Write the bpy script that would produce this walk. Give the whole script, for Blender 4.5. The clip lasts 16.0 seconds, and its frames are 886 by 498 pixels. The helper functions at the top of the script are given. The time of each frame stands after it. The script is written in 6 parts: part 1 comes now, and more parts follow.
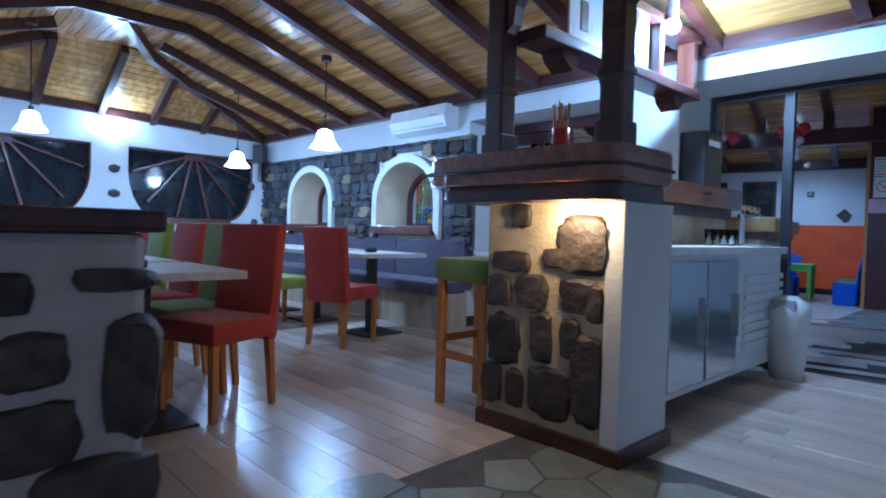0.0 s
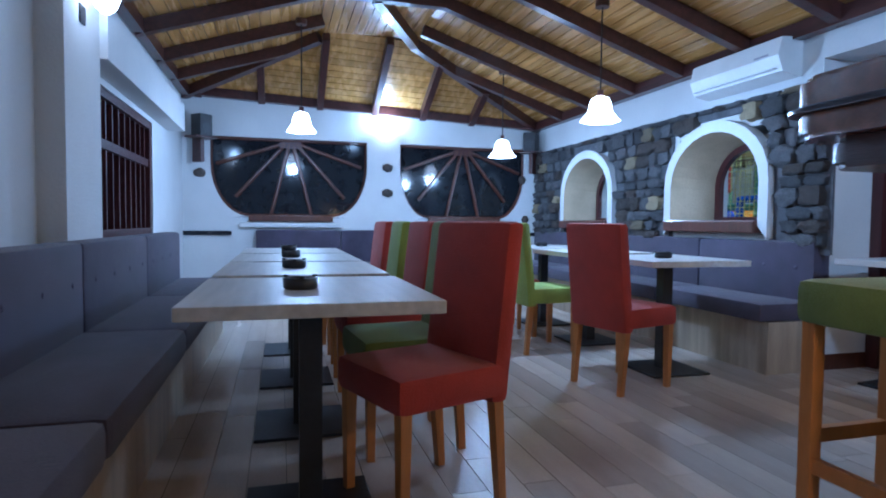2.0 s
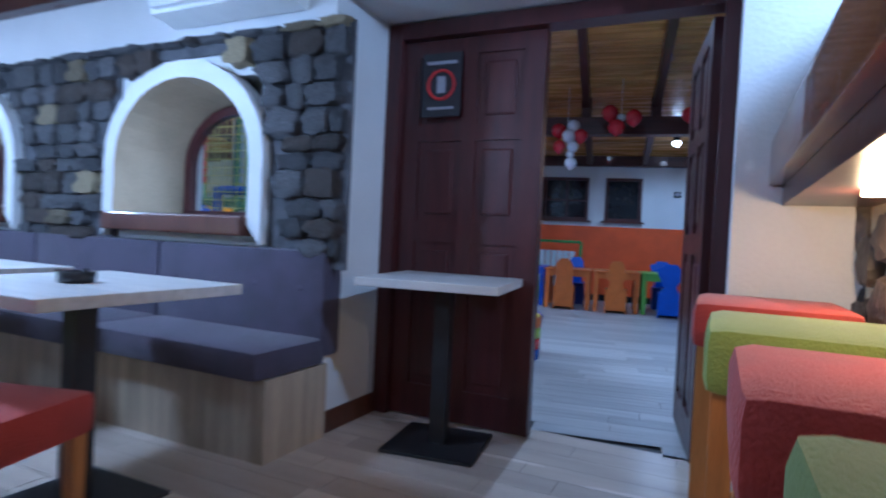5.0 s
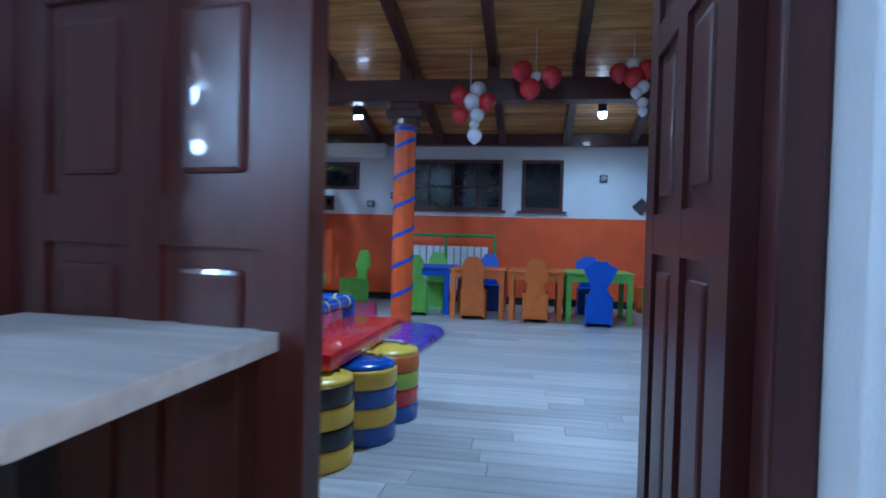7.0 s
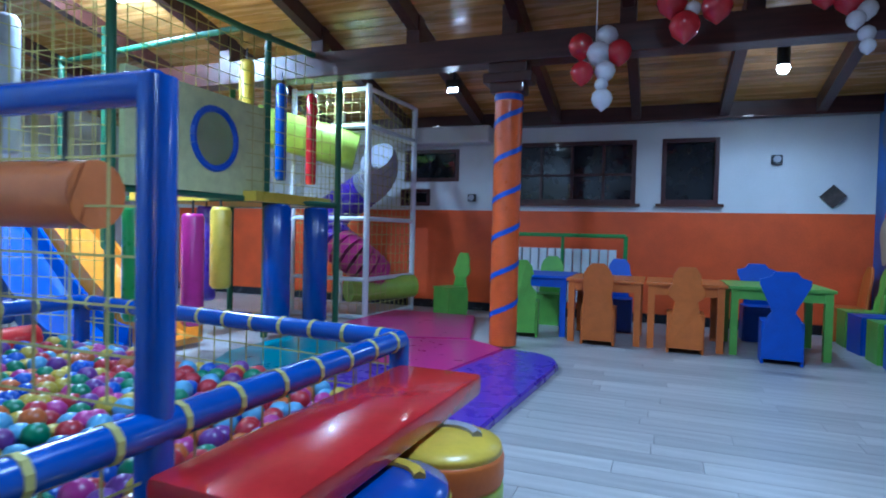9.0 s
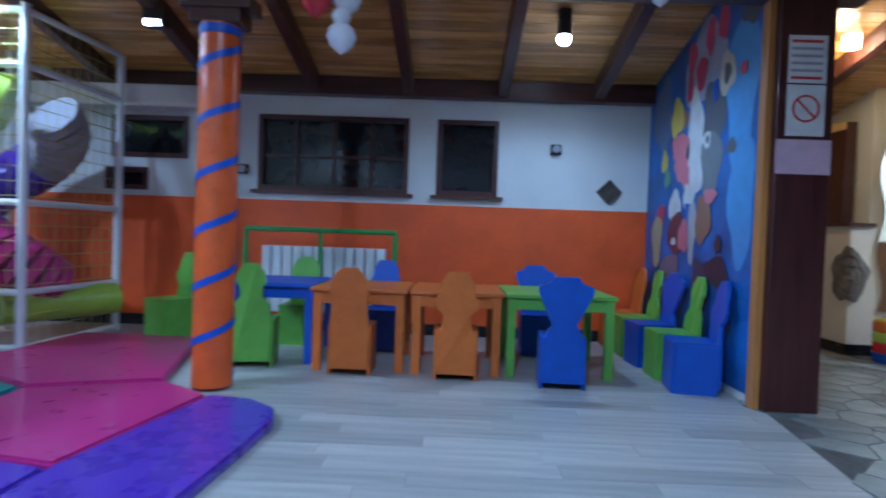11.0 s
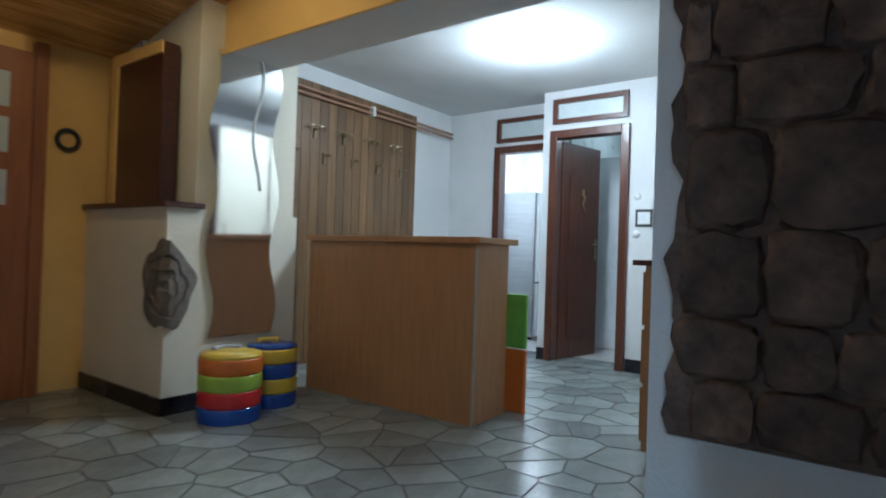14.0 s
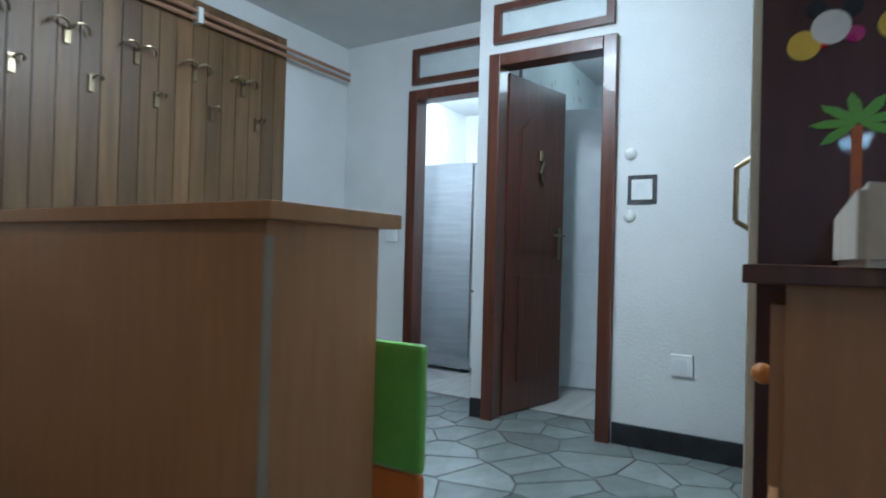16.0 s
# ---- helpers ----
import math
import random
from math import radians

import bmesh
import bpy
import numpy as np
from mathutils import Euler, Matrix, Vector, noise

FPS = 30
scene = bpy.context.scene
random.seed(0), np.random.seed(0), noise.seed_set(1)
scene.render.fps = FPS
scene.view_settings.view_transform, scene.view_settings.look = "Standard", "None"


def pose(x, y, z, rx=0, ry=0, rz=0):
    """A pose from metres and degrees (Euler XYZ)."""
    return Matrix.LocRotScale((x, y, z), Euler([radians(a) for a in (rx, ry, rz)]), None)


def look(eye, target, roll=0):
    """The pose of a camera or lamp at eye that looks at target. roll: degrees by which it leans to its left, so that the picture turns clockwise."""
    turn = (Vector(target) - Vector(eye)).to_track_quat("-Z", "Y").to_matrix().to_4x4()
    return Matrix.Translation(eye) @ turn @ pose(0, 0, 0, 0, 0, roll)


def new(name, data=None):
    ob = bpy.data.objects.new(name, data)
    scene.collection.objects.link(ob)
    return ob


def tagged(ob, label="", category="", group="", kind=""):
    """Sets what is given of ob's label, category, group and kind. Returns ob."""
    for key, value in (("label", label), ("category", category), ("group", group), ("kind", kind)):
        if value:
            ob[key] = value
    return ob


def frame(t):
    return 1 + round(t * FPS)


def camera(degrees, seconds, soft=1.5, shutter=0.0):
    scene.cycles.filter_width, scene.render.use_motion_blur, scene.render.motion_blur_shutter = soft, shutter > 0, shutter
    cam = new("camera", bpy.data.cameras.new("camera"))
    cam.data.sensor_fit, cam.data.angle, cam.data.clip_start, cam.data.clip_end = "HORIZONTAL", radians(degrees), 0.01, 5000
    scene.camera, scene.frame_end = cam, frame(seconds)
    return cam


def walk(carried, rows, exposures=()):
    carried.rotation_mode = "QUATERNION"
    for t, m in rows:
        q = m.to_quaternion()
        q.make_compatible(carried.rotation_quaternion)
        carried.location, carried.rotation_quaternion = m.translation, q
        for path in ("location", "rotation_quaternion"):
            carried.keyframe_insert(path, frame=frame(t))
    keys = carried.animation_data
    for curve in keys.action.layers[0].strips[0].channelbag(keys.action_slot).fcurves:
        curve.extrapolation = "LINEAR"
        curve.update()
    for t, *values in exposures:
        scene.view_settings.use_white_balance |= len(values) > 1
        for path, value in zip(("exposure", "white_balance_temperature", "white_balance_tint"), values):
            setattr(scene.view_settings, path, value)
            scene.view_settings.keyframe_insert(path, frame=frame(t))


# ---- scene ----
cam = camera(74.8, 16.0, soft=1.9, shutter=0.4)
PATH = [
    (0.0, 0.222, -0.347, 0.921, 37.13, -1.74, -1.52),
    (0.5, 0.004, -0.053, 0.928, 40.63, -1.73, -1.39),
    (1.0, -0.220, 0.183, 0.928, 53.52, -2.10, -1.05),
    (1.5, -0.444, 0.357, 0.932, 61.41, -2.29, -0.88),
    (2.0, -0.646, 0.531, 0.928, 64.90, -2.59, -0.58),
    (2.5, -0.872, 0.710, 0.930, 65.33, -2.65, -0.67),
    (3.0, -1.108, 0.849, 0.927, 63.09, -2.77, -0.74),
    (3.5, -1.351, 0.947, 0.926, 52.98, -2.60, -1.24),
    (4.0, -1.563, 1.207, 0.922, 42.38, -2.42, -1.94),
    (4.2, -1.626, 1.335, 0.922, 37.83, -2.18, -2.16),
    (4.5, -1.682, 1.546, 0.923, 29.76, -1.85, -2.40),
    (4.6, -1.688, 1.611, 0.924, 26.57, -1.71, -2.47),
    (5.0, -1.774, 1.924, 0.921, 16.06, -1.27, -2.78),
    (5.2, -1.767, 2.083, 0.920, 12.30, -1.30, -2.79),
    (6.2, -2.010, 2.950, 0.920, 6.50, -1.30, -2.10),
    (7.3, -1.629, 3.923, 0.925, 10.86, -1.29, -1.36),
    (7.5, -1.693, 4.137, 0.926, 12.33, -1.24, -1.41),
    (8.0, -1.775, 4.455, 0.927, 18.25, -1.55, -1.21),
    (8.2, -1.804, 4.558, 0.926, 22.21, -1.60, -1.22),
    (9.2, -1.880, 5.080, 0.926, 20.00, -1.65, -1.45),
    (10.3, -1.794, 5.717, 0.925, 15.00, -1.74, -1.71),
    (10.5, -1.751, 5.858, 0.924, 12.07, -1.69, -1.75),
    (11.0, -1.692, 6.307, 0.923, 1.15, -1.33, -2.03),
    (11.5, -1.582, 6.737, 0.921, -9.28, -1.15, -2.07),
    (12.0, -1.400, 7.127, 0.920, -19.29, -0.72, -2.31),
    (12.5, -1.138, 7.493, 0.919, -32.11, -0.19, -2.51),
    (13.0, -0.788, 7.787, 0.921, -43.18, 0.11, -2.34),
    (13.5, -0.326, 8.131, 0.919, -49.18, 0.30, -2.28),
    (14.0, 0.127, 8.385, 0.921, -53.68, 0.53, -1.90),
    (14.5, 0.588, 8.637, 0.929, -55.78, 0.64, -1.63),
    (15.0, 1.041, 8.845, 0.928, -56.27, 0.43, -1.58),
    (15.5, 1.467, 9.051, 0.925, -58.28, 0.33, -1.46),
    (16.0, 1.958, 9.206, 0.928, -58.44, 0.48, -1.51),
]
walk(cam, [(t, pose(x, y, z, 90 + pitch, roll, yaw)) for t, x, y, z, yaw, pitch, roll in PATH],
     [(0.0, 0.05, 4600, 12), (2.5, 0.0, 4800, 14), (5.2, 0.0, 4850, 17), (7.3, 0.38, 4900, 8), (11.0, 0.35, 5100, 10), (12.5, 0.25, 5450, 7), (13.5, 0.12, 5400, 4), (16.0, -0.22, 5250, 1)])

# ---- world and lights ----
world = bpy.data.worlds.new("night")
scene.world = world
world.use_nodes = True
world.node_tree.nodes["Background"].inputs[0].default_value = (0.010, 0.013, 0.025, 1)
world.node_tree.nodes["Background"].inputs[1].default_value = 1.0
TURN_A = -9.396
FA = pose(0, 0, 0, 0, 0, TURN_A)      # the dining room's own axes
FB = Matrix.Identity(4)               # the play room and the lobby
FR = FA
LAMP_COOL = (0.60, 0.80, 1.0)
LAMP_WARM = (1.0, 0.62, 0.25)


def lamp(x, y, z, watts, colour=LAMP_COOL, radius=0.06, kind="POINT", target=None, spot=100):
    data = bpy.data.lights.new("lamp_light", kind)
    data.energy, data.color = watts, colour
    if kind == "AREA":
        data.size = radius
    else:
        data.shadow_soft_size = radius
    if kind == "SPOT":
        data.spot_size, data.spot_blend = radians(spot), 0.6
    ob = new("lamp_light", data)
    ob.matrix_world = FR @ (look((x, y, z), target) if target else pose(x, y, z))
    return ob


# ---- materials ----
def ramp(nt, fac, stops):
    n = nt.nodes.new("ShaderNodeValToRGB")
    while len(n.color_ramp.elements) < len(stops):
        n.color_ramp.elements.new(0.5)
    for e, (p, c) in zip(n.color_ramp.elements, stops):
        e.position, e.color = p, (*c, 1)
    nt.links.new(fac, n.inputs[0])
    return n.outputs[0]


def tex(nt, kind, scale, stretch=(1, 1, 1), coord="Object", detail=6.0):
    c = nt.nodes.new("ShaderNodeTexCoord")
    m = nt.nodes.new("ShaderNodeMapping")
    m.inputs["Scale"].default_value = stretch
    nt.links.new(c.outputs[coord], m.inputs[0])
    n = nt.nodes.new(kind)
    n.inputs["Scale"].default_value = scale
    if "Detail" in n.inputs:
        n.inputs["Detail"].default_value = detail
    nt.links.new(m.outputs[0], n.inputs["Vector"])
    return n


def mat(name, colour, rough=0.6, metal=0.0, spread=0.12, scale=9.0, stretch=(1, 1, 1), bump=0.15, fine=60.0, coat=0.0, vary=0.0, sheen=0.0, island=False):
    """A surface with patches at one scale, grain and relief at another, and a change from piece to piece."""
    m = bpy.data.materials.new(name)
    m.use_nodes = True
    nt = m.node_tree
    b = nt.nodes["Principled BSDF"]
    b.inputs["Metallic"].default_value = metal
    b.inputs["Coat Weight"].default_value = coat
    b.inputs["Sheen Weight"].default_value = sheen
    big = tex(nt, "ShaderNodeTexNoise", scale, stretch)
    small = tex(nt, "ShaderNodeTexNoise", fine, stretch)
    dark = tuple(c * (1 - spread) for c in colour)
    light = tuple(min(1, c * (1 + spread)) for c in colour)
    col = ramp(nt, big.outputs[0], [(0.3, dark), (0.7, light)])
    mix = nt.nodes.new("ShaderNodeMix")
    mix.data_type, mix.blend_type = "RGBA", "MULTIPLY"
    mix.inputs[0].default_value = 1.0
    grain = ramp(nt, small.outputs[0], [(0.25, (1 - spread * 0.7,) * 3), (0.6, (1, 1, 1))])
    nt.links.new(col, mix.inputs[6])
    nt.links.new(grain, mix.inputs[7])
    out = mix.outputs[2]
    if vary:
        if island:
            g = nt.nodes.new("ShaderNodeNewGeometry")
            rnd = g.outputs["Random Per Island"]
        else:
            g = nt.nodes.new("ShaderNodeObjectInfo")
            rnd = g.outputs["Random"]
        v = ramp(nt, rnd, [(0.0, (1 - vary,) * 3), (1.0, (1 + vary, 1 + vary, 1 + vary * 0.9))])
        m2 = nt.nodes.new("ShaderNodeMix")
        m2.data_type, m2.blend_type = "RGBA", "MULTIPLY"
        m2.inputs[0].default_value = 1.0
        nt.links.new(out, m2.inputs[6])
        nt.links.new(v, m2.inputs[7])
        out = m2.outputs[2]
    nt.links.new(out, b.inputs["Base Color"])
    mr = nt.nodes.new("ShaderNodeMapRange")
    mr.inputs[3].default_value, mr.inputs[4].default_value = max(0.02, rough - 0.08), min(1, rough + 0.08)
    nt.links.new(big.outputs[0], mr.inputs[0])
    nt.links.new(mr.outputs[0], b.inputs["Roughness"])
    if bump:
        bp = nt.nodes.new("ShaderNodeBump")
        bp.inputs["Strength"].default_value, bp.inputs["Distance"].default_value = bump, 0.01
        nt.links.new(small.outputs[0], bp.inputs["Height"])
        nt.links.new(bp.outputs[0], b.inputs["Normal"])
    return m


def glow(name, colour, strength):
    m = bpy.data.materials.new(name)
    m.use_nodes = True
    b = m.node_tree.nodes["Principled BSDF"]
    b.inputs["Base Color"].default_value = (0.9, 0.9, 0.9, 1)
    b.inputs["Emission Color"].default_value = (*colour, 1)
    b.inputs["Emission Strength"].default_value = strength
    return m


def glass(name, rough=0.02, tint=(0.9, 0.95, 0.95)):
    m = bpy.data.materials.new(name)
    m.use_nodes = True
    b = m.node_tree.nodes["Principled BSDF"]
    b.inputs["Base Color"].default_value = (*tint, 1)
    b.inputs["Transmission Weight"].default_value = 1.0
    b.inputs["Roughness"].default_value = rough
    b.inputs["IOR"].default_value = 1.35
    return m


PLASTER = mat("white_plaster", (0.66, 0.665, 0.665), 0.8, spread=0.05, scale=2.5, bump=0.25, fine=70)
CREAM = mat("cream_plaster", (0.74, 0.70, 0.58), 0.8, spread=0.05, scale=2.5, bump=0.2, fine=70)
YELLOW_WALL = mat("yellow_plaster", (0.78, 0.50, 0.16), 0.75, spread=0.08, scale=3, bump=0.25)
ORANGE_WALL = mat("orange_paint", (0.72, 0.095, 0.012), 0.45, spread=0.12, scale=4, bump=0.25)
NICHE_PAINT = mat("sand_plaster", (0.50, 0.40, 0.27), 0.85, spread=0.12, scale=4, bump=0.3)
MORTAR = mat("sand_mortar", (0.52, 0.42, 0.27), 0.9, spread=0.2, scale=8, bump=0.5)
MORTAR_DARK = mat("grey_mortar", (0.10, 0.10, 0.11), 0.95, spread=0.3, scale=12, bump=0.6)
STONE = mat("grey_stone", (0.092, 0.090, 0.098), 0.75, spread=0.5, scale=9, bump=0.9, fine=35, vary=0.5)
STONE_TAN = mat("tan_stone", (0.30, 0.24, 0.15), 0.75, spread=0.4, scale=9, bump=0.9, fine=35, vary=0.4)
STONE_DARK = mat("dark_stone", (0.060, 0.044, 0.036), 0.55, spread=0.5, scale=12, bump=1.0, fine=35, vary=0.45)
STONE_BROWN = mat("brown_stone", (0.14, 0.088, 0.065), 0.6, spread=0.5, scale=8, bump=1.0, fine=30, vary=0.35)
STONE_ROSE = mat("rose_stone", (0.17, 0.15, 0.13), 0.8, spread=0.3, scale=9, bump=0.6, fine=40)
PINE = mat("varnished_pine", (0.56, 0.30, 0.085), 0.27, spread=0.25, scale=3, stretch=(0.4, 5, 5), bump=0.1, coat=0.3, vary=0.22, island=True)
BEAM = mat("dark_stained_beam", (0.066, 0.021, 0.016), 0.32, spread=0.35, scale=4, stretch=(0.5, 6, 6), bump=0.15, coat=0.2)
DOOR_WOOD = mat("dark_red_door_wood", (0.062, 0.014, 0.014), 0.35, spread=0.25, scale=4, stretch=(6, 6, 0.5), bump=0.1, coat=0.15)
MAHOGANY = mat("mahogany_wood", (0.088, 0.027, 0.014), 0.35, spread=0.3, scale=5, stretch=(6, 6, 0.5), bump=0.1, coat=0.2)
BAR_WOOD = mat("bar_top_wood", (0.24, 0.085, 0.034), 0.22, spread=0.3, scale=4, stretch=(5, 0.5, 5), bump=0.08, coat=0.5)
BEECH = mat("beech_legs", (0.50, 0.21, 0.055), 0.4, spread=0.15, scale=5, stretch=(5, 5, 0.6), bump=0.05)
OAK_PANEL = mat("pale_oak_laminate", (0.42, 0.34, 0.25), 0.45, spread=0.22, scale=3, stretch=(6, 6, 0.5), bump=0.05)
TABLE_TOP = mat("whitewashed_table_top", (0.56, 0.54, 0.52), 0.42, spread=0.14, scale=4, stretch=(0.6, 7, 7), bump=0.04)
PLANK = mat("greyed_oak_plank", (0.52, 0.43, 0.36), 0.25, spread=0.13, scale=2, stretch=(0.5, 4, 1), bump=0.08, vary=0.22)
PLANK_GREY = mat("pale_grey_plank", (0.42, 0.41, 0.40), 0.38, spread=0.2, scale=3, stretch=(0.5, 7, 1), bump=0.08, vary=0.2)
FLAG = mat("grey_green_flagstone", (0.24, 0.265, 0.26), 0.24, spread=0.16, scale=5, bump=0.35, fine=25, vary=0.25)
FLAG_JOINT = mat("flagstone_joint", (0.09, 0.085, 0.08), 0.9, spread=0.3, bump=0.4)
BLACK_TILE = mat("black_skirting", (0.018, 0.018, 0.022), 0.25, spread=0.3, bump=0.05)
BLACK = mat("black_metal", (0.02, 0.02, 0.022), 0.45, spread=0.3, bump=0.1)
PURPLE = mat("grey_purple_suede", (0.062, 0.050, 0.078), 0.9, spread=0.22, scale=6, bump=0.3, fine=150, sheen=0.2)
RED = mat("red_fabric", (0.40, 0.040, 0.026), 0.88, spread=0.16, scale=8, bump=0.4, fine=180, sheen=0.2)
GREEN = mat("olive_green_fabric", (0.17, 0.22, 0.040), 0.88, spread=0.16, scale=8, bump=0.4, fine=180, sheen=0.2)
LIME = mat("lime_fabric", (0.28, 0.36, 0.06), 0.85, spread=0.14, scale=8, bump=0.4, fine=180, sheen=0.2)
STEEL = mat("brushed_steel", (0.55, 0.56, 0.58), 0.16, 1.0, spread=0.08, scale=3, stretch=(1, 1, 12), bump=0.02)
CHROME = mat("worn_brass", (0.30, 0.24, 0.15), 0.3, 1.0, spread=0.15)
WHITE = mat("white_lacquer", (0.72, 0.74, 0.76), 0.35, spread=0.05, bump=0.03)
WHITE_PLASTIC = mat("white_plastic", (0.75, 0.76, 0.75), 0.4, spread=0.04, bump=0.02)
BEECH_DESK = mat("brown_beech_laminate", (0.38, 0.185, 0.075), 0.42, spread=0.1, scale=6, stretch=(6, 6, 0.6), bump=0.04)
PANEL_WOOD = mat("walnut_panel_board", (0.15, 0.083, 0.035), 0.42, spread=0.25, scale=4, stretch=(7, 7, 0.5), bump=0.1, vary=0.28)
SCREEN = mat("dark_grey_print", (0.03, 0.03, 0.035), 0.4)
LAMP_GLASS = glow("lit_opal_glass", (0.86, 0.94, 1.0), 9.0)
LAMP_WHITE = glow("lit_lamp", (0.88, 0.95, 1.0), 30.0)
PANE = glass("clear_pane", 0.03)
PANE_DARK = mat("night_window_glass", (0.012, 0.014, 0.018), 0.06, spread=0.1, bump=0.0)
FROSTED = mat("frosted_glass", (0.55, 0.60, 0.60), 0.3, spread=0.06, bump=0.2)
MIRROR = mat("mirror_silver", (0.86, 0.88, 0.88), 0.03, 1.0, spread=0.01, bump=0.0)
STICKER = {}


def paint(name, colour, rough=0.4, coat=0.0):
    if name not in STICKER:
        STICKER[name] = mat(name, colour, rough, spread=0.1, scale=10, bump=0.06, coat=coat)
    return STICKER[name]


P_BLUE = paint("blue_paint", (0.02, 0.085, 0.48), 0.4)
P_GREEN = paint("green_paint", (0.17, 0.42, 0.06), 0.4)
P_ORANGE = paint("orange_lacquer", (0.60, 0.15, 0.02), 0.4)
P_YELLOW = paint("yellow_vinyl", (0.68, 0.48, 0.05), 0.3)
V_RED = paint("red_vinyl", (0.52, 0.018, 0.022), 0.2, 0.4)
V_BLUE = paint("blue_vinyl", (0.012, 0.07, 0.36), 0.2, 0.4)
V_PURPLE = paint("purple_vinyl", (0.085, 0.03, 0.42), 0.28, 0.3)
V_PINK = paint("pink_vinyl", (0.52, 0.025, 0.22), 0.3, 0.3)
V_TEAL = paint("teal_vinyl", (0.02, 0.26, 0.30), 0.3, 0.3)
V_BLACK = paint("black_vinyl", (0.012, 0.012, 0.014), 0.3, 0.2)
V_GREEN = paint("green_vinyl", (0.05, 0.28, 0.06), 0.3, 0.2)
V_LIME = paint("lime_vinyl", (0.36, 0.50, 0.06), 0.35)
V_GREY = paint("grey_vinyl", (0.35, 0.35, 0.40), 0.35)
V_PALE = paint("pale_yellow_panel", (0.62, 0.64, 0.30), 0.5)
NET = paint("yellow_net_cord", (0.45, 0.40, 0.12), 0.8)
PINK_PAPER = paint("pink_paper", (0.62, 0.42, 0.52), 0.8)
PAPER = paint("white_paper", (0.75, 0.75, 0.75), 0.8)
P_RED = paint("red_print", (0.55, 0.03, 0.03), 0.6)
GREEN_POST = paint("dark_green_tube", (0.03, 0.13, 0.06), 0.4)


# ---- mesh helpers ----
def box(bm, x0, y0, z0, x1, y1, z1, bev=0.0, m=None):
    r = bmesh.ops.create_cube(bm, size=1)
    vs = r["verts"]
    t = Matrix.Translation(((x0 + x1) / 2, (y0 + y1) / 2, (z0 + z1) / 2)) @ Matrix.Diagonal((abs(x1 - x0), abs(y1 - y0), abs(z1 - z0), 1))
    bmesh.ops.transform(bm, matrix=(m @ t) if m else t, verts=vs)
    if bev:
        es = list({e for v in vs for e in v.link_edges})
        bmesh.ops.bevel(bm, geom=es, offset=bev, segments=2, affect="EDGES", profile=0.6)
    return vs


def tube(bm, a, b, r, r2=None, seg=12, caps=True):
    a, b = Vector(a), Vector(b)
    d = b - a
    q = d.to_track_quat("Z", "Y").to_matrix().to_4x4()
    bmesh.ops.create_cone(bm, cap_ends=caps, segments=seg, radius1=r, radius2=r if r2 is None else r2, depth=d.length,
                          matrix=Matrix.Translation((a + b) / 2) @ q)


def lathe(bm, prof, seg=24, m=None):
    m = m or Matrix.Identity(4)
    rings = [[bm.verts.new(m @ Vector((r * math.cos(2 * math.pi * k / seg), r * math.sin(2 * math.pi * k / seg), z))) for k in range(seg)] for r, z in prof]
    for p, q in zip(rings, rings[1:]):
        for k in range(seg):
            bm.faces.new((p[k], p[(k + 1) % seg], q[(k + 1) % seg], q[k]))
    bm.faces.new(list(reversed(rings[0])))
    bm.faces.new(rings[-1])


def prism(bm, pts, y0, y1, m=None):
    """An outline of (x, z) points, pulled from y0 to y1."""
    m = m or Matrix.Identity(4)
    a = [bm.verts.new(m @ Vector((x, y0, z))) for x, z in pts]
    b = [bm.verts.new(m @ Vector((x, y1, z))) for x, z in pts]
    bm.faces.new(a)
    bm.faces.new(list(reversed(b)))
    n = len(pts)
    for k in range(n):
        bm.faces.new((a[(k + 1) % n], a[k], b[k], b[(k + 1) % n]))
    bmesh.ops.recalc_face_normals(bm, faces=bm.faces[:])


def mesh(bm, material, smooth=False, angle=35):
    me = bpy.data.meshes.new("mesh")
    if smooth:
        for f in bm.faces:
            f.smooth = True
        for e in bm.edges:
            if len(e.link_faces) == 2 and e.calc_face_angle(0) > radians(angle):
                e.smooth = False
    bm.to_mesh(me)
    bm.free()
    me.materials.append(material)
    return me


def part(name, bm, material, parent, label="", smooth=False):
    ob = new(name, mesh(bm, material, smooth))
    ob.parent = parent
    if label:
        ob["label"] = label
    return ob


def thing(name, label, category, x=0, y=0, z=0, rz=0, group="", kind=""):
    ob = new(name)
    ob.empty_display_size = 0.1
    ob.matrix_world = FR @ pose(x, y, z, 0, 0, rz)
    return tagged(ob, label, category, group, kind)


def solid(name, bm, material, label, category, x=0, y=0, z=0, rz=0, kind="", smooth=False):
    ob = new(name, mesh(bm, material, smooth))
    ob.matrix_world = FR @ pose(x, y, z, 0, 0, rz)
    return tagged(ob, label, category, kind=kind)


def boxes(*bs, bev=0.0):
    bm = bmesh.new()
    for b in bs:
        box(bm, *b, bev=bev)
    return bm


def tubes(*ts, seg=12):
    bm = bmesh.new()
    for a, b, r in ts:
        tube(bm, a, b, r, seg=seg)
    return bm


def structure(name, bm, material, label, smooth=False):
    return solid(name, bm, material, label, name.split("_")[0], kind="structure", smooth=smooth)


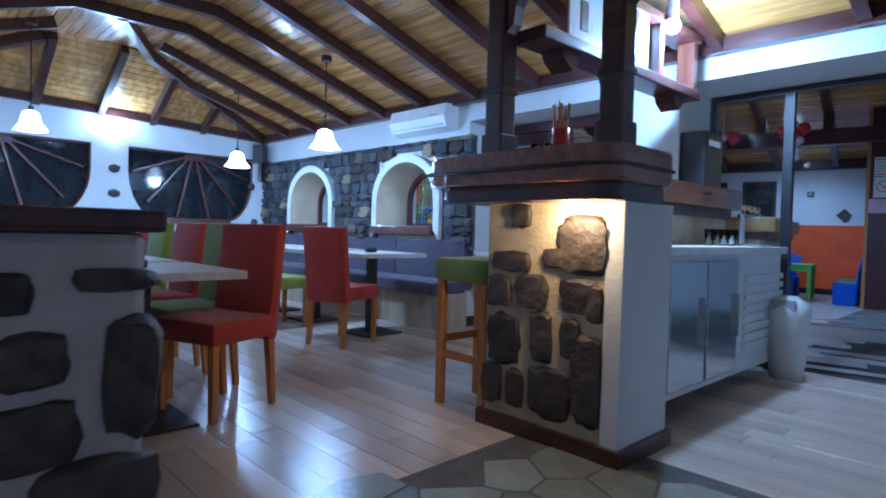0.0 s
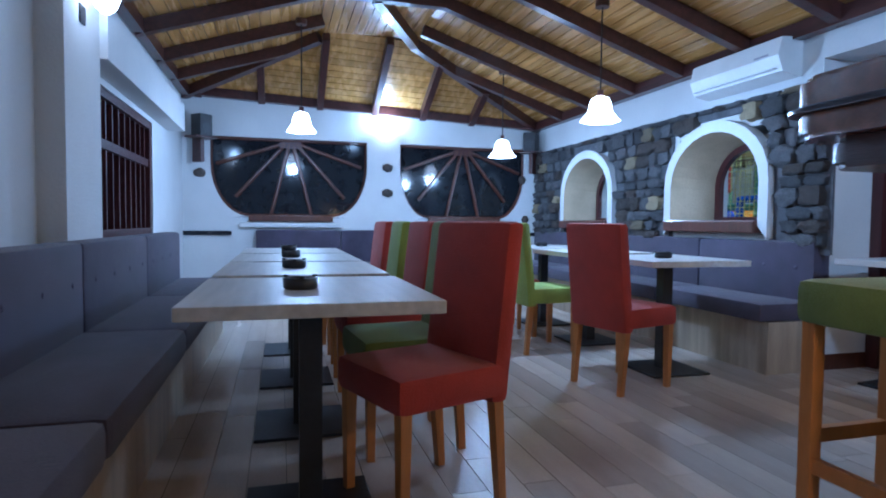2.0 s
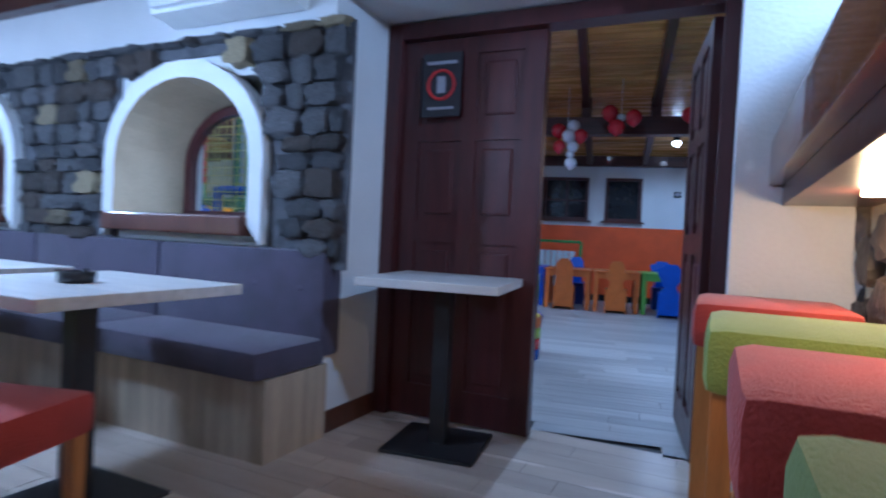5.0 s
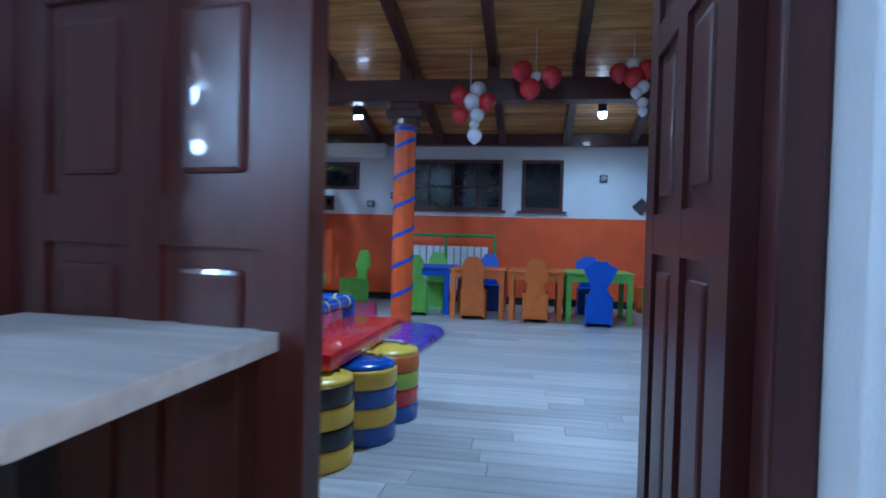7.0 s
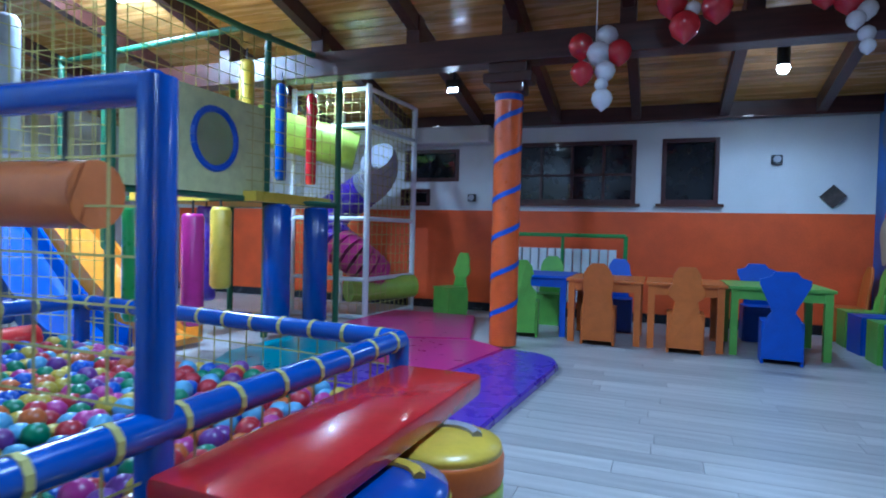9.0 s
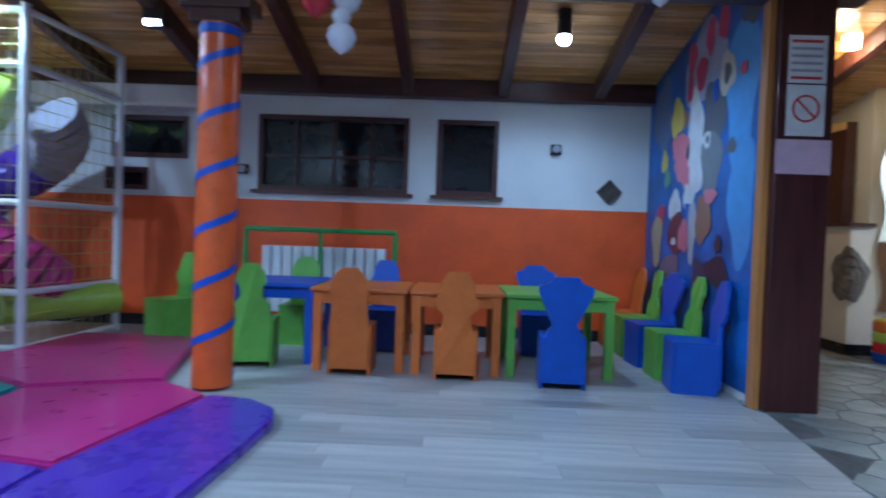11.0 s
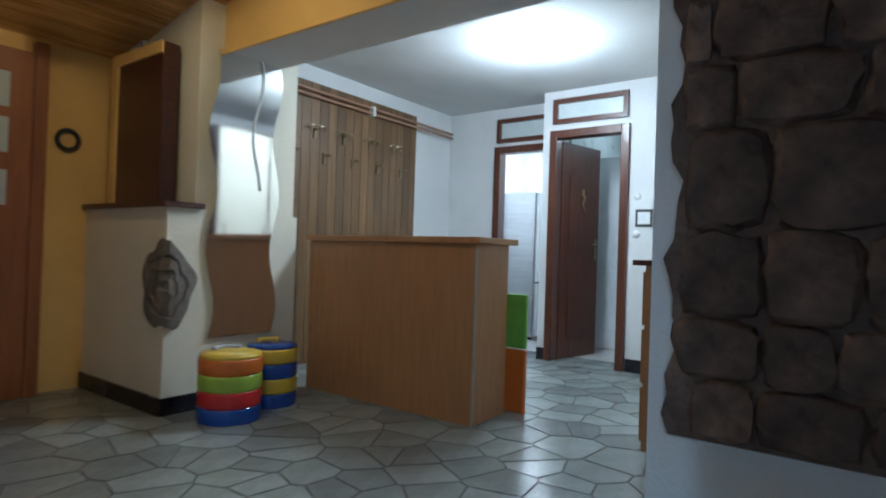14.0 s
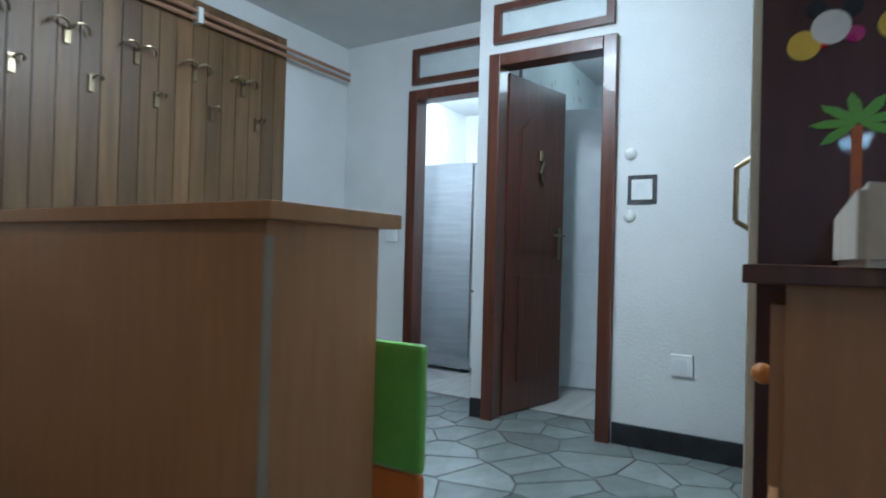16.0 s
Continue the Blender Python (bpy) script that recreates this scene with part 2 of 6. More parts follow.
def wall_with_holes(bm, u0, u1, z0, z1, holes, put):
    """A wall made of blocks round rectangular holes (u0, u1, z0, z1), put(bm, u0, z0, u1, z1) lays one block."""
    us = sorted({u0, u1, *[h[0] for h in holes], *[h[1] for h in holes]})
    zs = sorted({z0, z1, *[h[2] for h in holes], *[h[3] for h in holes]})
    for a, b in zip(us, us[1:]):
        for c, d in zip(zs, zs[1:]):
            if not any(h[0] <= a and b <= h[1] and h[2] <= c and d <= h[3] for h in holes):
                put(bm, a, c, b, d)

# ---- dining room: shell ----
XF, YS, YL, XN, WT = -7.85, 3.725, -0.64, 1.9, 2.22
YD = 4.22                      # door plane
DL, DM, DR = -3.58, -2.81, -2.05   # door frame left, meeting edge, right
NICHES = [(-6.48, 0.475, 0.93, 1.65), (-4.53, 0.475, 0.93, 1.65)]   # centre, half width, sill, top

# play-side wall between the two rooms, with the niches, the door and the wide opening behind the bar
bm = bmesh.new()
holes = [(c - h, c + h, s, t) for c, h, s, t in NICHES] + [(DL - 0.06, DR + 0.02, 0, 1.99), (-1.58, 0.9, 0, 2.0)]
wall_with_holes(bm, XF, XN, 0, 3.3, holes, lambda b, a, c, d, e: box(b, a, YS, c, d, YS + 0.52, e))
structure("wall_stone_side", bm, PLASTER, "thick white plastered wall with arched niches")


def arch_pts(c, h, s, t, n=14):
    r = h
    pts = [(c - h, s)]
    for k in range(n + 1):
        a = math.pi - math.pi * k / n
        pts.append((c + r * math.cos(a), t - r * 0.85 + 0.85 * r * math.sin(a)))
    pts.append((c + h, s))
    return pts


# niche linings, arched trims, inner windows and sills
for c, h, s, t in NICHES:
    inner, outer = arch_pts(c, h, s, t), arch_pts(c, h + 0.085, s - 0.09, t + 0.085)
    bm = bmesh.new()
    n = len(inner)
    back = [(c + (x - c) * 0.80, s + (z - s) * 0.92) for x, z in inner]

    def strip(b, y0, y1, p0, p1):
        va = [b.verts.new((x, y0, z)) for x, z in p0]
        vb = [b.verts.new((x, y1, z)) for x, z in p1]
        for k in range(n - 1):
            b.faces.new((va[k], va[k + 1], vb[k + 1], vb[k]))

    strip(bm, YS - 0.075, YS - 0.075, inner, outer)
    strip(bm, YS - 0.075, YS + 0.02, outer, outer)
    lining = bmesh.new()
    strip(lining, YS - 0.075, YS + 0.36, inner, back)
    lining.faces.new([lining.verts.new(p) for p in ((c - h, YS - 0.07, s), (c + h, YS - 0.07, s), (c + h * 0.8, YS + 0.36, s), (c - h * 0.8, YS + 0.36, s))])
    wide = [(c + (x - c) * 1.5, s + (z - s) * 1.25) for x, z in back]
    strip(lining, YS + 0.36, YS + 0.362, back, wide)
    solid("niche_lining", lining, NICHE_PAINT, "sand-coloured plaster lining of the wall niche", "lining", kind="structure")
    bmesh.ops.remove_doubles(bm, verts=bm.verts[:], dist=0.0005)
    tr = solid("arch_trim", bm, PLASTER, "white plaster arch round a deep wall niche", "trim", kind="structure")
    win = thing("window_niche", "small arched window with dark wooden frame in the niche", "window", c, YS + 0.30, 0, kind="structure")
    bm = bmesh.new()
    fo = arch_pts(0, h * 0.80, s + 0.01, t - 0.06)
    fi = arch_pts(0, h * 0.80 - 0.05, s + 0.07, t - 0.11)
    va = [[bm.verts.new((x, y, z)) for x, z in pts] for pts, y in ((fo, 0), (fi, 0), (fi, 0.05), (fo, 0.05))]
    for p, q in zip(va, va[1:] + va[:1]):
        for k in range(n - 1):
            bm.faces.new((p[k], p[k + 1], q[k + 1], q[k]))
    box(bm, -h * 0.80, 0, s + 0.012, h * 0.80, 0.05, s + 0.07)
    bmesh.ops.recalc_face_normals(bm, faces=bm.faces[:])
    part("window_frame", bm, DOOR_WOOD, win)
    pane = part("pane", boxes((-h * 0.8, 0.02, s + 0.05, h * 0.8, 0.026, t - 0.1)), PANE, win)
    pane.visible_shadow = False
    solid("niche_sill", boxes((c - h - 0.05, YS - 0.11, s - 0.055, c + h + 0.0, YS + 0.02, s + 0.04), bev=0.012), MAHOGANY, "thick brown wooden sill under the niche", "sill", kind="structure")

# far wall, side wall, near walls
ROUND = [(0.55, 0.90), (2.70, 0.84)]
bm = bmesh.new()
wall_with_holes(bm, YL - 0.25, YS + 0.5, 0, 2.6, [(c - h, c + h, 0.97, 1.90) for c, h in ROUND], lambda b, a, c, d, e: box(b, XF - 0.25, a, c, XF, d, e))
# white plaster cheeks that round the windows' lower corners
for c, h in ROUND:
    for sgn in (-1, 1):
        pts = [(c + sgn * h, 0.96)]
        for k in range(9):
            a = k / 8
            pts.append((c + sgn * (h - (h - 0.47) * (1 - math.cos(a * math.pi / 2))), 0.98 + 0.62 * (1 - math.sin(a * math.pi / 2))))
        q = [bm.verts.new((XF + 0.004, y, z)) for y, z in pts]
        r = [bm.verts.new((XF - 0.2, y, z)) for y, z in pts]
        bm.faces.new(q)
        for k in range(len(q)):
            bm.faces.new((q[k], q[(k + 1) % len(q)], r[(k + 1) % len(q)], r[k]))
bmesh.ops.recalc_face_normals(bm, faces=bm.faces[:])
structure("wall_far", bm, PLASTER, "white plastered end wall with two half-round windows")
for c, h in ROUND:
    win = thing("window_round", "half-round dark window with sun-ray glazing bars and brown frame", "window", XF - 0.09, c, 0.97, kind="structure")
    side = [(-(h - (h - 0.47) * (1 - math.cos(k / 9 * math.pi / 2))), 0.02 + 0.62 * (1 - math.sin(k / 9 * math.pi / 2))) for k in range(10)]
    outline = [(-h, 0.92)] + side + [(-x, z) for x, z in reversed(side)] + [(h, 0.92)]
    bm = bmesh.new()
    for (a, b), (cc, d) in zip(outline, outline[1:] + outline[:1]):
        tube(bm, (0.02, a, b), (0.02, cc, d), 0.024, seg=6)
    part("window_frame", bm, MAHOGANY, win)
    for ey, ez in ((-0.93, 0.62), (-0.70, 0.24), (-0.26, 0.03), (0.26, 0.03), (0.70, 0.24), (0.93, 0.62)):
        part("glazing_bar", tubes(((0.012, ey * 0.08, 0.88), (0.012, ey * h, ez), 0.022), seg=6), MAHOGANY, win)
    part("hub", boxes((0.0, -0.13, 0.82, 0.03, 0.13, 0.91), bev=0.01), DOOR_WOOD, win)
    bm = bmesh.new()
    vs = [bm.verts.new((-0.02, y, z)) for y, z in outline]
    bm.faces.new(vs)
    part("pane", bm, PANE_DARK, win)
    part("window_sill", boxes((0.06, -0.48, -0.045, 0.15, 0.48, 0.03), bev=0.01), MAHOGANY, win)
    part("ledge", boxes((0.09, -0.58, -0.115, 0.16, 0.58, -0.06), bev=0.008), PLASTER, win)
bm = boxes((XF, YL, 0.76, XF + 0.02, -0.12, 0.81), (XF, 1.16, 0.76, XF + 0.02, 2.12, 0.81), (XF, 3.28, 0.76, XF + 0.02, YS, 0.81))
structure("trim_dado", bm, BLACK_TILE, "dark dado strip along the end wall")
bm = bmesh.new()
wall_with_holes(bm, XF, XN, 0, 2.95, [(-6.25, -4.35, 0.80, 1.76)], lambda b, a, c, d, e: box(b, a, YL - 0.2, c, d, YL, e))
structure("wall_left", bm, PLASTER, "white plastered side wall")
structure("wall_behind", boxes((XN, YL - 0.2, 0, XN + 0.2, 8.0, 3.3)), PLASTER, "plain wall behind the start of the walk")
structure("soffit_beam", boxes((XF + 0.9, YL, 1.80, -4.3, YL + 0.16, 2.06)), PLASTER, "white boxed lintel over the lattice window")
structure("pillar_side", boxes((-4.30, YL, 0, -3.75, YL + 0.12, 2.24)), PLASTER, "white pillar against the side wall")
win = thing("window_lattice", "dark wooden lattice window in the side wall", "window", -5.3, YL - 0.08, 0.80, kind="structure")
part("window_frame", boxes((-0.95, 0, 0, 0.95, 0.07, 0.06), (-0.95, 0, 0.90, 0.95, 0.07, 0.96), (-0.95, 0, 0.06, -0.89, 0.07, 0.90), (0.89, 0, 0.06, 0.95, 0.07, 0.90), (-0.89, 0, 0.58, 0.89, 0.06, 0.64)), DOOR_WOOD, win)
for k in range(11):
    part("glazing_bar", boxes((-0.81 + k * 0.16, 0.01, 0.06, -0.785 + k * 0.16, 0.05, 0.90)), DOOR_WOOD, win)
part("pane", boxes((-0.89, 0.015, 0.06, 0.89, 0.02, 0.90)), PANE_DARK, win)

# floors
bm = boxes((XF, YL, -0.06, XN, YS + 0.52, -0.012))
structure("floor_base", bm, FLAG_JOINT, "screed under the dining room's planks")
bm = bmesh.new()
bm.faces.new([bm.verts.new(p) for p in ((-1.33, 0.15, 0.002), (XN, 0.15, 0.002), (XN, 1.97, 0.002), (-1.38, 1.97, 0.002))])
structure("floor_bar_bed", bm, FLAG_JOINT, "dark joint bed beside the bar")

# ceiling: two slopes with a hipped end, of narrow pine boards
FLAT_Z, HIP, TILT = 2.86, 0.52, 0.045


def z_right(y):
    return 2.24 + 0.32 * (YS - y)


def z_left(y):
    return 2.40 + 0.32 * (y - YL)


def eave(y):
    return 2.21 + TILT * (YS - y)


def zslope(x, y):
    return min(z_right(y), z_left(y), eave(y) + HIP * (x - XF), FLAT_Z)


def hip_x(y):
    """Where the end slope meets the side slope at y."""
    return XF + max(0.0, (min(z_right(y), z_left(y), FLAT_Z) - eave(y)) / HIP)


def board(bm, a, b, c, d):
    n = (b - a).cross(c - a).normalized()
    if n.z > 0:
        n = -n
    lo = [bm.verts.new(v) for v in (a, b, c, d)]
    up = [bm.verts.new(v - n * 0.02) for v in (a, b, c, d)]
    bm.faces.new(lo)
    for i in range(4):
        bm.faces.new((lo[i], up[i], up[(i + 1) % 4], lo[(i + 1) % 4]))


Y_R, Y_L = YS - (FLAT_Z - 2.24) / 0.32, YL + (FLAT_Z - 2.40) / 0.32
bm = bmesh.new()
for zf, ye, yt in ((z_right, YS, Y_R), (z_left, YL, Y_L), (lambda y: FLAT_Z, Y_R, Y_L)):
    n = round(abs(ye - yt) / 0.088)
    for k in range(n):
        ya, yb = ye + (yt - ye) * k / n, ye + (yt - ye) * (k + 0.94) / n
        board(bm, Vector((hip_x(ya), ya, zf(ya))), Vector((XN, ya, zf(ya))), Vector((XN, yb, zf(yb))), Vector((hip_x(yb), yb, zf(yb))))


def hip_span(dx):
    """The two y at which the end slope leaves the side slopes."""
    u, w = (HIP * dx - 0.03) / (0.32 - TILT), (HIP * dx + 0.006) / (0.32 + TILT)
    return YL + max(0.0, w), YS - max(0.0, u)


for k in range(12):
    d0, d1 = 1.04 * k / 12, 1.04 * (k + 0.94) / 12
    (a0, b0), (a1, b1) = hip_span(d0), hip_span(d1)
    board(bm, *[Vector((XF + d, y, eave(y) + HIP * d)) for d, y in ((d0, a0), (d0, b0), (d1, b1), (d1, a1))])
bmesh.ops.recalc_face_normals(bm, faces=bm.faces[:])
solid("ceiling_dining", bm, PINE, "varnished pine board ceiling with a hipped end", "ceiling", kind="structure")
# added flat box, out of view, that closes the ceiling against light
solid("light_block_deck", boxes((XF - 0.2, YL - 0.2, 2.96, XN + 0.2, YS + 0.2, 3.0)), BEAM, "added dark sheet that blocks light above the pine boards", "ceiling", kind="structure")


def beam(bm, a, b, w=0.07, h=0.10, drop=0.055):
    a, b = Vector(a), Vector(b)
    d = b - a
    ex = d.normalized()
    ey = Vector((0, 0, 1)).cross(ex).normalized()
    ez = ex.cross(ey)
    m = Matrix((ex, ey, ez)).transposed().to_4x4()
    m.translation = (a + b) / 2 - ez * drop
    vs = box(bm, -d.length / 2, -w / 2, -h / 2, d.length / 2, w / 2, h / 2, m=m)
    return vs


def rafter(a, b, w=0.075, h=0.10, name="rafter", label="dark-stained wooden rafter under the pine ceiling"):
    bm = bmesh.new()
    beam(bm, a, b, w, h)
    return solid(name, bm, BEAM, label, "beam", kind="structure")


for x in (-5.58, -4.90, -4.20, -3.5, -2.8, -2.1, -1.3, -0.5, 0.4):
    rafter((x, YS, z_right(YS)), (x, Y_R, FLAT_Z))
    rafter((x, YL, z_left(YL)), (x, Y_L, FLAT_Z))
    rafter((x, Y_R, FLAT_Z), (x, Y_L, FLAT_Z), name="collar_beam", label="dark level beam across the flat of the ceiling")
for x in (-7.05, -6.35):
    yr = YS - max(0.0, min((HIP * (x - XF) - 0.03) / (0.32 - TILT), YS - Y_R))
    yl = YL + min((HIP * (x - XF) + 0.006) / (0.32 + TILT), Y_L - YL)
    rafter((x, YS, z_right(YS)), (x, yr, z_right(yr)))
    rafter((x, YL, z_left(YL)), (x, yl, z_left(yl)))
for y in (-0.46, 0.22, 0.88, 1.53, 2.13, 2.77):
    rafter((XF, y, eave(y)), (hip_x(y), y, zslope(hip_x(y), y)))
APEX_R, APEX_L = (hip_x(Y_R), Y_R, FLAT_Z), (hip_x(Y_L), Y_L, FLAT_Z)
for a, b in (((XF, YS, z_right(YS)), APEX_R), ((XF, YL, z_left(YL)), APEX_L), (APEX_R, (-5.60, 1.20, FLAT_Z))):
    rafter(a, b, 0.09, 0.12, "hip_rafter", "dark hip beam rising from the corner")
for a, b in (((XF, YS - 0.05, 2.25), (XN, YS - 0.05, 2.25)), ((XF, YL + 0.05, 2.42), (XN, YL + 0.05, 2.42)), ((XF + 0.05, YL, 2.44), (XF + 0.05, YS, 2.25))):
    rafter(a, b, 0.08, 0.10, "wall_plate", "dark wall plate under the ceiling")

# door to the play room
door = thing("door_frame_play", "dark red-brown wooden door frame", "door frame", 0, YD, 0, kind="structure")
part("jamb", boxes((DL - 0.06, -0.06, 0, DL + 0.02, 0.06, 1.98), bev=0.006), DOOR_WOOD, door)
part("jamb", boxes((DR - 0.04, -0.06, 0, DR + 0.02, 0.06, 1.98), bev=0.006), DOOR_WOOD, door)
part("head", boxes((DL + 0.02, -0.06, 1.90, DR - 0.04, 0.06, 1.98), bev=0.006), DOOR_WOOD, door)


def door_leaf(name, label, w, x, y, rz):
    d = thing(name, label, "door", x, y, 0.01, rz, kind="structure")
    part("slab", boxes((0, -0.018, 0, w, 0.018, 1.88)), DOOR_WOOD, d)
    bm = bmesh.new()
    for s in (-1, 1):
        y0, y1 = sorted((s * 0.018, s * 0.03))
        for a, b, c, e in ((0, 0.10, 0, 1.88), (w - 0.10, w, 0, 1.88), (w / 2 - 0.04, w / 2 + 0.04, 0.1, 1.8)):
            box(bm, a, y0, c, b, y1, e)
        for c, e in ((0, 0.16), (0.88, 0.98), (1.38, 1.46), (1.80, 1.88)):
            box(bm, 0.10, y0 + 0.0005, c, w - 0.10, y1 - 0.0005, e)
    part("rail", bm, DOOR_WOOD, d)
    for i in range(2):
        for c, e in ((0.2, 0.84), (1.02, 1.34), (1.50, 1.76)):
            xa = 0.14 + i * (w / 2 - 0.06)
            bm = boxes((xa, -0.028, c, xa + w / 2 - 0.22, 0.028, e), bev=0.012)
            part("panel", bm, DOOR_WOOD, d)
    return d


leaf = door_leaf("door_closed_leaf", "closed dark red-brown panelled door leaf", DM - DL - 0.03, DL + 0.02, YD + 0.01, 0)
open_leaf = door_leaf("door_open_leaf", "open dark red-brown panelled door leaf", 0.70, DR - 0.05, YD + 0.06, 99)
bm = tubes(((0.64, -0.03, 0.98), (0.64, -0.09, 0.98), 0.011), ((0.64, -0.08, 0.98), (0.53, -0.08, 0.98), 0.010))
part("handle", bm, BLACK, open_leaf)
sign = thing("no_phone_sign", "black poster with a red prohibition ring on the door", "sign", -3.33, YD - 0.055, 1.66)
part("sheet", boxes((-0.105, 0, -0.155, 0.105, 0.003, 0.155)), SCREEN, sign)
bm = bmesh.new()
for k in range(24):
    a, b = 2 * math.pi * k / 24, 2 * math.pi * (k + 1) / 24
    tube(bm, (0.07 * math.cos(a), -0.002, 0.07 * math.sin(a)), (0.07 * math.cos(b), -0.002, 0.07 * math.sin(b)), 0.008, seg=6)
part("ring", bm, P_RED, sign)
part("symbol", boxes((-0.022, -0.003, -0.04, 0.022, 0, 0.04)), V_GREY, sign)
part("text_bar", boxes((-0.08, -0.003, 0.10, 0.08, 0, 0.115)), V_GREY, sign)
part("text_bar", boxes((-0.07, -0.003, -0.12, 0.07, 0, -0.108)), V_GREY, sign)
for xa, xb in ((-3.74, DL - 0.06),):
    structure("baseboard_jamb", boxes((xa + 0.1, YS - 0.02, 0, xb + 0.01, YS + 0.44, 0.10)), MAHOGANY, "brown skirting round the door pillar")

# ---- dining room: things ----


def pendant(x, y, z):
    p = thing("pendant_lamp", "lit white frilled glass pendant lamp on a chain", "lamp", x, y, z, group="pendant lamps")
    zc = zslope(x, y) - z - 0.04
    part("rose", tubes(((0, 0, zc - 0.05), (0, 0, zc), 0.05)), BEAM, p)
    part("chain", tubes(((0, 0, 0.12), (0, 0, zc - 0.05), 0.006), seg=6), BLACK, p)
    part("holder", tubes(((0, 0, 0.075), (0, 0, 0.13), 0.022)), BEAM, p)
    bm = bmesh.new()
    seg = 36
    rings = []
    for r, zz, w in ((0.03, 0.085, 0), (0.06, 0.07, 0), (0.078, 0.03, 0), (0.085, -0.02, 0.02), (0.10, -0.06, 0.06), (0.135, -0.095, 0.10), (0.128, -0.09, 0.1), (0.07, 0.0, 0)):
        rings.append([bm.verts.new(((r * (1 + w * math.cos(k * 2 * math.pi / 6))) * math.cos(2 * math.pi * k / seg), (r * (1 + w * math.cos(k * 2 * math.pi / 6))) * math.sin(2 * math.pi * k / seg), zz)) for k in range(seg)])
    for a, b in zip(rings, rings[1:]):
        for k in range(seg):
            bm.faces.new((a[k], a[(k + 1) % seg], b[(k + 1) % seg], b[k]))
    part("shade", bm, LAMP_GLASS, p, "lit frilled opal glass", True)
    lamp(x, y, z - 0.14, 46, radius=0.07)


for x, y, z in ((-6.22, 0.61, 1.84), (-6.46, 2.67, 1.72), (-4.51, 2.66, 1.77)):
    pendant(x, y, z)


def sconce(x, y, z, rz, watts):
    p = thing("wall_sconce", "lit white glass wall sconce", "lamp", x, y, z, rz, group="wall sconces")
    part("plate", boxes((-0.04, 0, -0.09, 0.04, 0.02, 0.0), bev=0.004), BLACK, p)
    bm = bmesh.new()
    lathe(bm, [(0.02, -0.06), (0.05, -0.03), (0.065, 0.02), (0.095, 0.08), (0.06, 0.075), (0.02, 0.0)], 20, pose(0, -0.10, 0.03))
    part("shade", bm, LAMP_GLASS, p, "lit opal glass cup", True)
    m = FR @ pose(x, y, z, 0, 0, rz) @ Vector((0, -0.14, 0.16))
    q = FR.inverted() @ m
    lamp(q.x, q.y, q.z, watts, radius=0.05)


sconce(XF, 1.67, 1.98, 90, 24)
sconce(-4.0, YL + 0.13, 1.98, 180, 9)

AC = thing("air_conditioner", "white split air conditioner high on the wall", "air conditioner", -4.22, YS, 2.04)
bm = bmesh.new()
prism(bm, [(0, 0.13), (-0.17, 0.12), (-0.20, 0.0), (-0.16, -0.10), (-0.02, -0.13), (0, -0.12)], -0.42, 0.42, Matrix(((0, 1, 0, 0), (1, 0, 0, 0), (0, 0, 1, 0), (0, 0, 0, 1))))
part("body", bm, WHITE_PLASTIC, AC)
part("flap", boxes((-0.38, -0.20, -0.085, 0.38, -0.16, -0.078)), WHITE, AC)
part("logo_mark", boxes((0.22, -0.203, 0.01, 0.34, -0.199, 0.022)), V_GREY, AC)

for x, y, rz in ((XF + 0.14, YS - 0.16, 45), (XF + 0.16, YL + 0.22, 135)):
    s = thing("loudspeaker", "small dark loudspeaker on a wall bracket", "loudspeaker", x, y, 1.86, rz, group="loudspeakers")
    part("cabinet", boxes((-0.08, -0.09, 0, 0.08, 0.07, 0.24), bev=0.01), BLACK, s)
    part("cone", tubes(((0, -0.094, 0.09), (0, -0.088, 0.09), 0.055), seg=20), SCREEN, s)
    part("bracket", boxes((-0.025, -0.02, -0.28, 0.025, 0.12, 0.0), (-0.14, -0.1, -0.02, 0.14, 0.1, -0.002)), BEAM, s)
for y, z, w in ((1.70, 1.60, 0.07), (1.70, 1.29, 0.075), (-0.46, 1.47, 0.07), (3.50, 1.50, 0.05), (3.55, 0.98, 0.05)):
    bm = bmesh.new()
    bmesh.ops.create_icosphere(bm, subdivisions=2, radius=1)
    for v in bm.verts:
        v.co = Vector((v.co.x * 0.03, v.co.y * w, v.co.z * 0.055)) * (1 + 0.25 * noise.noise(v.co * 1.7 + Vector((y, z, 0))))
    solid("set_stone", bm, STONE_DARK, "single dark stone set into the white plaster", "stone", XF + 0.01, y, z, smooth=True)


def bench(length, label, x, y, rz, group):
    """A bench of several bays along its local x, seat towards -y."""
    b = thing("bench", label, "bench", x, y, 0, rz, group=group)
    part("plinth", boxes((0, 0.07, 0, length - 0.01, 0.46, 0.33)), OAK_PANEL, b, "pale oak laminate plinth")
    n = max(1, round(length / 1.15))
    w = length / n
    for k in range(n):
        bm = boxes((k * w + 0.002, 0, 0.33, (k + 1) * w - 0.002, 0.44, 0.45), bev=0.035)
        part("seat", bm, PURPLE, b, smooth=True)
        bm = boxes((k * w + 0.002, 0.40, 0.36, (k + 1) * w - 0.002, 0.54, 0.83), bev=0.03)
        bk = part("backrest", bm, PURPLE, b, smooth=True)
        for i in range(4):
            bm = bmesh.new()
            bmesh.ops.create_uvsphere(bm, u_segments=8, v_segments=6, radius=0.014, matrix=pose(k * w + w * (i + 0.5) / 4, 0.402, 0.66) @ Matrix.Diagonal((1, 0.5, 1, 1)))
            part("button", bm, PURPLE, bk, smooth=True)
    return b


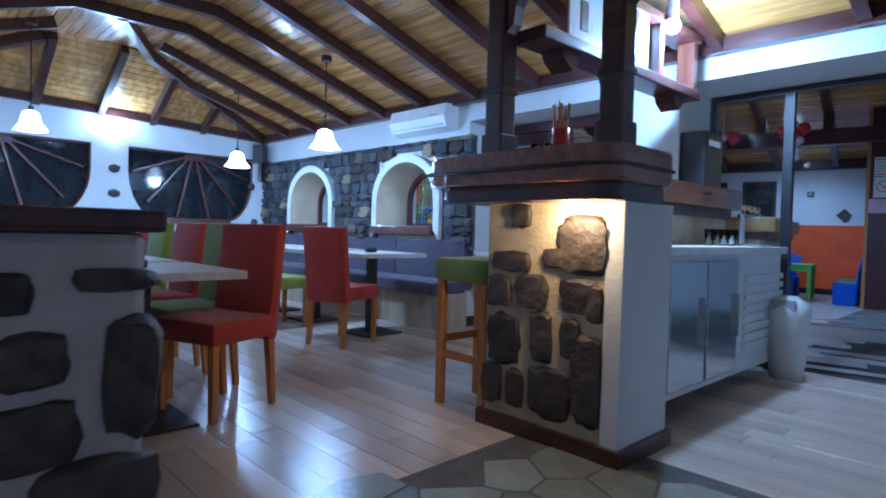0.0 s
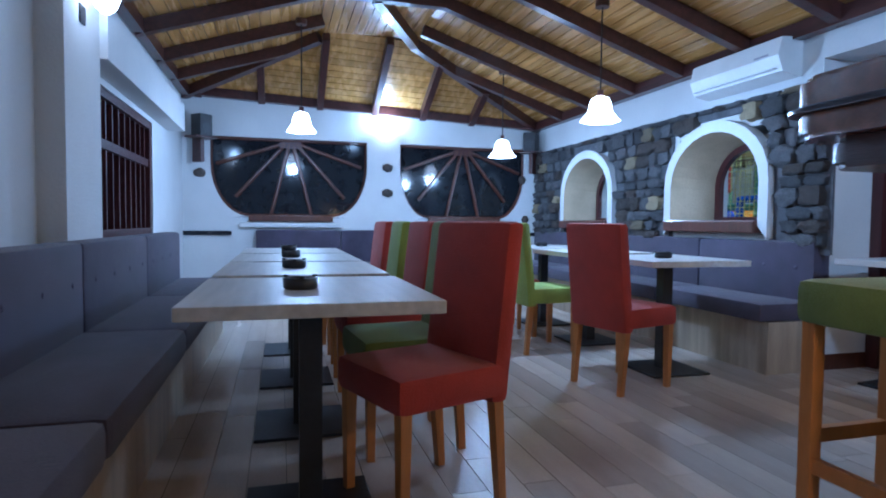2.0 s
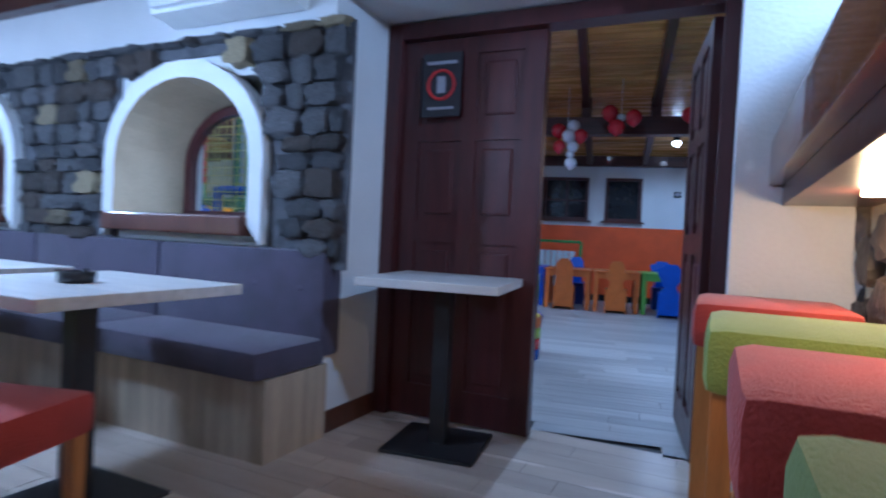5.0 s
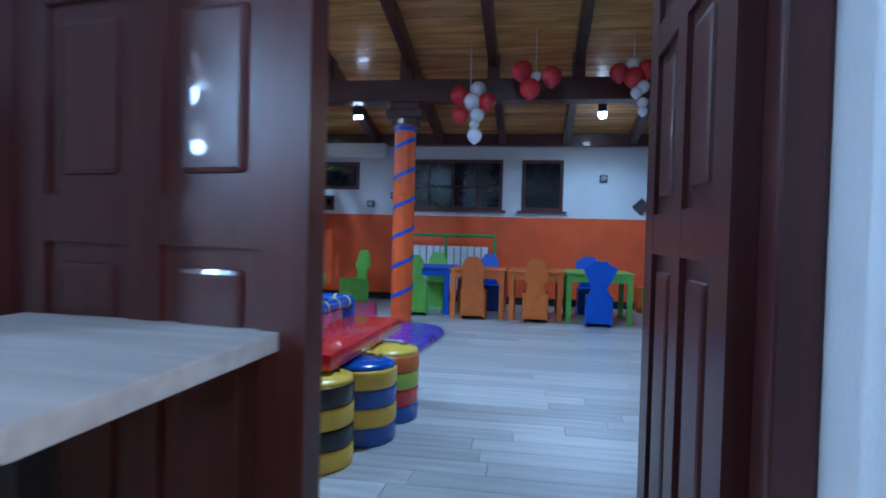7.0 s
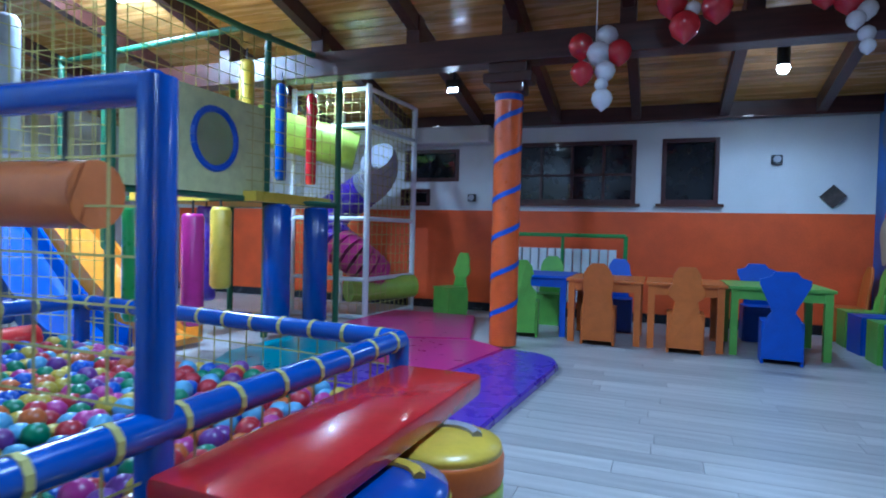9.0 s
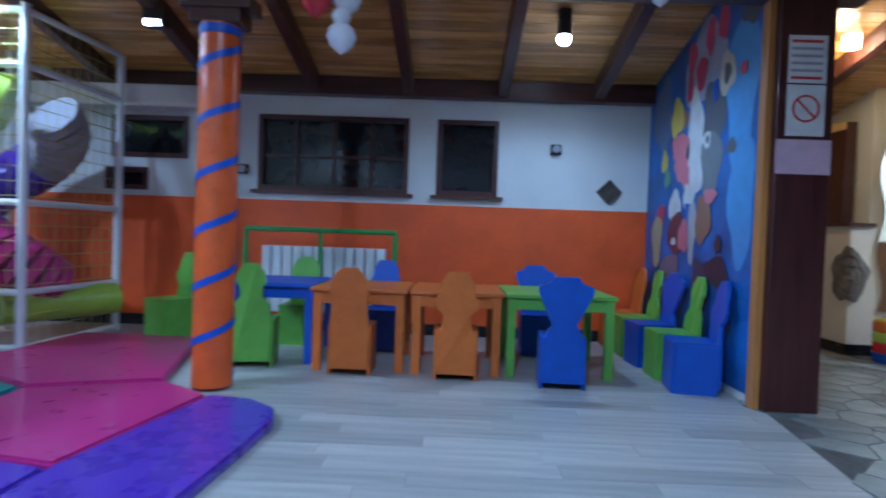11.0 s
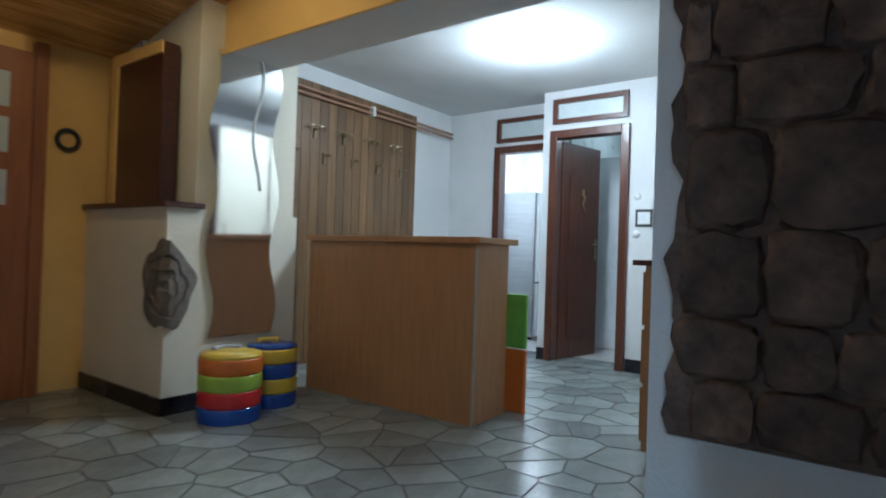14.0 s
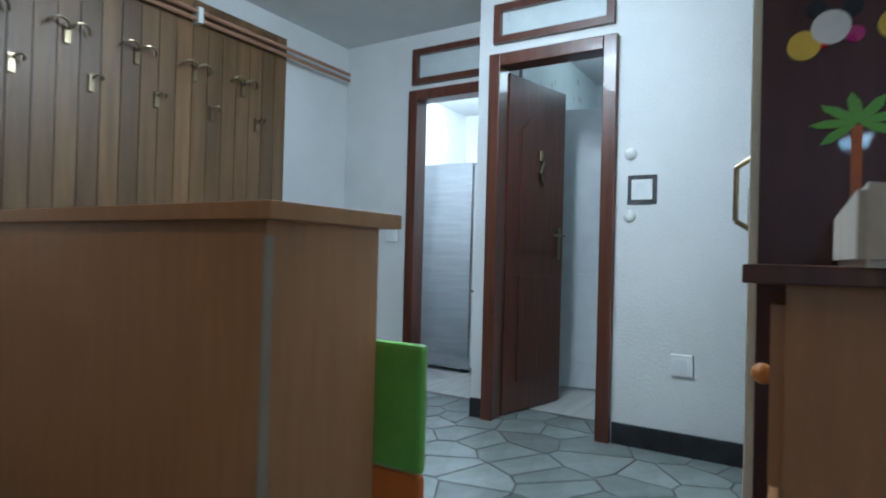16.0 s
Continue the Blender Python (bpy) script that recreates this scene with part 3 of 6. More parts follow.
bench(4.2, "long grey-purple upholstered bench with pale oak base by the stone wall", -7.8, 3.26, 0, "wall benches")
bench(4.9, "grey-purple tufted bench with pale oak base by the side wall", -1.05, 0.02, 180, "wall benches")
b3 = bench(2.9, "grey-purple upholstered bench under the round windows", XF + 0.56, 0.15, 90, "wall benches")


def cafe_table(x, y, lx, ly, rz=0, top=0.72, tray=True):
    t = thing("cafe_table", "white-washed square table top on a black pedestal", "table", x, y, 0, rz, group="cafe tables")
    part("tabletop", boxes((-lx / 2, -ly / 2, top - 0.036, lx / 2, ly / 2, top), bev=0.004), TABLE_TOP, t)
    part("pedestal", boxes((-0.035, -0.035, 0.014, 0.035, 0.035, top - 0.04)), BLACK, t)
    part("base_plate", boxes((-0.2, -0.2, 0.0, 0.2, 0.2, 0.014), bev=0.003), BLACK, t)
    if tray:
        a = thing("ashtray", "round black glass ashtray on the table", "ashtray", x + 0.02, y - 0.03, top, group="ashtrays")
        bm = bmesh.new()
        lathe(bm, [(0.045, 0.0), (0.052, 0.004), (0.055, 0.036), (0.046, 0.036), (0.042, 0.012), (0.0005, 0.011)], 20)
        part("bowl", bm, V_BLACK, a, smooth=True)
        for k in range(3):
            bm = bmesh.new()
            box(bm, 0.045, -0.006, 0.0, 0.056, 0.006, 0.006, m=pose(0, 0, 0.036, 0, 0, 120 * k))
            part("notch", bm, V_BLACK, a)


for x in (-2.58, -3.42, -4.22, -5.02):
    cafe_table(x, 0.51, 0.74, 0.68)
for x in (-3.90, -4.83, -5.68):
    cafe_table(x, 2.79, 0.70, 0.68)
cafe_table(-3.14, 3.92, 0.60, 0.60, 8, 0.74, False)


def dining_chair(name, label, fabric, x, y, rz):
    """Faces its local -y."""
    c = thing("dining_chair", label, "chair", x, y, 0, rz, group="upholstered chairs")
    part("seat", boxes((-0.21, -0.22, 0.36, 0.21, 0.20, 0.475), bev=0.03), fabric, c, smooth=True)
    bm = bmesh.new()
    box(bm, -0.205, 0.135, 0.34, 0.205, 0.205, 0.935, bev=0.025)
    for v in bm.verts:
        if v.co.z > 0.45:
            v.co.y += (v.co.z - 0.45) ** 1.5 * 0.20
    part("backrest", bm, fabric, c, smooth=True)
    for i, (lx, ly) in enumerate(((-0.175, -0.185), (0.175, -0.185), (-0.175, 0.17), (0.175, 0.17))):
        bm = bmesh.new()
        q = 0.03 if ly > 0 else 0.0
        vs = box(bm, lx - 0.02, ly - 0.02, 0, lx + 0.02, ly + 0.02, 0.37, bev=0.003)
        for v in bm.verts:
            if v.co.z < 0.1:
                v.co.x = lx + (v.co.x - lx) * 0.75
                v.co.y = ly + (v.co.y - ly) * 0.75 + q
        part("leg", bm, BEECH, c, "beech wood leg" if i == 0 else "")
    return c


RC, GC = "red fabric dining chair with beech legs", "green fabric dining chair with beech legs"
for fab, x, y, rz in ((RED, -2.60, 0.88, 20), (GREEN, -3.12, 0.92, 6), (RED, -3.72, 0.93, 3), (LIME, -4.35, 0.93, -2), (RED, -4.98, 0.93, 2),
                      (RED, -3.66, 2.33, 196), (LIME, -4.66, 2.28, 184), (RED, -5.25, 2.25, 178), (LIME, -5.85, 2.3, 182)):
    dining_chair("dining_chair", (RC if fab is RED else GC) + (" by side wall" if y < 1.5 else " by stone wall"), fab, x, y, rz)

# low stone-set half wall by the entrance
hw = thing("half_wall", "low white wall with dark set stones and dark cap", "wall", 0, 0, 0, kind="structure")
# white plaster, its colour greyed for the shade on the entrance side
part("core", boxes((-1.03, YL, 0, -0.84, 0.025, 0.905), bev=0.02), paint("shaded_white_plaster", (0.50, 0.44, 0.40), 0.85), hw)
part("cap", boxes((-1.06, YL, 0.905, -0.81, 0.05, 0.945), bev=0.01), BEAM, hw)


def cobble(sx, sy, sz, seed, rough=0.22):
    bm = bmesh.new()
    box(bm, -1, -1, -1, 1, 1, 1)
    bmesh.ops.subdivide_edges(bm, edges=bm.edges[:], cuts=4, use_grid_fill=True)
    for v in bm.verts:
        p = v.co.normalized() * 1.25 * 0.5 + v.co * 0.5
        p *= 1 + rough * (noise.noise(v.co * 1.1 + Vector((seed * 3.1, seed * 1.7, 0))) + 0.55 * noise.noise(v.co * 3.3 + Vector((seed * 1.3, 5.0, seed * 2.1))))
        v.co = Vector((p.x * sx, p.y * sy, p.z * sz))
    return bm


rng = random.Random(5)
for i, (y, z, sy, sz) in enumerate(((-0.19, 0.806, 0.038, 0.032), (-0.026, 0.822, 0.061, 0.018), (-0.158, 0.695, 0.057, 0.04), (-0.001, 0.654, 0.044, 0.096), (-0.157, 0.572, 0.071, 0.052), (-0.045, 0.44, 0.092, 0.068), (-0.45, 0.74, 0.1, 0.06), (-0.5, 0.55, 0.09, 0.07), (-0.45, 0.3, 0.12, 0.08), (-0.2, 0.22, 0.1, 0.05), (-0.05, 0.2, 0.07, 0.09))):
    ob = new("stone", mesh(cobble(0.018, sy, sz, i), STONE_DARK, True))
    ob.parent = hw
    ob.location = (-0.842, y, z)

# ---- bar ----
BX0, BX1, BY0, BY1 = -1.60, -0.90, 1.78, 4.20
bar = thing("bar_counter", "stone-faced bar with a thick varnished wooden top", "bar counter")
part("core", boxes((BX0, BY0, 0, BX1 - 0.06, BY0 + 0.42, 1.06), (-1.66, BY0 + 0.42, 0, -1.42, BY1, 1.069)), MORTAR, bar, "sand-coloured mortar")
part("side_post", boxes((BX1 - 0.06, BY0 - 0.012, 0, BX1 + 0.02, BY0 + 0.40, 1.06), bev=0.004), PLASTER, bar)
part("plinth", boxes((BX0 - 0.03, BY0 - 0.03, 0, BX1 - 0.05, BY0 + 0.43, 0.07), (BX1 - 0.07, BY0 - 0.035, 0, BX1 + 0.04, BY0 + 0.42, 0.071)), BEAM, bar)


def slab_top(x0, y0, x1, y1, z0, z1, r):
    bm = bmesh.new()
    pts = []
    for cx, cy, a0 in ((x1 - r, y1 - r, 0), (x0 + r, y1 - r, 90), (x0 + r, y0 + r, 180), (x1 - r, y0 + r, 270)):
        for k in range(6):
            a = radians(a0 + 18 * k)
            pts.append((cx + r * math.cos(a), cy + r * math.sin(a)))
    lo, hi = [bm.verts.new((x, y, z0)) for x, y in pts], [bm.verts.new((x, y, z1)) for x, y in pts]
    bm.faces.new(hi)
    bm.faces.new(list(reversed(lo)))
    for k in range(len(pts)):
        bm.faces.new((lo[k], lo[(k + 1) % len(pts)], hi[(k + 1) % len(pts)], hi[k]))
    bmesh.ops.bevel(bm, geom=[e for e in bm.edges if abs(e.verts[0].co.z - e.verts[1].co.z) < 1e-6], offset=0.012, segments=2, affect="EDGES")
    return bm


part("top", slab_top(-1.86, 1.58, -0.83, 2.12, 1.13, 1.27, 0.09), BAR_WOOD, bar, smooth=True)
part("long_top", slab_top(-1.93, 2.06, -1.30, BY1, 1.132, 1.268, 0.03), BAR_WOOD, bar, smooth=True)
part("under_rail", slab_top(-1.80, 1.63, -0.86, 2.10, 1.06, 1.129, 0.07), BEAM, bar, smooth=True)
part("long_under_rail", slab_top(-1.89, 2.10, -1.36, BY1 - 0.02, 1.07, 1.131, 0.03), BEAM, bar, smooth=True)
part("trim", slab_top(-1.88, 1.56, -0.815, 2.13, 1.185, 1.20, 0.10), BEAM, bar, smooth=True)
rng = random.Random(11)
END = ((-1.4, 1.002, 0.055, 0.051), (-1.449, 0.792, 0.106, 0.045), (-1.204, 0.818, 0.062, 0.042), (-1.01, 0.876, 0.118, 0.118), (-1.518, 0.647, 0.066, 0.073), (-1.331, 0.663, 0.087, 0.073), (-1.086, 0.662, 0.089, 0.07), (-0.928, 0.638, 0.043, 0.076), (-1.489, 0.428, 0.095, 0.114), (-1.272, 0.463, 0.057, 0.104), (-1.12, 0.475, 0.048, 0.084), (-1.554, 0.208, 0.057, 0.092), (-1.412, 0.206, 0.046, 0.088), (-1.219, 0.223, 0.116, 0.107), (-0.961, 0.321, 0.083, 0.184))
for i, (x, z, sx, sz) in enumerate(END):
    ob = new("stone", mesh(cobble(sx * (0.8 if x > -1 else 0.95), 0.020, sz * 0.95, i + 20, 0.22), STONE_DARK, True))
    ob.parent = bar
    ob.location = (min(x, -0.97 - sx * 0.8), BY0 - 0.002, z)
yy = BY0 + 0.5
i = 0
while yy < BY1 - 0.1:
    w = rng.uniform(0.07, 0.12)
    zz = 0.12
    while zz < 0.95:
        h = rng.uniform(0.06, 0.12)
        ob = new("stone", mesh(cobble(0.035, w * 0.86, h * 0.86, i + 60), STONE_DARK if rng.random() < 0.7 else STONE_TAN, True))
        ob.parent = bar
        ob.location = (-1.664, yy + w * 0.5 + rng.uniform(-0.01, 0.01), zz + h)
        zz += 2 * h + 0.02
        i += 1
    yy += 2 * w + 0.01
for x, y in ((-1.50, 1.72), (-0.93, 1.76)):
    p = thing("bar_post", "dark turned wooden post standing on the bar", "post", x, y, 1.27, group="bar posts")
    part("shaft", boxes((-0.05, -0.05, 0, 0.05, 0.05, 1.35), bev=0.012), BEAM, p)
    part("collar", boxes((-0.06, -0.06, 0, 0.06, 0.06, 0.10), (-0.058, -0.058, 0.28, 0.058, 0.058, 0.31), bev=0.008), BEAM, p)
    bm = bmesh.new()
    prism(bm, [(0.05, 0.55), (0.09, 0.58), (0.10, 0.66), (0.16, 0.74), (0.17, 0.80), (0.05, 0.80)], -0.03, 0.03)
    part("bracket", bm, BEAM, p)
shelf = thing("bar_shelf", "dark wooden hanging shelf above the bar with glass panels", "shelf")
part("lower_board", boxes((-1.50, 1.80, 1.80, -1.32, 3.45, 1.86), bev=0.008), BEAM, shelf)
part("upper_board", boxes((-1.50, 1.80, 2.16, -1.32, 3.45, 2.21), bev=0.008), BEAM, shelf)
for y in (2.62, 2.92, 3.38):
    part("upright", boxes((-1.45, y, 1.86, -1.34, y + 0.05, 2.16)), MAHOGANY, shelf)
for y0, y1 in ((2.10, 2.60), (2.68, 2.90)):
    gl = part("glass_panel", boxes((-1.41, y0, 1.86, -1.40, y1, 2.16)), FROSTED, shelf, "pale etched glass panel")
    part("etching", boxes((-1.399, y0 + 0.10, 1.95, -1.397, y0 + 0.16, 2.10)), SCREEN, gl)
for y in (2.05, 2.55, 3.2):
    bm = bmesh.new()
    prism(bm, [(-0.08, 0.0), (0.08, 0.0), (0.06, -0.05), (0.02, -0.09), (-0.05, -0.05)], -1.47, -1.35, pose(0, y, 1.80) @ Matrix(((0, 1, 0, 0), (1, 0, 0, 0), (0, 0, 1, 0), (0, 0, 0, 1))))
    part("bracket", bm, BEAM, shelf)
cup = thing("straw_holder", "dark red cup full of bright drinking straws", "cup", -1.22, 1.80, 1.27)
bm = bmesh.new()
lathe(bm, [(0.03, 0), (0.042, 0.11), (0.038, 0.11), (0.028, 0.01)], 16)
part("cup", bm, V_RED, cup, smooth=True)
rng = random.Random(3)
for k in range(12):
    a, d = rng.uniform(0, 6.28), rng.uniform(0.005, 0.025)
    part("straw", tubes(((d * math.cos(a), d * math.sin(a), 0.02), (2.0 * d * math.cos(a), 2.0 * d * math.sin(a), rng.uniform(0.19, 0.23)), 0.004), seg=6), [V_RED, P_ORANGE, V_LIME, V_PINK, P_YELLOW][k % 5], cup)
for k in range(3):
    g = thing("glass_tumbler", "small clear glass standing on the bar top", "glass", -1.38 + 0.04 * k, 1.83 + 0.05 * (k % 2), 1.27, group="tumblers")
    bm = bmesh.new()
    lathe(bm, [(0.015, 0), (0.018, 0.06), (0.016, 0.06), (0.013, 0.006)], 12)
    part("bowl", bm, PANE, g, smooth=True)


def bar_stool(fab, label, x, y, rz=0):
    s = thing("bar_stool", label, "bar stool", x, y, 0, rz, group="bar stools")
    part("seat", boxes((-0.19, -0.18, 0.66, 0.19, 0.18, 0.785), bev=0.03), fab, s, smooth=True)
    for lx in (-0.155, 0.155):
        for ly in (-0.145, 0.145):
            part("leg", boxes((lx - 0.02, ly - 0.02, 0, lx + 0.02, ly + 0.02, 0.67), bev=0.003), BEECH, s)
    for ly in (-0.145, 0.145):
        part("stretcher", boxes((-0.135, ly - 0.012, 0.25, 0.135, ly + 0.012, 0.29)), BEECH, s)
    for lx in (-0.155, 0.155):
        part("stretcher", boxes((lx - 0.012, -0.125, 0.33, lx + 0.012, 0.125, 0.37)), BEECH, s)


for fab, y, lab in ((GREEN, 1.98, "green fabric bar stool with beech legs at the bar"), (RED, 2.42, "red fabric bar stool with beech legs at the bar"), (LIME, 2.91, "lime fabric bar stool with beech legs at the bar"), (RED, 3.43, "red fabric bar stool with beech legs at the bar")):
    bar_stool(fab, lab, -1.67 - 0.075 * y, y)

# counter with steel doors behind the bar
fr = thing("bar_fridge", "white under-counter fridge with two steel doors", "fridge")
part("carcass", boxes((-1.40, 2.22, 0.10, -1.03, 4.18, 0.83)), WHITE, fr)
part("worktop", boxes((-1.41, 2.20, 0.83, -0.99, 4.19, 0.875), bev=0.004), WHITE_PLASTIC, fr)
for y in (2.46, 2.92):
    dd = part("door", boxes((-1.03, y, 0.14, -1.005, y + 0.43, 0.80), bev=0.008), STEEL, fr, "mirror-bright steel door")
    part("handle", boxes((-1.005, y + 0.37, 0.35, -0.985, y + 0.39, 0.6)), STEEL, dd)
for k in range(8):
    part("louvre", boxes((-1.032, 3.50, 0.24 + 0.06 * k, -1.015, 4.2, 0.275 + 0.06 * k)), WHITE, fr)
for y in (2.3, 4.2):
    part("foot", boxes((-1.12, y, 0, -1.06, y + 0.05, 0.10)), BLACK, fr)
bin_ = thing("waste_bin", "white plastic swing-top waste bin", "bin", -0.93, 4.05, 0)
bm = bmesh.new()
lathe(bm, [(0.10, 0), (0.13, 0.42), (0.135, 0.44), (0.12, 0.50), (0.05, 0.55), (0.001, 0.555)], 20)
part("body", bm, WHITE_PLASTIC, bin_, smooth=True)
part("flap", boxes((-0.07, -0.12, 0.46, 0.07, -0.10, 0.53)), V_GREY, bin_)
tap = thing("beer_tap", "chrome beer tap on the bar counter", "tap", -1.2, 3.9, 0.875)
part("column", tubes(((0, 0, 0), (0, 0, 0.22), 0.025), ((0, 0, 0.2), (0.12, 0, 0.2), 0.015)), STEEL, tap)
part("drip_tray", boxes((-0.02, -0.1, 0, 0.16, 0.1, 0.015)), STEEL, tap)
box1 = thing("coffee_machine", "black coffee machine with pale lettering bars", "coffee machine", -1.55, 3.9, 1.268)
part("body", boxes((-0.12, -0.15, 0, 0.15, 0.15, 0.40), bev=0.015), BLACK, box1)
part("label_bar", boxes((0.152, -0.1, 0.30, 0.154, 0.1, 0.34)), PAPER, box1)
for k in range(5):
    g = thing("drinking_glass", "upturned clear drinking glass on the bar counter", "glass", -1.30 + 0.07 * (k % 2), 3.62 + 0.07 * k, 0.875, group="drinking glasses")
    bm = bmesh.new()
    lathe(bm, [(0.026, 0), (0.032, 0.11), (0.029, 0.11), (0.023, 0.008)], 14)
    part("bowl", bm, PANE, g, smooth=True)
for z in (0.98, 1.06, 1.22):
    s = thing("power_socket", "white plastic wall socket beside the glass door", "socket", -1.62, YS - 0.012, z)
    part("plate", boxes((-0.035, 0, -0.035, 0.035, 0.012, 0.035), bev=0.003), WHITE_PLASTIC, s)
    part("insert", tubes(((0, -0.003, 0), (0, 0.0, 0), 0.018), seg=14), V_GREY, s)
# glass partition of the opening behind the bar
gp = thing("glass_partition", "black-framed glass sliding door", "door", 0, 4.30, 0, kind="structure")
part("frame", boxes((-1.58, -0.03, 0, -1.54, 0.03, 2.0), (-1.07, -0.03, 0, -1.01, 0.03, 2.0), (-1.54, -0.03, 1.95, -1.07, 0.03, 2.0), (-1.01, -0.03, 1.96, 0.9, 0.03, 2.0), (-1.54, -0.03, 0, -1.07, 0.03, 0.05)), BLACK, gp)
pn = part("pane", boxes((-1.54, -0.004, 0.05, -1.07, 0.004, 1.95)), PANE, gp)
pn.visible_shadow = False
# warm lamp under the bar top, ceiling spot over the bar
sp = thing("under_bar_lamp", "small warm downlight under the bar top", "lamp", -1.06, 1.70, 1.06)
part("disc", tubes(((0, 0, -0.012), (0, 0, 0), 0.03)), glow("warm_disc", LAMP_WARM, 12), sp)
lamp(-1.08, 1.66, 1.02, 10.0, LAMP_WARM, 0.03)
sp = thing("under_bar_lamp", "small warm downlight under the bar top", "lamp", -1.75, 3.2, 1.07)
part("disc", tubes(((0, 0, -0.012), (0, 0, 0), 0.03)), glow("warm_disc", LAMP_WARM, 12), sp)
lamp(-1.75, 3.2, 1.02, 6, LAMP_WARM, 0.03)
lamp(-1.75, 2.5, 1.02, 5, LAMP_WARM, 0.03)
sp = thing("ceiling_spot", "bright white spot lamp on the shelf over the bar", "lamp", -1.30, 2.98, 2.17)
part("head", tubes(((0, 0, 0), (0, 0, 0.12), 0.035)), WHITE_PLASTIC, sp)
bm = bmesh.new()
bmesh.ops.create_uvsphere(bm, u_segments=12, v_segments=8, radius=0.045, matrix=pose(0, 0, -0.02))
part("bulb", bm, LAMP_WHITE, sp, smooth=True)
lamp(-1.25, 2.98, 2.08, 95, radius=0.05)
# added fill light for the dining room; no lamp is known to hang here
sp = thing("fill_lamp", "added fill lamp under the dining ceiling", "lamp", -2.9, 1.9, 2.62)
part("shade", tubes(((0, 0, 0), (0, 0, 0.05), 0.08)), LAMP_GLASS, sp)
part("stem", tubes(((0, 0, 0.05), (0, 0, zslope(-2.9, 1.9) - 2.62), 0.01)), BLACK, sp)
lamp(-2.9, 1.9, 2.56, 14, radius=0.09)
structure("entrance_jamb", boxes((0.50, 0.52, 0, 0.62, 0.66, 2.3)), BEAM, "dark wooden post by the entrance")

# ---- play room ----
FR = FB
YW, XM = 11.64, 0.06          # far wall, mural wall
bm = bmesh.new()
WINS = [(-3.53, -2.14, 1.29, 1.985), (-1.88, -1.32, 1.29, 1.985), (-4.9, -4.18, 1.55, 1.94), (-4.95, -4.55, 1.25, 1.46)]
wall_with_holes(bm, -9.5, XM + 0.1, 1.2, 3.2, WINS, lambda b, a, c, d, e: box(b, a, YW, c, d, YW + 0.22, e))
structure("wall_play_far", bm, PLASTER, "white upper wall of the play room")
structure("wall_play_dado", boxes((-9.5, YW - 0.006, 0.10, XM, YW + 0.22, 1.2)), ORANGE_WALL, "glossy orange painted lower wall")
structure("baseboard_play", boxes((-9.5, YW - 0.02, 0, XM, YW + 0.2, 0.10)), BLACK_TILE, "dark skirting under the orange wall")
for a, b, c, d in WINS:
    w = thing("window_play", "dark brown wooden window at night", "window", 0, YW, 0, kind="structure")
    part("window_frame", boxes((a, -0.012, c, a + 0.045, 0.10, d), (b - 0.045, -0.012, c, b, 0.10, d), (a + 0.045, -0.012, d - 0.045, b - 0.045, 0.10, d), (a + 0.045, -0.012, c, b - 0.045, 0.10, c + 0.045), bev=0.004), DOOR_WOOD, w)
    part("pane", boxes((a + 0.04, 0.05, c + 0.04, b - 0.04, 0.056, d - 0.04)), PANE_DARK, w)
    if d - c > 0.5:
        part("window_sill", boxes((a - 0.05, -0.05, c - 0.03, b + 0.05, 0.0, c)), MAHOGANY, w)
        n = 4 if b - a > 1 else 1
        for k in range(1, n):
            part("glazing_bar", boxes((a + (b - a) * k / n - 0.015, 0.02, c + 0.045, a + (b - a) * k / n + 0.015, 0.049, d - 0.045)), DOOR_WOOD, w)
        if n > 1:
            part("glazing_bar", boxes((a + 0.05, 0.02, 1.60, b - 0.05, 0.045, 1.625)), DOOR_WOOD, w)
structure("duct", boxes((-9.0, YW - 0.22, 1.98, -3.75, YW, 2.18), bev=0.03), PLASTER, "white boxed duct along the wall")
structure("wall_play_left", boxes((-9.6, 4.5, 0, -9.4, YW + 0.2, 3.4)), PLASTER, "plain far side wall of the play room")
# wooden ceiling rising from the far wall
bm = bmesh.new()


def zplay(y):
    return 2.30 + 0.23 * (YW - y)


n = 68
for k in range(n):
    y0 = YW + 0.9 - k * 0.125
    y1 = y0 - 0.119
    board(bm, Vector((-9.5, y0, zplay(y0))), Vector((2.07, y0, zplay(y0))), Vector((2.07, y1, zplay(y1))), Vector((-9.5, y1, zplay(y1))))
bmesh.ops.recalc_face_normals(bm, faces=bm.faces[:])
solid("ceiling_play", bm, PINE, "varnished pine board ceiling of the play room", "ceiling", kind="structure")
# added lid above everything here, only to shut light in and out
solid("light_block_play_deck", boxes((-9.6, 3.2, 4.30, 6.2, 12.9, 4.36)), BEAM, "added dark lid that blocks light over play room and lobby", "ceiling", kind="structure")
for x in (-8.2, -7.0, -5.9, -4.85, -3.9, -3.0, -2.15, -1.3, -0.45, 0.5, 1.35):
    bm = bmesh.new()
    beam(bm, (x, YW, zplay(YW)), (x, 4.3, zplay(4.3)), 0.09, 0.14, 0.07)
    solid("rafter_play", bm, BEAM, "dark-stained rafter of the play room ceiling", "beam", kind="structure")
structure("beam_wall_play", boxes((-9.4, YW - 0.12, 2.16, XM, YW - 0.002, 2.32)), BEAM, "dark wall beam above the windows")
structure("beam_main_play", boxes((-9.4, 9.50, 2.30, XM + 0.5, 9.70, 2.52), bev=0.01), BEAM, "heavy dark main beam on the column")
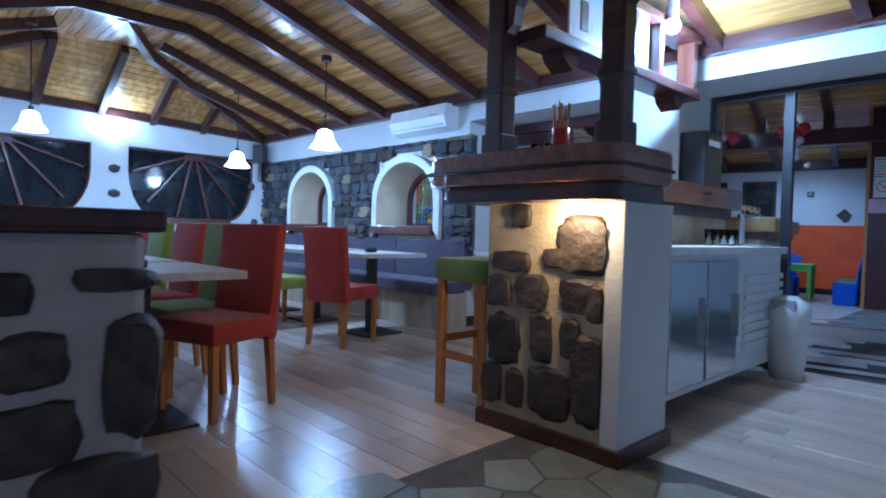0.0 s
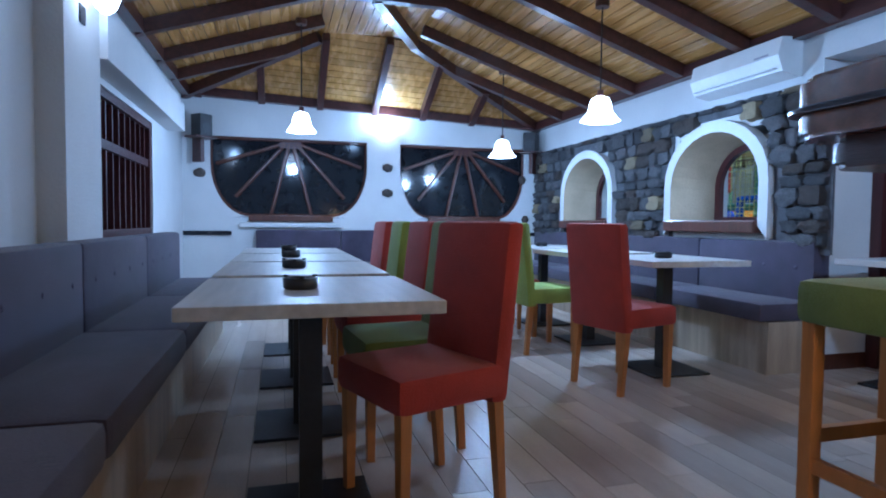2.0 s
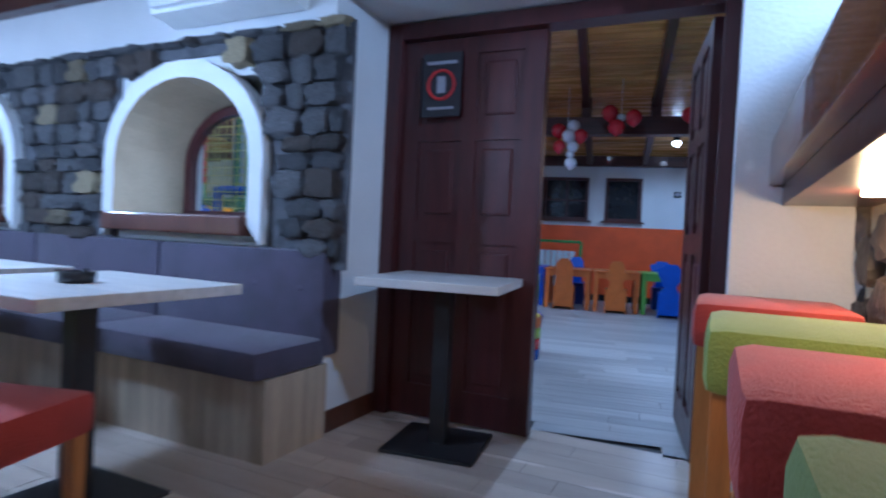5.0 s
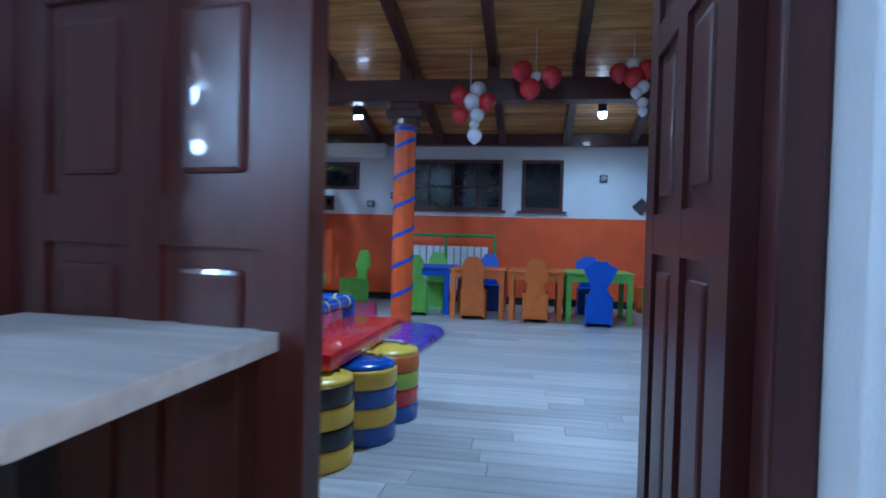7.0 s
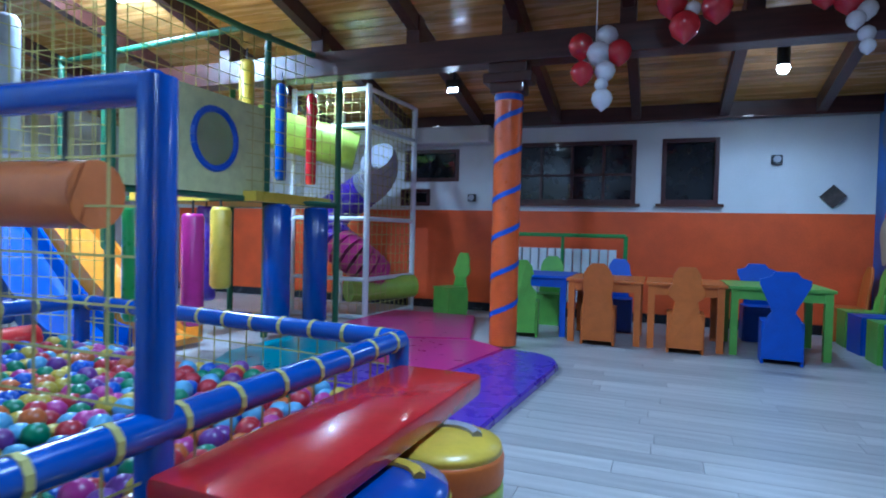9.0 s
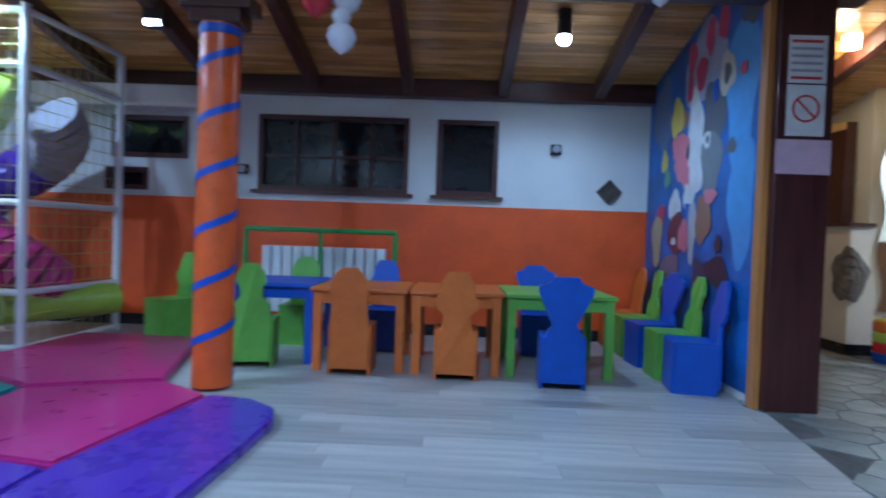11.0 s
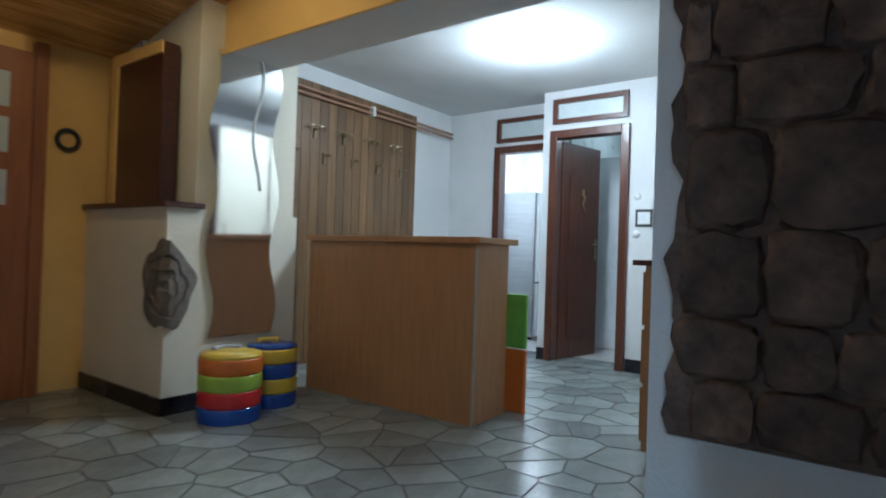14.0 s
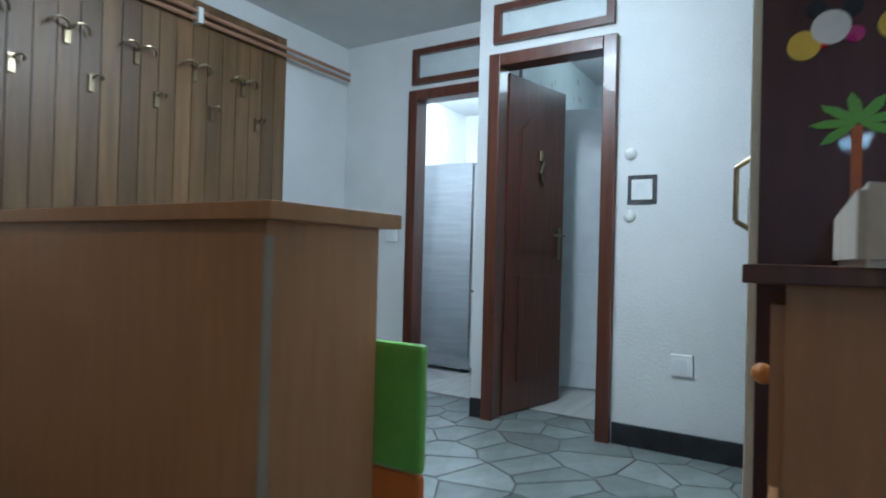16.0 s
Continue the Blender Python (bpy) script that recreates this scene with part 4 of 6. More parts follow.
for x in (-5.9, -4.85, -3.9, -3.06, -2.15, -1.3, -0.45):
    structure("beam_strut", boxes((x - 0.06, 9.54, 2.52, x + 0.06, 9.66, zplay(9.6))), BEAM, "short dark strut on the main beam")

# wrapped column
col = thing("wrapped_column", "round column wrapped in orange with a blue spiral band", "column", -3.06, 9.60, 0)
bm = bmesh.new()
tube(bm, (0, 0, 0.02), (0, 0, 2.06), 0.112, seg=28)
part("shaft", bm, paint("orange_wrap", (0.70, 0.11, 0.015), 0.3, 0.2), col, smooth=True)
bm = bmesh.new()
turns, seg = 6.2, 200
prev = None
for k in range(seg + 1):
    a = 2 * math.pi * turns * k / seg
    z = 0.08 + 1.92 * k / seg
    p = [bm.verts.new((0.116 * math.cos(a), 0.116 * math.sin(a), z + dz)) for dz in (-0.022, 0.022)]
    if prev:
        bm.faces.new((prev[0], p[0], p[1], prev[1]))
    prev = p
part("spiral_band", bm, P_BLUE, col, "blue vinyl band", True)
part("capital", boxes((-0.14, -0.10, 2.06, 0.14, 0.10, 2.14), (-0.20, -0.10, 2.14, 0.20, 0.10, 2.22), (-0.16, -0.09, 2.22, 0.16, 0.09, 2.30), bev=0.012), BEAM, col)
part("top_ring", tubes(((0, 0, 2.0), (0, 0, 2.05), 0.118), seg=24), P_BLUE, col)

# floor mats


def mat_piece(name, pts, material, label, z1=0.045):
    bm = bmesh.new()
    lo, hi = [bm.verts.new((x, y, 0.002)) for x, y in pts], [bm.verts.new((x, y, z1)) for x, y in pts]
    bm.faces.new(hi)
    bm.faces.new(list(reversed(lo)))
    for k in range(len(pts)):
        bm.faces.new((lo[k], lo[(k + 1) % len(pts)], hi[(k + 1) % len(pts)], hi[k]))
    bmesh.ops.recalc_face_normals(bm, faces=bm.faces[:])
    bmesh.ops.bevel(bm, geom=[e for e in bm.edges if e.verts[0].co.z > 0.02 and e.verts[1].co.z > 0.02], offset=0.012, segments=2, affect="EDGES")
    return solid(name, bm, material, label, "mat", smooth=True)


mat_piece("floor_mat", [(-3.12, 7.35), (-2.62, 7.35), (-2.52, 8.6), (-2.50, 8.95), (-2.56, 9.15), (-2.72, 9.28), (-2.95, 9.32), (-3.12, 8.36)], V_PURPLE, "purple vinyl floor mat with a rounded corner")
mat_piece("floor_mat", [(-3.13, 7.35), (-3.13, 8.34), (-3.9, 8.5), (-4.3, 7.35)], V_PURPLE, "purple vinyl floor mat beside the ball pit")
mat_piece("floor_mat", [(-3.13, 8.37), (-2.97, 9.32), (-3.30, 9.55), (-3.95, 9.30), (-3.9, 8.52)], V_PINK, "pink vinyl floor mat at the column")
mat_piece("floor_mat", [(-3.92, 8.52), (-3.98, 9.32), (-4.72, 9.72), (-4.75, 8.3), (-4.32, 7.40)], V_TEAL, "teal vinyl floor mat by the play frame")
mat_piece("floor_mat", [(-3.97, 9.36), (-3.34, 9.60), (-3.7, 10.9), (-4.66, 10.9), (-4.70, 9.75)], V_PINK, "magenta vinyl floor mat by the white cage")


def round_pad(name, x, y, h, r, bands, top, label, z=0):
    s = thing(name, label, "pouf", x, y, z, group="striped poufs")
    n = len(bands)
    for k, m in enumerate(bands):
        z0, z1 = h * k / n, h * (k + 1) / n
        bm = bmesh.new()
        lathe(bm, [(r * 0.985, z0), (r * 1.01, z0 + 0.012), (r * 1.01, z1 - 0.012), (r * 0.985, z1)], 28)
        part("band", bm, m, s, smooth=True)
    bm = bmesh.new()
    lathe(bm, [(r * 0.985, h), (r * 0.95, h + 0.018), (r * 0.6, h + 0.028), (0.001, h + 0.03)], 28)
    t = part("top", bm, top[0], s, smooth=True)
    bm = bmesh.new()
    for k in range(10):
        a = 0.4 + k * 0.2
        tube(bm, (r * 0.55 * math.cos(a), r * 0.55 * math.sin(a), h + 0.030), (r * 0.55 * math.cos(a + 0.2), r * 0.55 * math.sin(a + 0.2), h + 0.030), 0.016, seg=6)
    part("moon_patch", bm, top[1], t)


round_pad("pouf", -2.56, 5.84, 0.33, 0.165, [P_YELLOW, V_BLACK, P_YELLOW, V_BLACK], (P_YELLOW, V_BLACK), "yellow and black striped round pouf")
round_pad("pouf", -2.46, 6.16, 0.33, 0.165, [V_BLUE, P_YELLOW, V_BLUE, P_YELLOW], (V_BLUE, P_YELLOW), "blue and yellow striped round pouf")
round_pad("pouf", -2.42, 6.48, 0.33, 0.165, [V_BLUE, V_RED, V_LIME, P_ORANGE], (P_YELLOW, V_GREY), "multicoloured striped round pouf")
pad = thing("red_bench_pad", "long red vinyl padded bench by the ball pit", "bench", -2.63, 5.80, 0, -2)
part("pad", boxes((-0.16, 0, 0.37, 0.16, 1.09, 0.445), bev=0.022), V_RED, pad, smooth=True)
part("support", boxes((-0.14, 0.05, 0, -0.08, 1.05, 0.37)), BEAM, pad)

# ball pit
pit = thing("ball_pit", "blue padded ball pit frame with netting", "ball pit")
RAILS = [((-2.78, 6.95, 0.52), (-2.85, 4.75, 0.52)), ((-2.78, 6.95, 0.52), (-4.70, 7.15, 0.52)), ((-4.70, 7.15, 0.52), (-4.85, 4.75, 0.52)), ((-2.85, 4.75, 0.52), (-4.85, 4.75, 0.52))]
for a, b in RAILS:
    bm = tubes((a, b, 0.038), seg=14)
    r = part("rail", bm, V_BLUE, pit, smooth=True)
    bm = bmesh.new()
    va, vb = Vector(a), Vector(b)
    L = (vb - va).length
    for k in range(int(L / 0.16)):
        p = va.lerp(vb, (k + 0.5) * 0.16 / L)
        d = (vb - va).normalized() * 0.008
        tube(bm, p - d, p + d + Vector((0, 0, 0.0)), 0.041, seg=10)
    part("lashing", bm, NET, r)
for x, y, z in ((-2.78, 6.95, 0.52), (-2.82, 5.86, 1.22), (-4.70, 7.15, 0.52), (-4.78, 5.86, 1.22)):
    part("upright", tubes(((x, y, 0), (x, y, z), 0.038), seg=14), V_BLUE, pit, smooth=True)
part("top_bar", tubes(((-2.82, 5.86, 1.20), (-4.78, 5.86, 1.20), 0.036), seg=14), V_BLUE, pit, smooth=True)


def netting(bm, o, u, v, nu, nv, r=0.0035):
    o, u, v = Vector(o), Vector(u), Vector(v)
    for i in range(nu + 1):
        p = o + u * (i / nu)
        tube(bm, p, p + v, r, seg=3, caps=False)
    for j in range(nv + 1):
        p = o + v * (j / nv)
        tube(bm, p, p + u, r, seg=3, caps=False)


bm = bmesh.new()
netting(bm, (-2.85, 4.75, 0.02), (0.07, 2.2, 0), (0, 0, 0.5), 20, 5)
netting(bm, (-2.78, 6.95, 0.02), (-1.92, 0.2, 0), (0, 0, 0.5), 20, 5)
netting(bm, (-2.84, 5.86, 0.55), (-1.9, 0, 0), (0, 0, 0.62), 17, 6)
part("net", bm, NET, pit)
FR = FA
nt_ = thing("safety_net", "yellow safety net on green posts behind the niche windows", "net", 0, 0, 0)
bm = bmesh.new()
netting(bm, (-7.6, YS + 1.0, 0.75), (3.3, 0, 0), (0, 0, 1.3), 55, 22, 0.004)
part("net", bm, NET, nt_)
for x in (-7.6, -6.35, -5.1):
    part("post", tubes(((x, YS + 1.02, 0), (x, YS + 1.02, 2.1), 0.028), seg=10), V_GREEN, nt_, smooth=True)
FR = FB
part("liner", boxes((-4.68, 4.78, 0.005, -2.86, 6.95, 0.03)), V_PURPLE, pit)
bag = thing("hanging_roller", "orange padded roller hanging from the bar", "roller", -3.26, 5.86, 0.99)
part("roll", tubes(((-0.28, 0, 0), (0.24, 0.03, 0.0), 0.075), seg=20), paint("brown_orange_vinyl", (0.45, 0.12, 0.025), 0.3, 0.2), bag, smooth=True)
part("cord", tubes(((-0.2, 0, 0.07), (-0.2, 0, 0.22), 0.006), ((0.18, 0, 0.07), (0.18, 0, 0.22), 0.006), seg=6), BLACK, bag)
bag = thing("hanging_roller", "dark blue padded roller hanging from the bar", "roller", -3.97, 5.88, 1.0)
part("roll", tubes(((-0.28, 0, 0), (0.22, 0, 0), 0.07), seg=20), V_BLUE, bag, smooth=True)
part("cord", tubes(((0.1, 0, 0.06), (0.1, 0, 0.2), 0.006), seg=6), BLACK, bag)

# play frame
tower = thing("play_frame", "tall green-posted soft play frame with nets and padded rollers", "play frame")
POSTS = [(-5.0, 9.04), (-4.80, 9.86), (-6.2, 8.5), (-6.1, 9.9), (-5.05, 7.6), (-6.3, 7.5), (-7.4, 7.4), (-7.4, 9.0), (-5.15, 6.6)]
for x, y in POSTS:
    part("post", tubes(((x, y, 0), (x, y, 2.55), 0.03), seg=10), GREEN_POST, tower, smooth=True)
bm = bmesh.new()
for (a, b), (c, d) in (((-5.15, 6.6), (-5.05, 7.6)), ((-5.05, 7.6), (-5.0, 8.72)), ((-5.0, 8.72), (-4.80, 9.86)), ((-5.05, 7.6), (-7.4, 7.4)), ((-5.0, 8.72), (-7.4, 9.0)), ((-4.8, 9.86), (-6.1, 9.9)), ((-5.15, 6.6), (-7.4, 6.4))):
    for z in (1.16, 2.5):
        tube(bm, (a, b, z), (c, d, z), 0.026, seg=8)
part("rail", bm, GREEN_POST, tower)
part("platform", boxes((-6.2, 8.74, 1.14, -4.86, 9.84, 1.22)), P_YELLOW, tower, "yellow padded platform")
bm = bmesh.new()
netting(bm, (-5.15, 6.6, 1.2), (0.1, 1.0, 0), (0, 0, 1.3), 9, 12)
netting(bm, (-5.0, 8.72, 1.2), (0.2, 1.14, 0), (0, 0, 1.3), 10, 12)
netting(bm, (-5.05, 7.6, 1.9), (0.05, 1.1, 0), (0, 0, 0.6), 10, 6)
netting(bm, (-5.05, 7.6, 0.1), (-2.3, -0.2, 0), (0, 0, 2.4), 20, 20)
part("net", bm, NET, tower)
pan = part("panel", boxes((-5.04, 7.65, 1.18, -4.99, 9.00, 1.92)), V_PALE, tower, "pale yellow panel with a round blue-rimmed window")
bm = bmesh.new()
for k in range(24):
    a, b = 2 * math.pi * k / 24, 2 * math.pi * (k + 1) / 24
    tube(bm, (-4.985, 8.42 + 0.22 * math.cos(a), 1.58 + 0.22 * math.sin(a)), (-4.985, 8.42 + 0.22 * math.cos(b), 1.58 + 0.22 * math.sin(b)), 0.025, seg=6)
part("window_ring", bm, P_BLUE, pan)
part("window_pane", tubes(((-4.988, 8.42, 1.58), (-4.984, 8.42, 1.58), 0.2), seg=24), PANE, pan)
for x, y, r, z0, z1, m in ((-4.91, 9.08, 0.115, 0.06, 1.13, V_BLUE), (-4.88, 9.62, 0.115, 0.06, 1.13, V_BLUE), (-5.1, 8.9, 0.06, 1.3, 2.3, P_YELLOW), (-5.05, 9.3, 0.05, 1.35, 2.2, V_BLUE), (-5.0, 9.7, 0.05, 1.35, 2.2, V_RED),
                           (-5.08, 7.82, 0.085, 0.3, 1.05, V_GREEN), (-5.08, 8.07, 0.08, 0.3, 1.08, V_GREY), (-5.08, 8.31, 0.08, 0.2, 1.02, V_PINK), (-5.08, 8.60, 0.08, 0.45, 1.08, P_YELLOW), (-5.9, 7.0, 0.09, 1.35, 2.3, V_RED), (-5.7, 7.4, 0.08, 1.35, 2.2, V_GREY), (-6.3, 6.9, 0.09, 1.4, 2.3, P_ORANGE), (-5.5, 8.9, 0.08, 0.3, 1.1, V_PURPLE)):
    bm = bmesh.new()
    lathe(bm, [(r * 0.8, z0), (r, z0 + 0.03), (r, z1 - 0.03), (r * 0.8, z1)], 18, pose(x, y, 0))
    rp = part("padded_roller", bm, m, tower, smooth=True)
    part("cord", tubes(((x, y, z1), (x, y, z1 + 0.10), 0.008), seg=6), BLACK, rp)
# slides and roller steps


def slide(name, x, y0, y1, w, z0, z1, material, label, axis="x"):
    s = thing(name, label, "slide")
    bm = bmesh.new()
    prev = None
    for k in range(17):
        f = k / 16
        g = f * f * (3 - 2 * f)
        z = z1 + (z0 - z1) * g
        xx = x[0] + (x[1] - x[0]) * f
        ring = [bm.verts.new((xx, y0 + dy, z + dz)) for dy, dz in ((0, 0.14), (0.03, 0.14), (0.05, 0.02), (w - 0.05, 0.02), (w - 0.03, 0.14), (w, 0.14), (w, -0.03), (0, -0.03))]
        if prev:
            for i in range(8):
                bm.faces.new((prev[i], prev[(i + 1) % 8], ring[(i + 1) % 8], ring[i]))
        else:
            bm.faces.new(ring)
        prev = ring
    bm.faces.new(list(reversed(prev)))
    bmesh.ops.recalc_face_normals(bm, faces=bm.faces[:])
    part("chute", bm, material, s, smooth=True)


slide("slide", (-7.0, -5.4), 7.58, 0, 0.5, 0.06, 1.15, V_BLUE, "blue plastic slide into the ball pit")
slide("slide", (-6.9, -5.2), 8.10, 0, 0.45, 0.06, 1.10, paint("amber_plastic", (0.68, 0.26, 0.02), 0.25, 0.3), "amber plastic slide beside the blue one")
st = thing("roller_steps", "climbing ramp of red and blue padded rollers", "climbing ramp")
for k in range(7):
    bm = bmesh.new()
    a, b = (-6.9 + 0.24 * k, 6.75, 1.12 - 0.15 * k), (-6.9 + 0.24 * k, 7.42, 1.12 - 0.15 * k)
    tube(bm, a, b, 0.085, seg=18)
    part("roller", bm, V_BLUE if k % 2 else V_RED, st, smooth=True)
part("side_board", boxes((-7.0, 6.70, 0.0, -5.3, 6.73, 0.5)), P_YELLOW, st)
# white cage with a tube slide
cage = thing("tube_slide_cage", "white-posted net cage round a purple spiral tube slide", "play frame")
for x, y in ((-4.70, 10.28), (-4.63, 11.3), (-5.6, 10.28), (-5.6, 11.3)):
    part("post", tubes(((x, y, 0), (x, y, 2.42), 0.032), seg=10), WHITE, cage, smooth=True)
bm = bmesh.new()
for z in (0.03, 0.42, 1.05, 2.0, 2.38):
    tube(bm, (-4.70, 10.28, z), (-4.63, 11.3, z), 0.024, seg=8)
    tube(bm, (-4.70, 10.28, z), (-5.6, 10.28, z), 0.024, seg=8)
part("rail", bm, WHITE, cage)
bm = bmesh.new()
netting(bm, (-4.70, 10.28, 0.05), (0.07, 1.02, 0), (0, 0, 2.3), 10, 22)
netting(bm, (-4.70, 10.28, 0.05), (-0.9, 0, 0), (0, 0, 2.3), 9, 22)
part("net", bm, NET, cage)
for k in range(4):
    bm = bmesh.new()
    for i in range(7):
        a, b = math.pi * (k * 0.5 + i / 14), math.pi * (k * 0.5 + (i + 1) / 14)
        za, zb = 1.75 - (k + i / 7) * 0.33, 1.75 - (k + (i + 1) / 7) * 0.33
        tube(bm, (-5.15 + 0.28 * math.cos(a), 10.8 + 0.28 * math.sin(a), za), (-5.15 + 0.30 * math.cos(b), 10.8 + 0.30 * math.sin(b), zb), 0.21, seg=16)
    part("tube_section", bm, [V_GREY, V_PURPLE, V_PURPLE, V_PINK][k], cage, smooth=True)
part("tube_mouth", tubes(((-4.55, 11.15, 0.30), (-5.0, 10.45, 0.28), 0.13), seg=20), V_LIME, cage, smooth=True)
part("upper_chute", tubes(((-4.9, 10.4, 1.75), (-5.8, 9.9, 2.0), 0.2), seg=18), V_LIME, cage, smooth=True)

# children's tables and chairs


def kids_table(x, y, w, d, m, label):
    t = thing("kids_table", label, "table", x, y, 0, group="children's tables")
    part("tabletop", boxes((-w / 2, -d / 2, 0.53, w / 2, d / 2, 0.555), bev=0.004), m, t)
    part("apron", boxes((-w / 2 + 0.03, -d / 2 + 0.03, 0.45, w / 2 - 0.03, -d / 2 + 0.05, 0.53), (-w / 2 + 0.03, d / 2 - 0.05, 0.45, w / 2 - 0.03, d / 2 - 0.03, 0.53)), m, t)
    for a in (-1, 1):
        for b in (-1, 1):
            part("leg", boxes((a * (w / 2 - 0.045) - 0.027, b * (d / 2 - 0.045) - 0.027, 0, a * (w / 2 - 0.045) + 0.027, b * (d / 2 - 0.045) + 0.027, 0.53)), m, t)


kids_table(-2.95, 10.62, 0.62, 0.7, P_BLUE, "blue wooden children's table")
kids_table(-2.31, 10.45, 0.64, 0.7, P_ORANGE, "orange wooden children's table")
kids_table(-1.66, 10.45, 0.62, 0.7, P_ORANGE, "orange wooden children's table")
kids_table(-0.97, 10.48, 0.74, 0.72, P_GREEN, "green wooden children's table")
SHAPES = {"bear": [(0.13, 0), (0.135, 0.22), (0.10, 0.30), (0.085, 0.38), (0.13, 0.42), (0.14, 0.47), (0.11, 0.52), (0.10, 0.60), (0.06, 0.66)],
          "arch": [(0.125, 0), (0.13, 0.25), (0.115, 0.40), (0.125, 0.47), (0.12, 0.56), (0.09, 0.62), (0.05, 0.66)],
          "bottle": [(0.12, 0), (0.125, 0.25), (0.12, 0.38), (0.07, 0.44), (0.075, 0.50), (0.10, 0.54), (0.085, 0.60), (0.04, 0.66)],
          "torso": [(0.14, 0), (0.135, 0.20), (0.105, 0.32), (0.075, 0.36), (0.12, 0.46), (0.165, 0.56), (0.165, 0.60), (0.10, 0.62), (0.07, 0.66)]}


def kids_chair(x, y, rz, m, shape, label):
    """A child's chair of cut-out boards; faces its local +y."""
    c = thing("kids_chair", label, "chair", x, y, 0, rz, group="children's chairs")
    half = SHAPES[shape]
    bm = bmesh.new()
    prism(bm, half + [(-a, b) for a, b in reversed(half)], -0.012, 0.012)
    bmesh.ops.bevel(bm, geom=[e for e in bm.edges if abs(e.verts[0].co.y - e.verts[1].co.y) < 1e-6], offset=0.003, segments=1, affect="EDGES")
    for v in bm.verts:
        v.co.y -= max(0, v.co.z - 0.3) * 0.15
        v.co.z += 0.04
    part("back_board", bm, m, c)
    part("seat", boxes((-0.14, 0.013, 0.30, 0.14, 0.28, 0.32), bev=0.003), m, c)
    part("front_board", boxes((-0.13, 0.26, 0.0, 0.13, 0.28, 0.30)), m, c)
    for s in (-1, 1):
        part("side_board", boxes((s * 0.13 - 0.01, 0.013, 0.0, s * 0.13 + 0.01, 0.259, 0.30)), m, c)


for x, y, rz, m, sh, lb in ((-3.02, 10.12, 8, P_GREEN, "bottle", "green"), (-2.35, 10.02, 0, P_ORANGE, "arch", "orange"), (-1.66, 9.98, 0, P_ORANGE, "bear", "orange"), (-1.0, 9.86, -4, P_BLUE, "torso", "blue"),
                           (-2.25, 11.1, 180, P_BLUE, "bear", "blue"), (-1.0, 11.15, 180, P_BLUE, "torso", "blue"), (-4.0, 11.25, 150, P_GREEN, "bear", "green"), (-2.95, 11.2, 180, P_GREEN, "arch", "green"),
                           (-0.03, 9.98, 82, P_BLUE, "bear", "blue"), (-0.03, 10.34, 90, P_GREEN, "bottle", "green"), (-0.05, 10.74, 96, P_BLUE, "torso", "blue"), (-0.05, 11.08, 90, P_GREEN, "bottle", "green"), (-0.08, 11.42, 90, P_ORANGE, "arch", "orange")):
    kids_chair(x, y, rz, m, sh, lb + " cut-out wooden children's chair " + ("against the printed wall" if x > -0.2 else "by the low tables"))
rad = thing("radiator", "white panel radiator behind a green frame", "radiator", -2.87, YW - 0.10, 0)
for k in range(12):
    part("fin", boxes((-0.57 + 0.095 * k, 0, 0.18, -0.49 + 0.095 * k, 0.08, 0.78), bev=0.008), WHITE, rad)
gf = thing("radiator_guard", "green tubular guard round the radiator", "guard", -2.87, YW - 0.26, 0)
part("frame", tubes(((-0.66, 0, 0), (-0.66, 0, 0.93), 0.022), ((0.66, 0, 0), (0.66, 0, 0.93), 0.022), ((-0.66, 0, 0.93), (0.66, 0, 0.93), 0.022), ((0, 0, 0), (0, 0, 0.93), 0.018)), V_GREEN, gf)
for x, z, nm in ((-0.30, 1.37, "d"), (-0.80, 1.74, "k"), (-3.66, 1.47, "k"), (-4.0, 1.35, "k")):
    o = thing("wall_ornament", "dark diamond-shaped stone on the wall" if nm == "d" else "small dark wall lamp fitting", "ornament", x, YW, z)
    if nm == "d":
        bm = bmesh.new()
        prism(bm, [(-0.115, 0), (0, -0.115), (0.115, 0), (0, 0.115)], -0.03, 0)
        part("tile", bm, STONE_DARK, o)
    else:
        part("plate", boxes((-0.05, -0.05, -0.045, 0.05, 0, 0.045), bev=0.012), BLACK, o)
        part("disc", tubes(((0, -0.07, 0), (0, -0.05, 0), 0.035)), V_GREY, o)

# mural wall, with plain blots of colour
structure("wall_mural", boxes((XM, 9.66, 0, XM + 0.10, YW, 3.0)), PLASTER, "thin wall that carries a printed picture")
mur = thing("mural", "large blue printed wall picture with bright shapes", "mural", XM - 0.004, 0, 0)
MB = mat("mural_blue_print", (0.035, 0.13, 0.44), 0.45, spread=0.5, scale=2.4, bump=0.02)
part("print", boxes((-0.004, 9.68, 0.05, 0, YW - 0.01, 2.62)), MB, mur)
rng = random.Random(9)
GREY_P, WHITE_P, PINK_P, RED_P, YELL_P, DARK_P, BROWN_P, SKY_P = (0.10, 0.11, 0.14), (0.55, 0.57, 0.60), (0.55, 0.16, 0.22), (0.45, 0.05, 0.11), (0.60, 0.48, 0.08), (0.05, 0.03, 0.05), (0.26, 0.14, 0.10), (0.10, 0.30, 0.65)
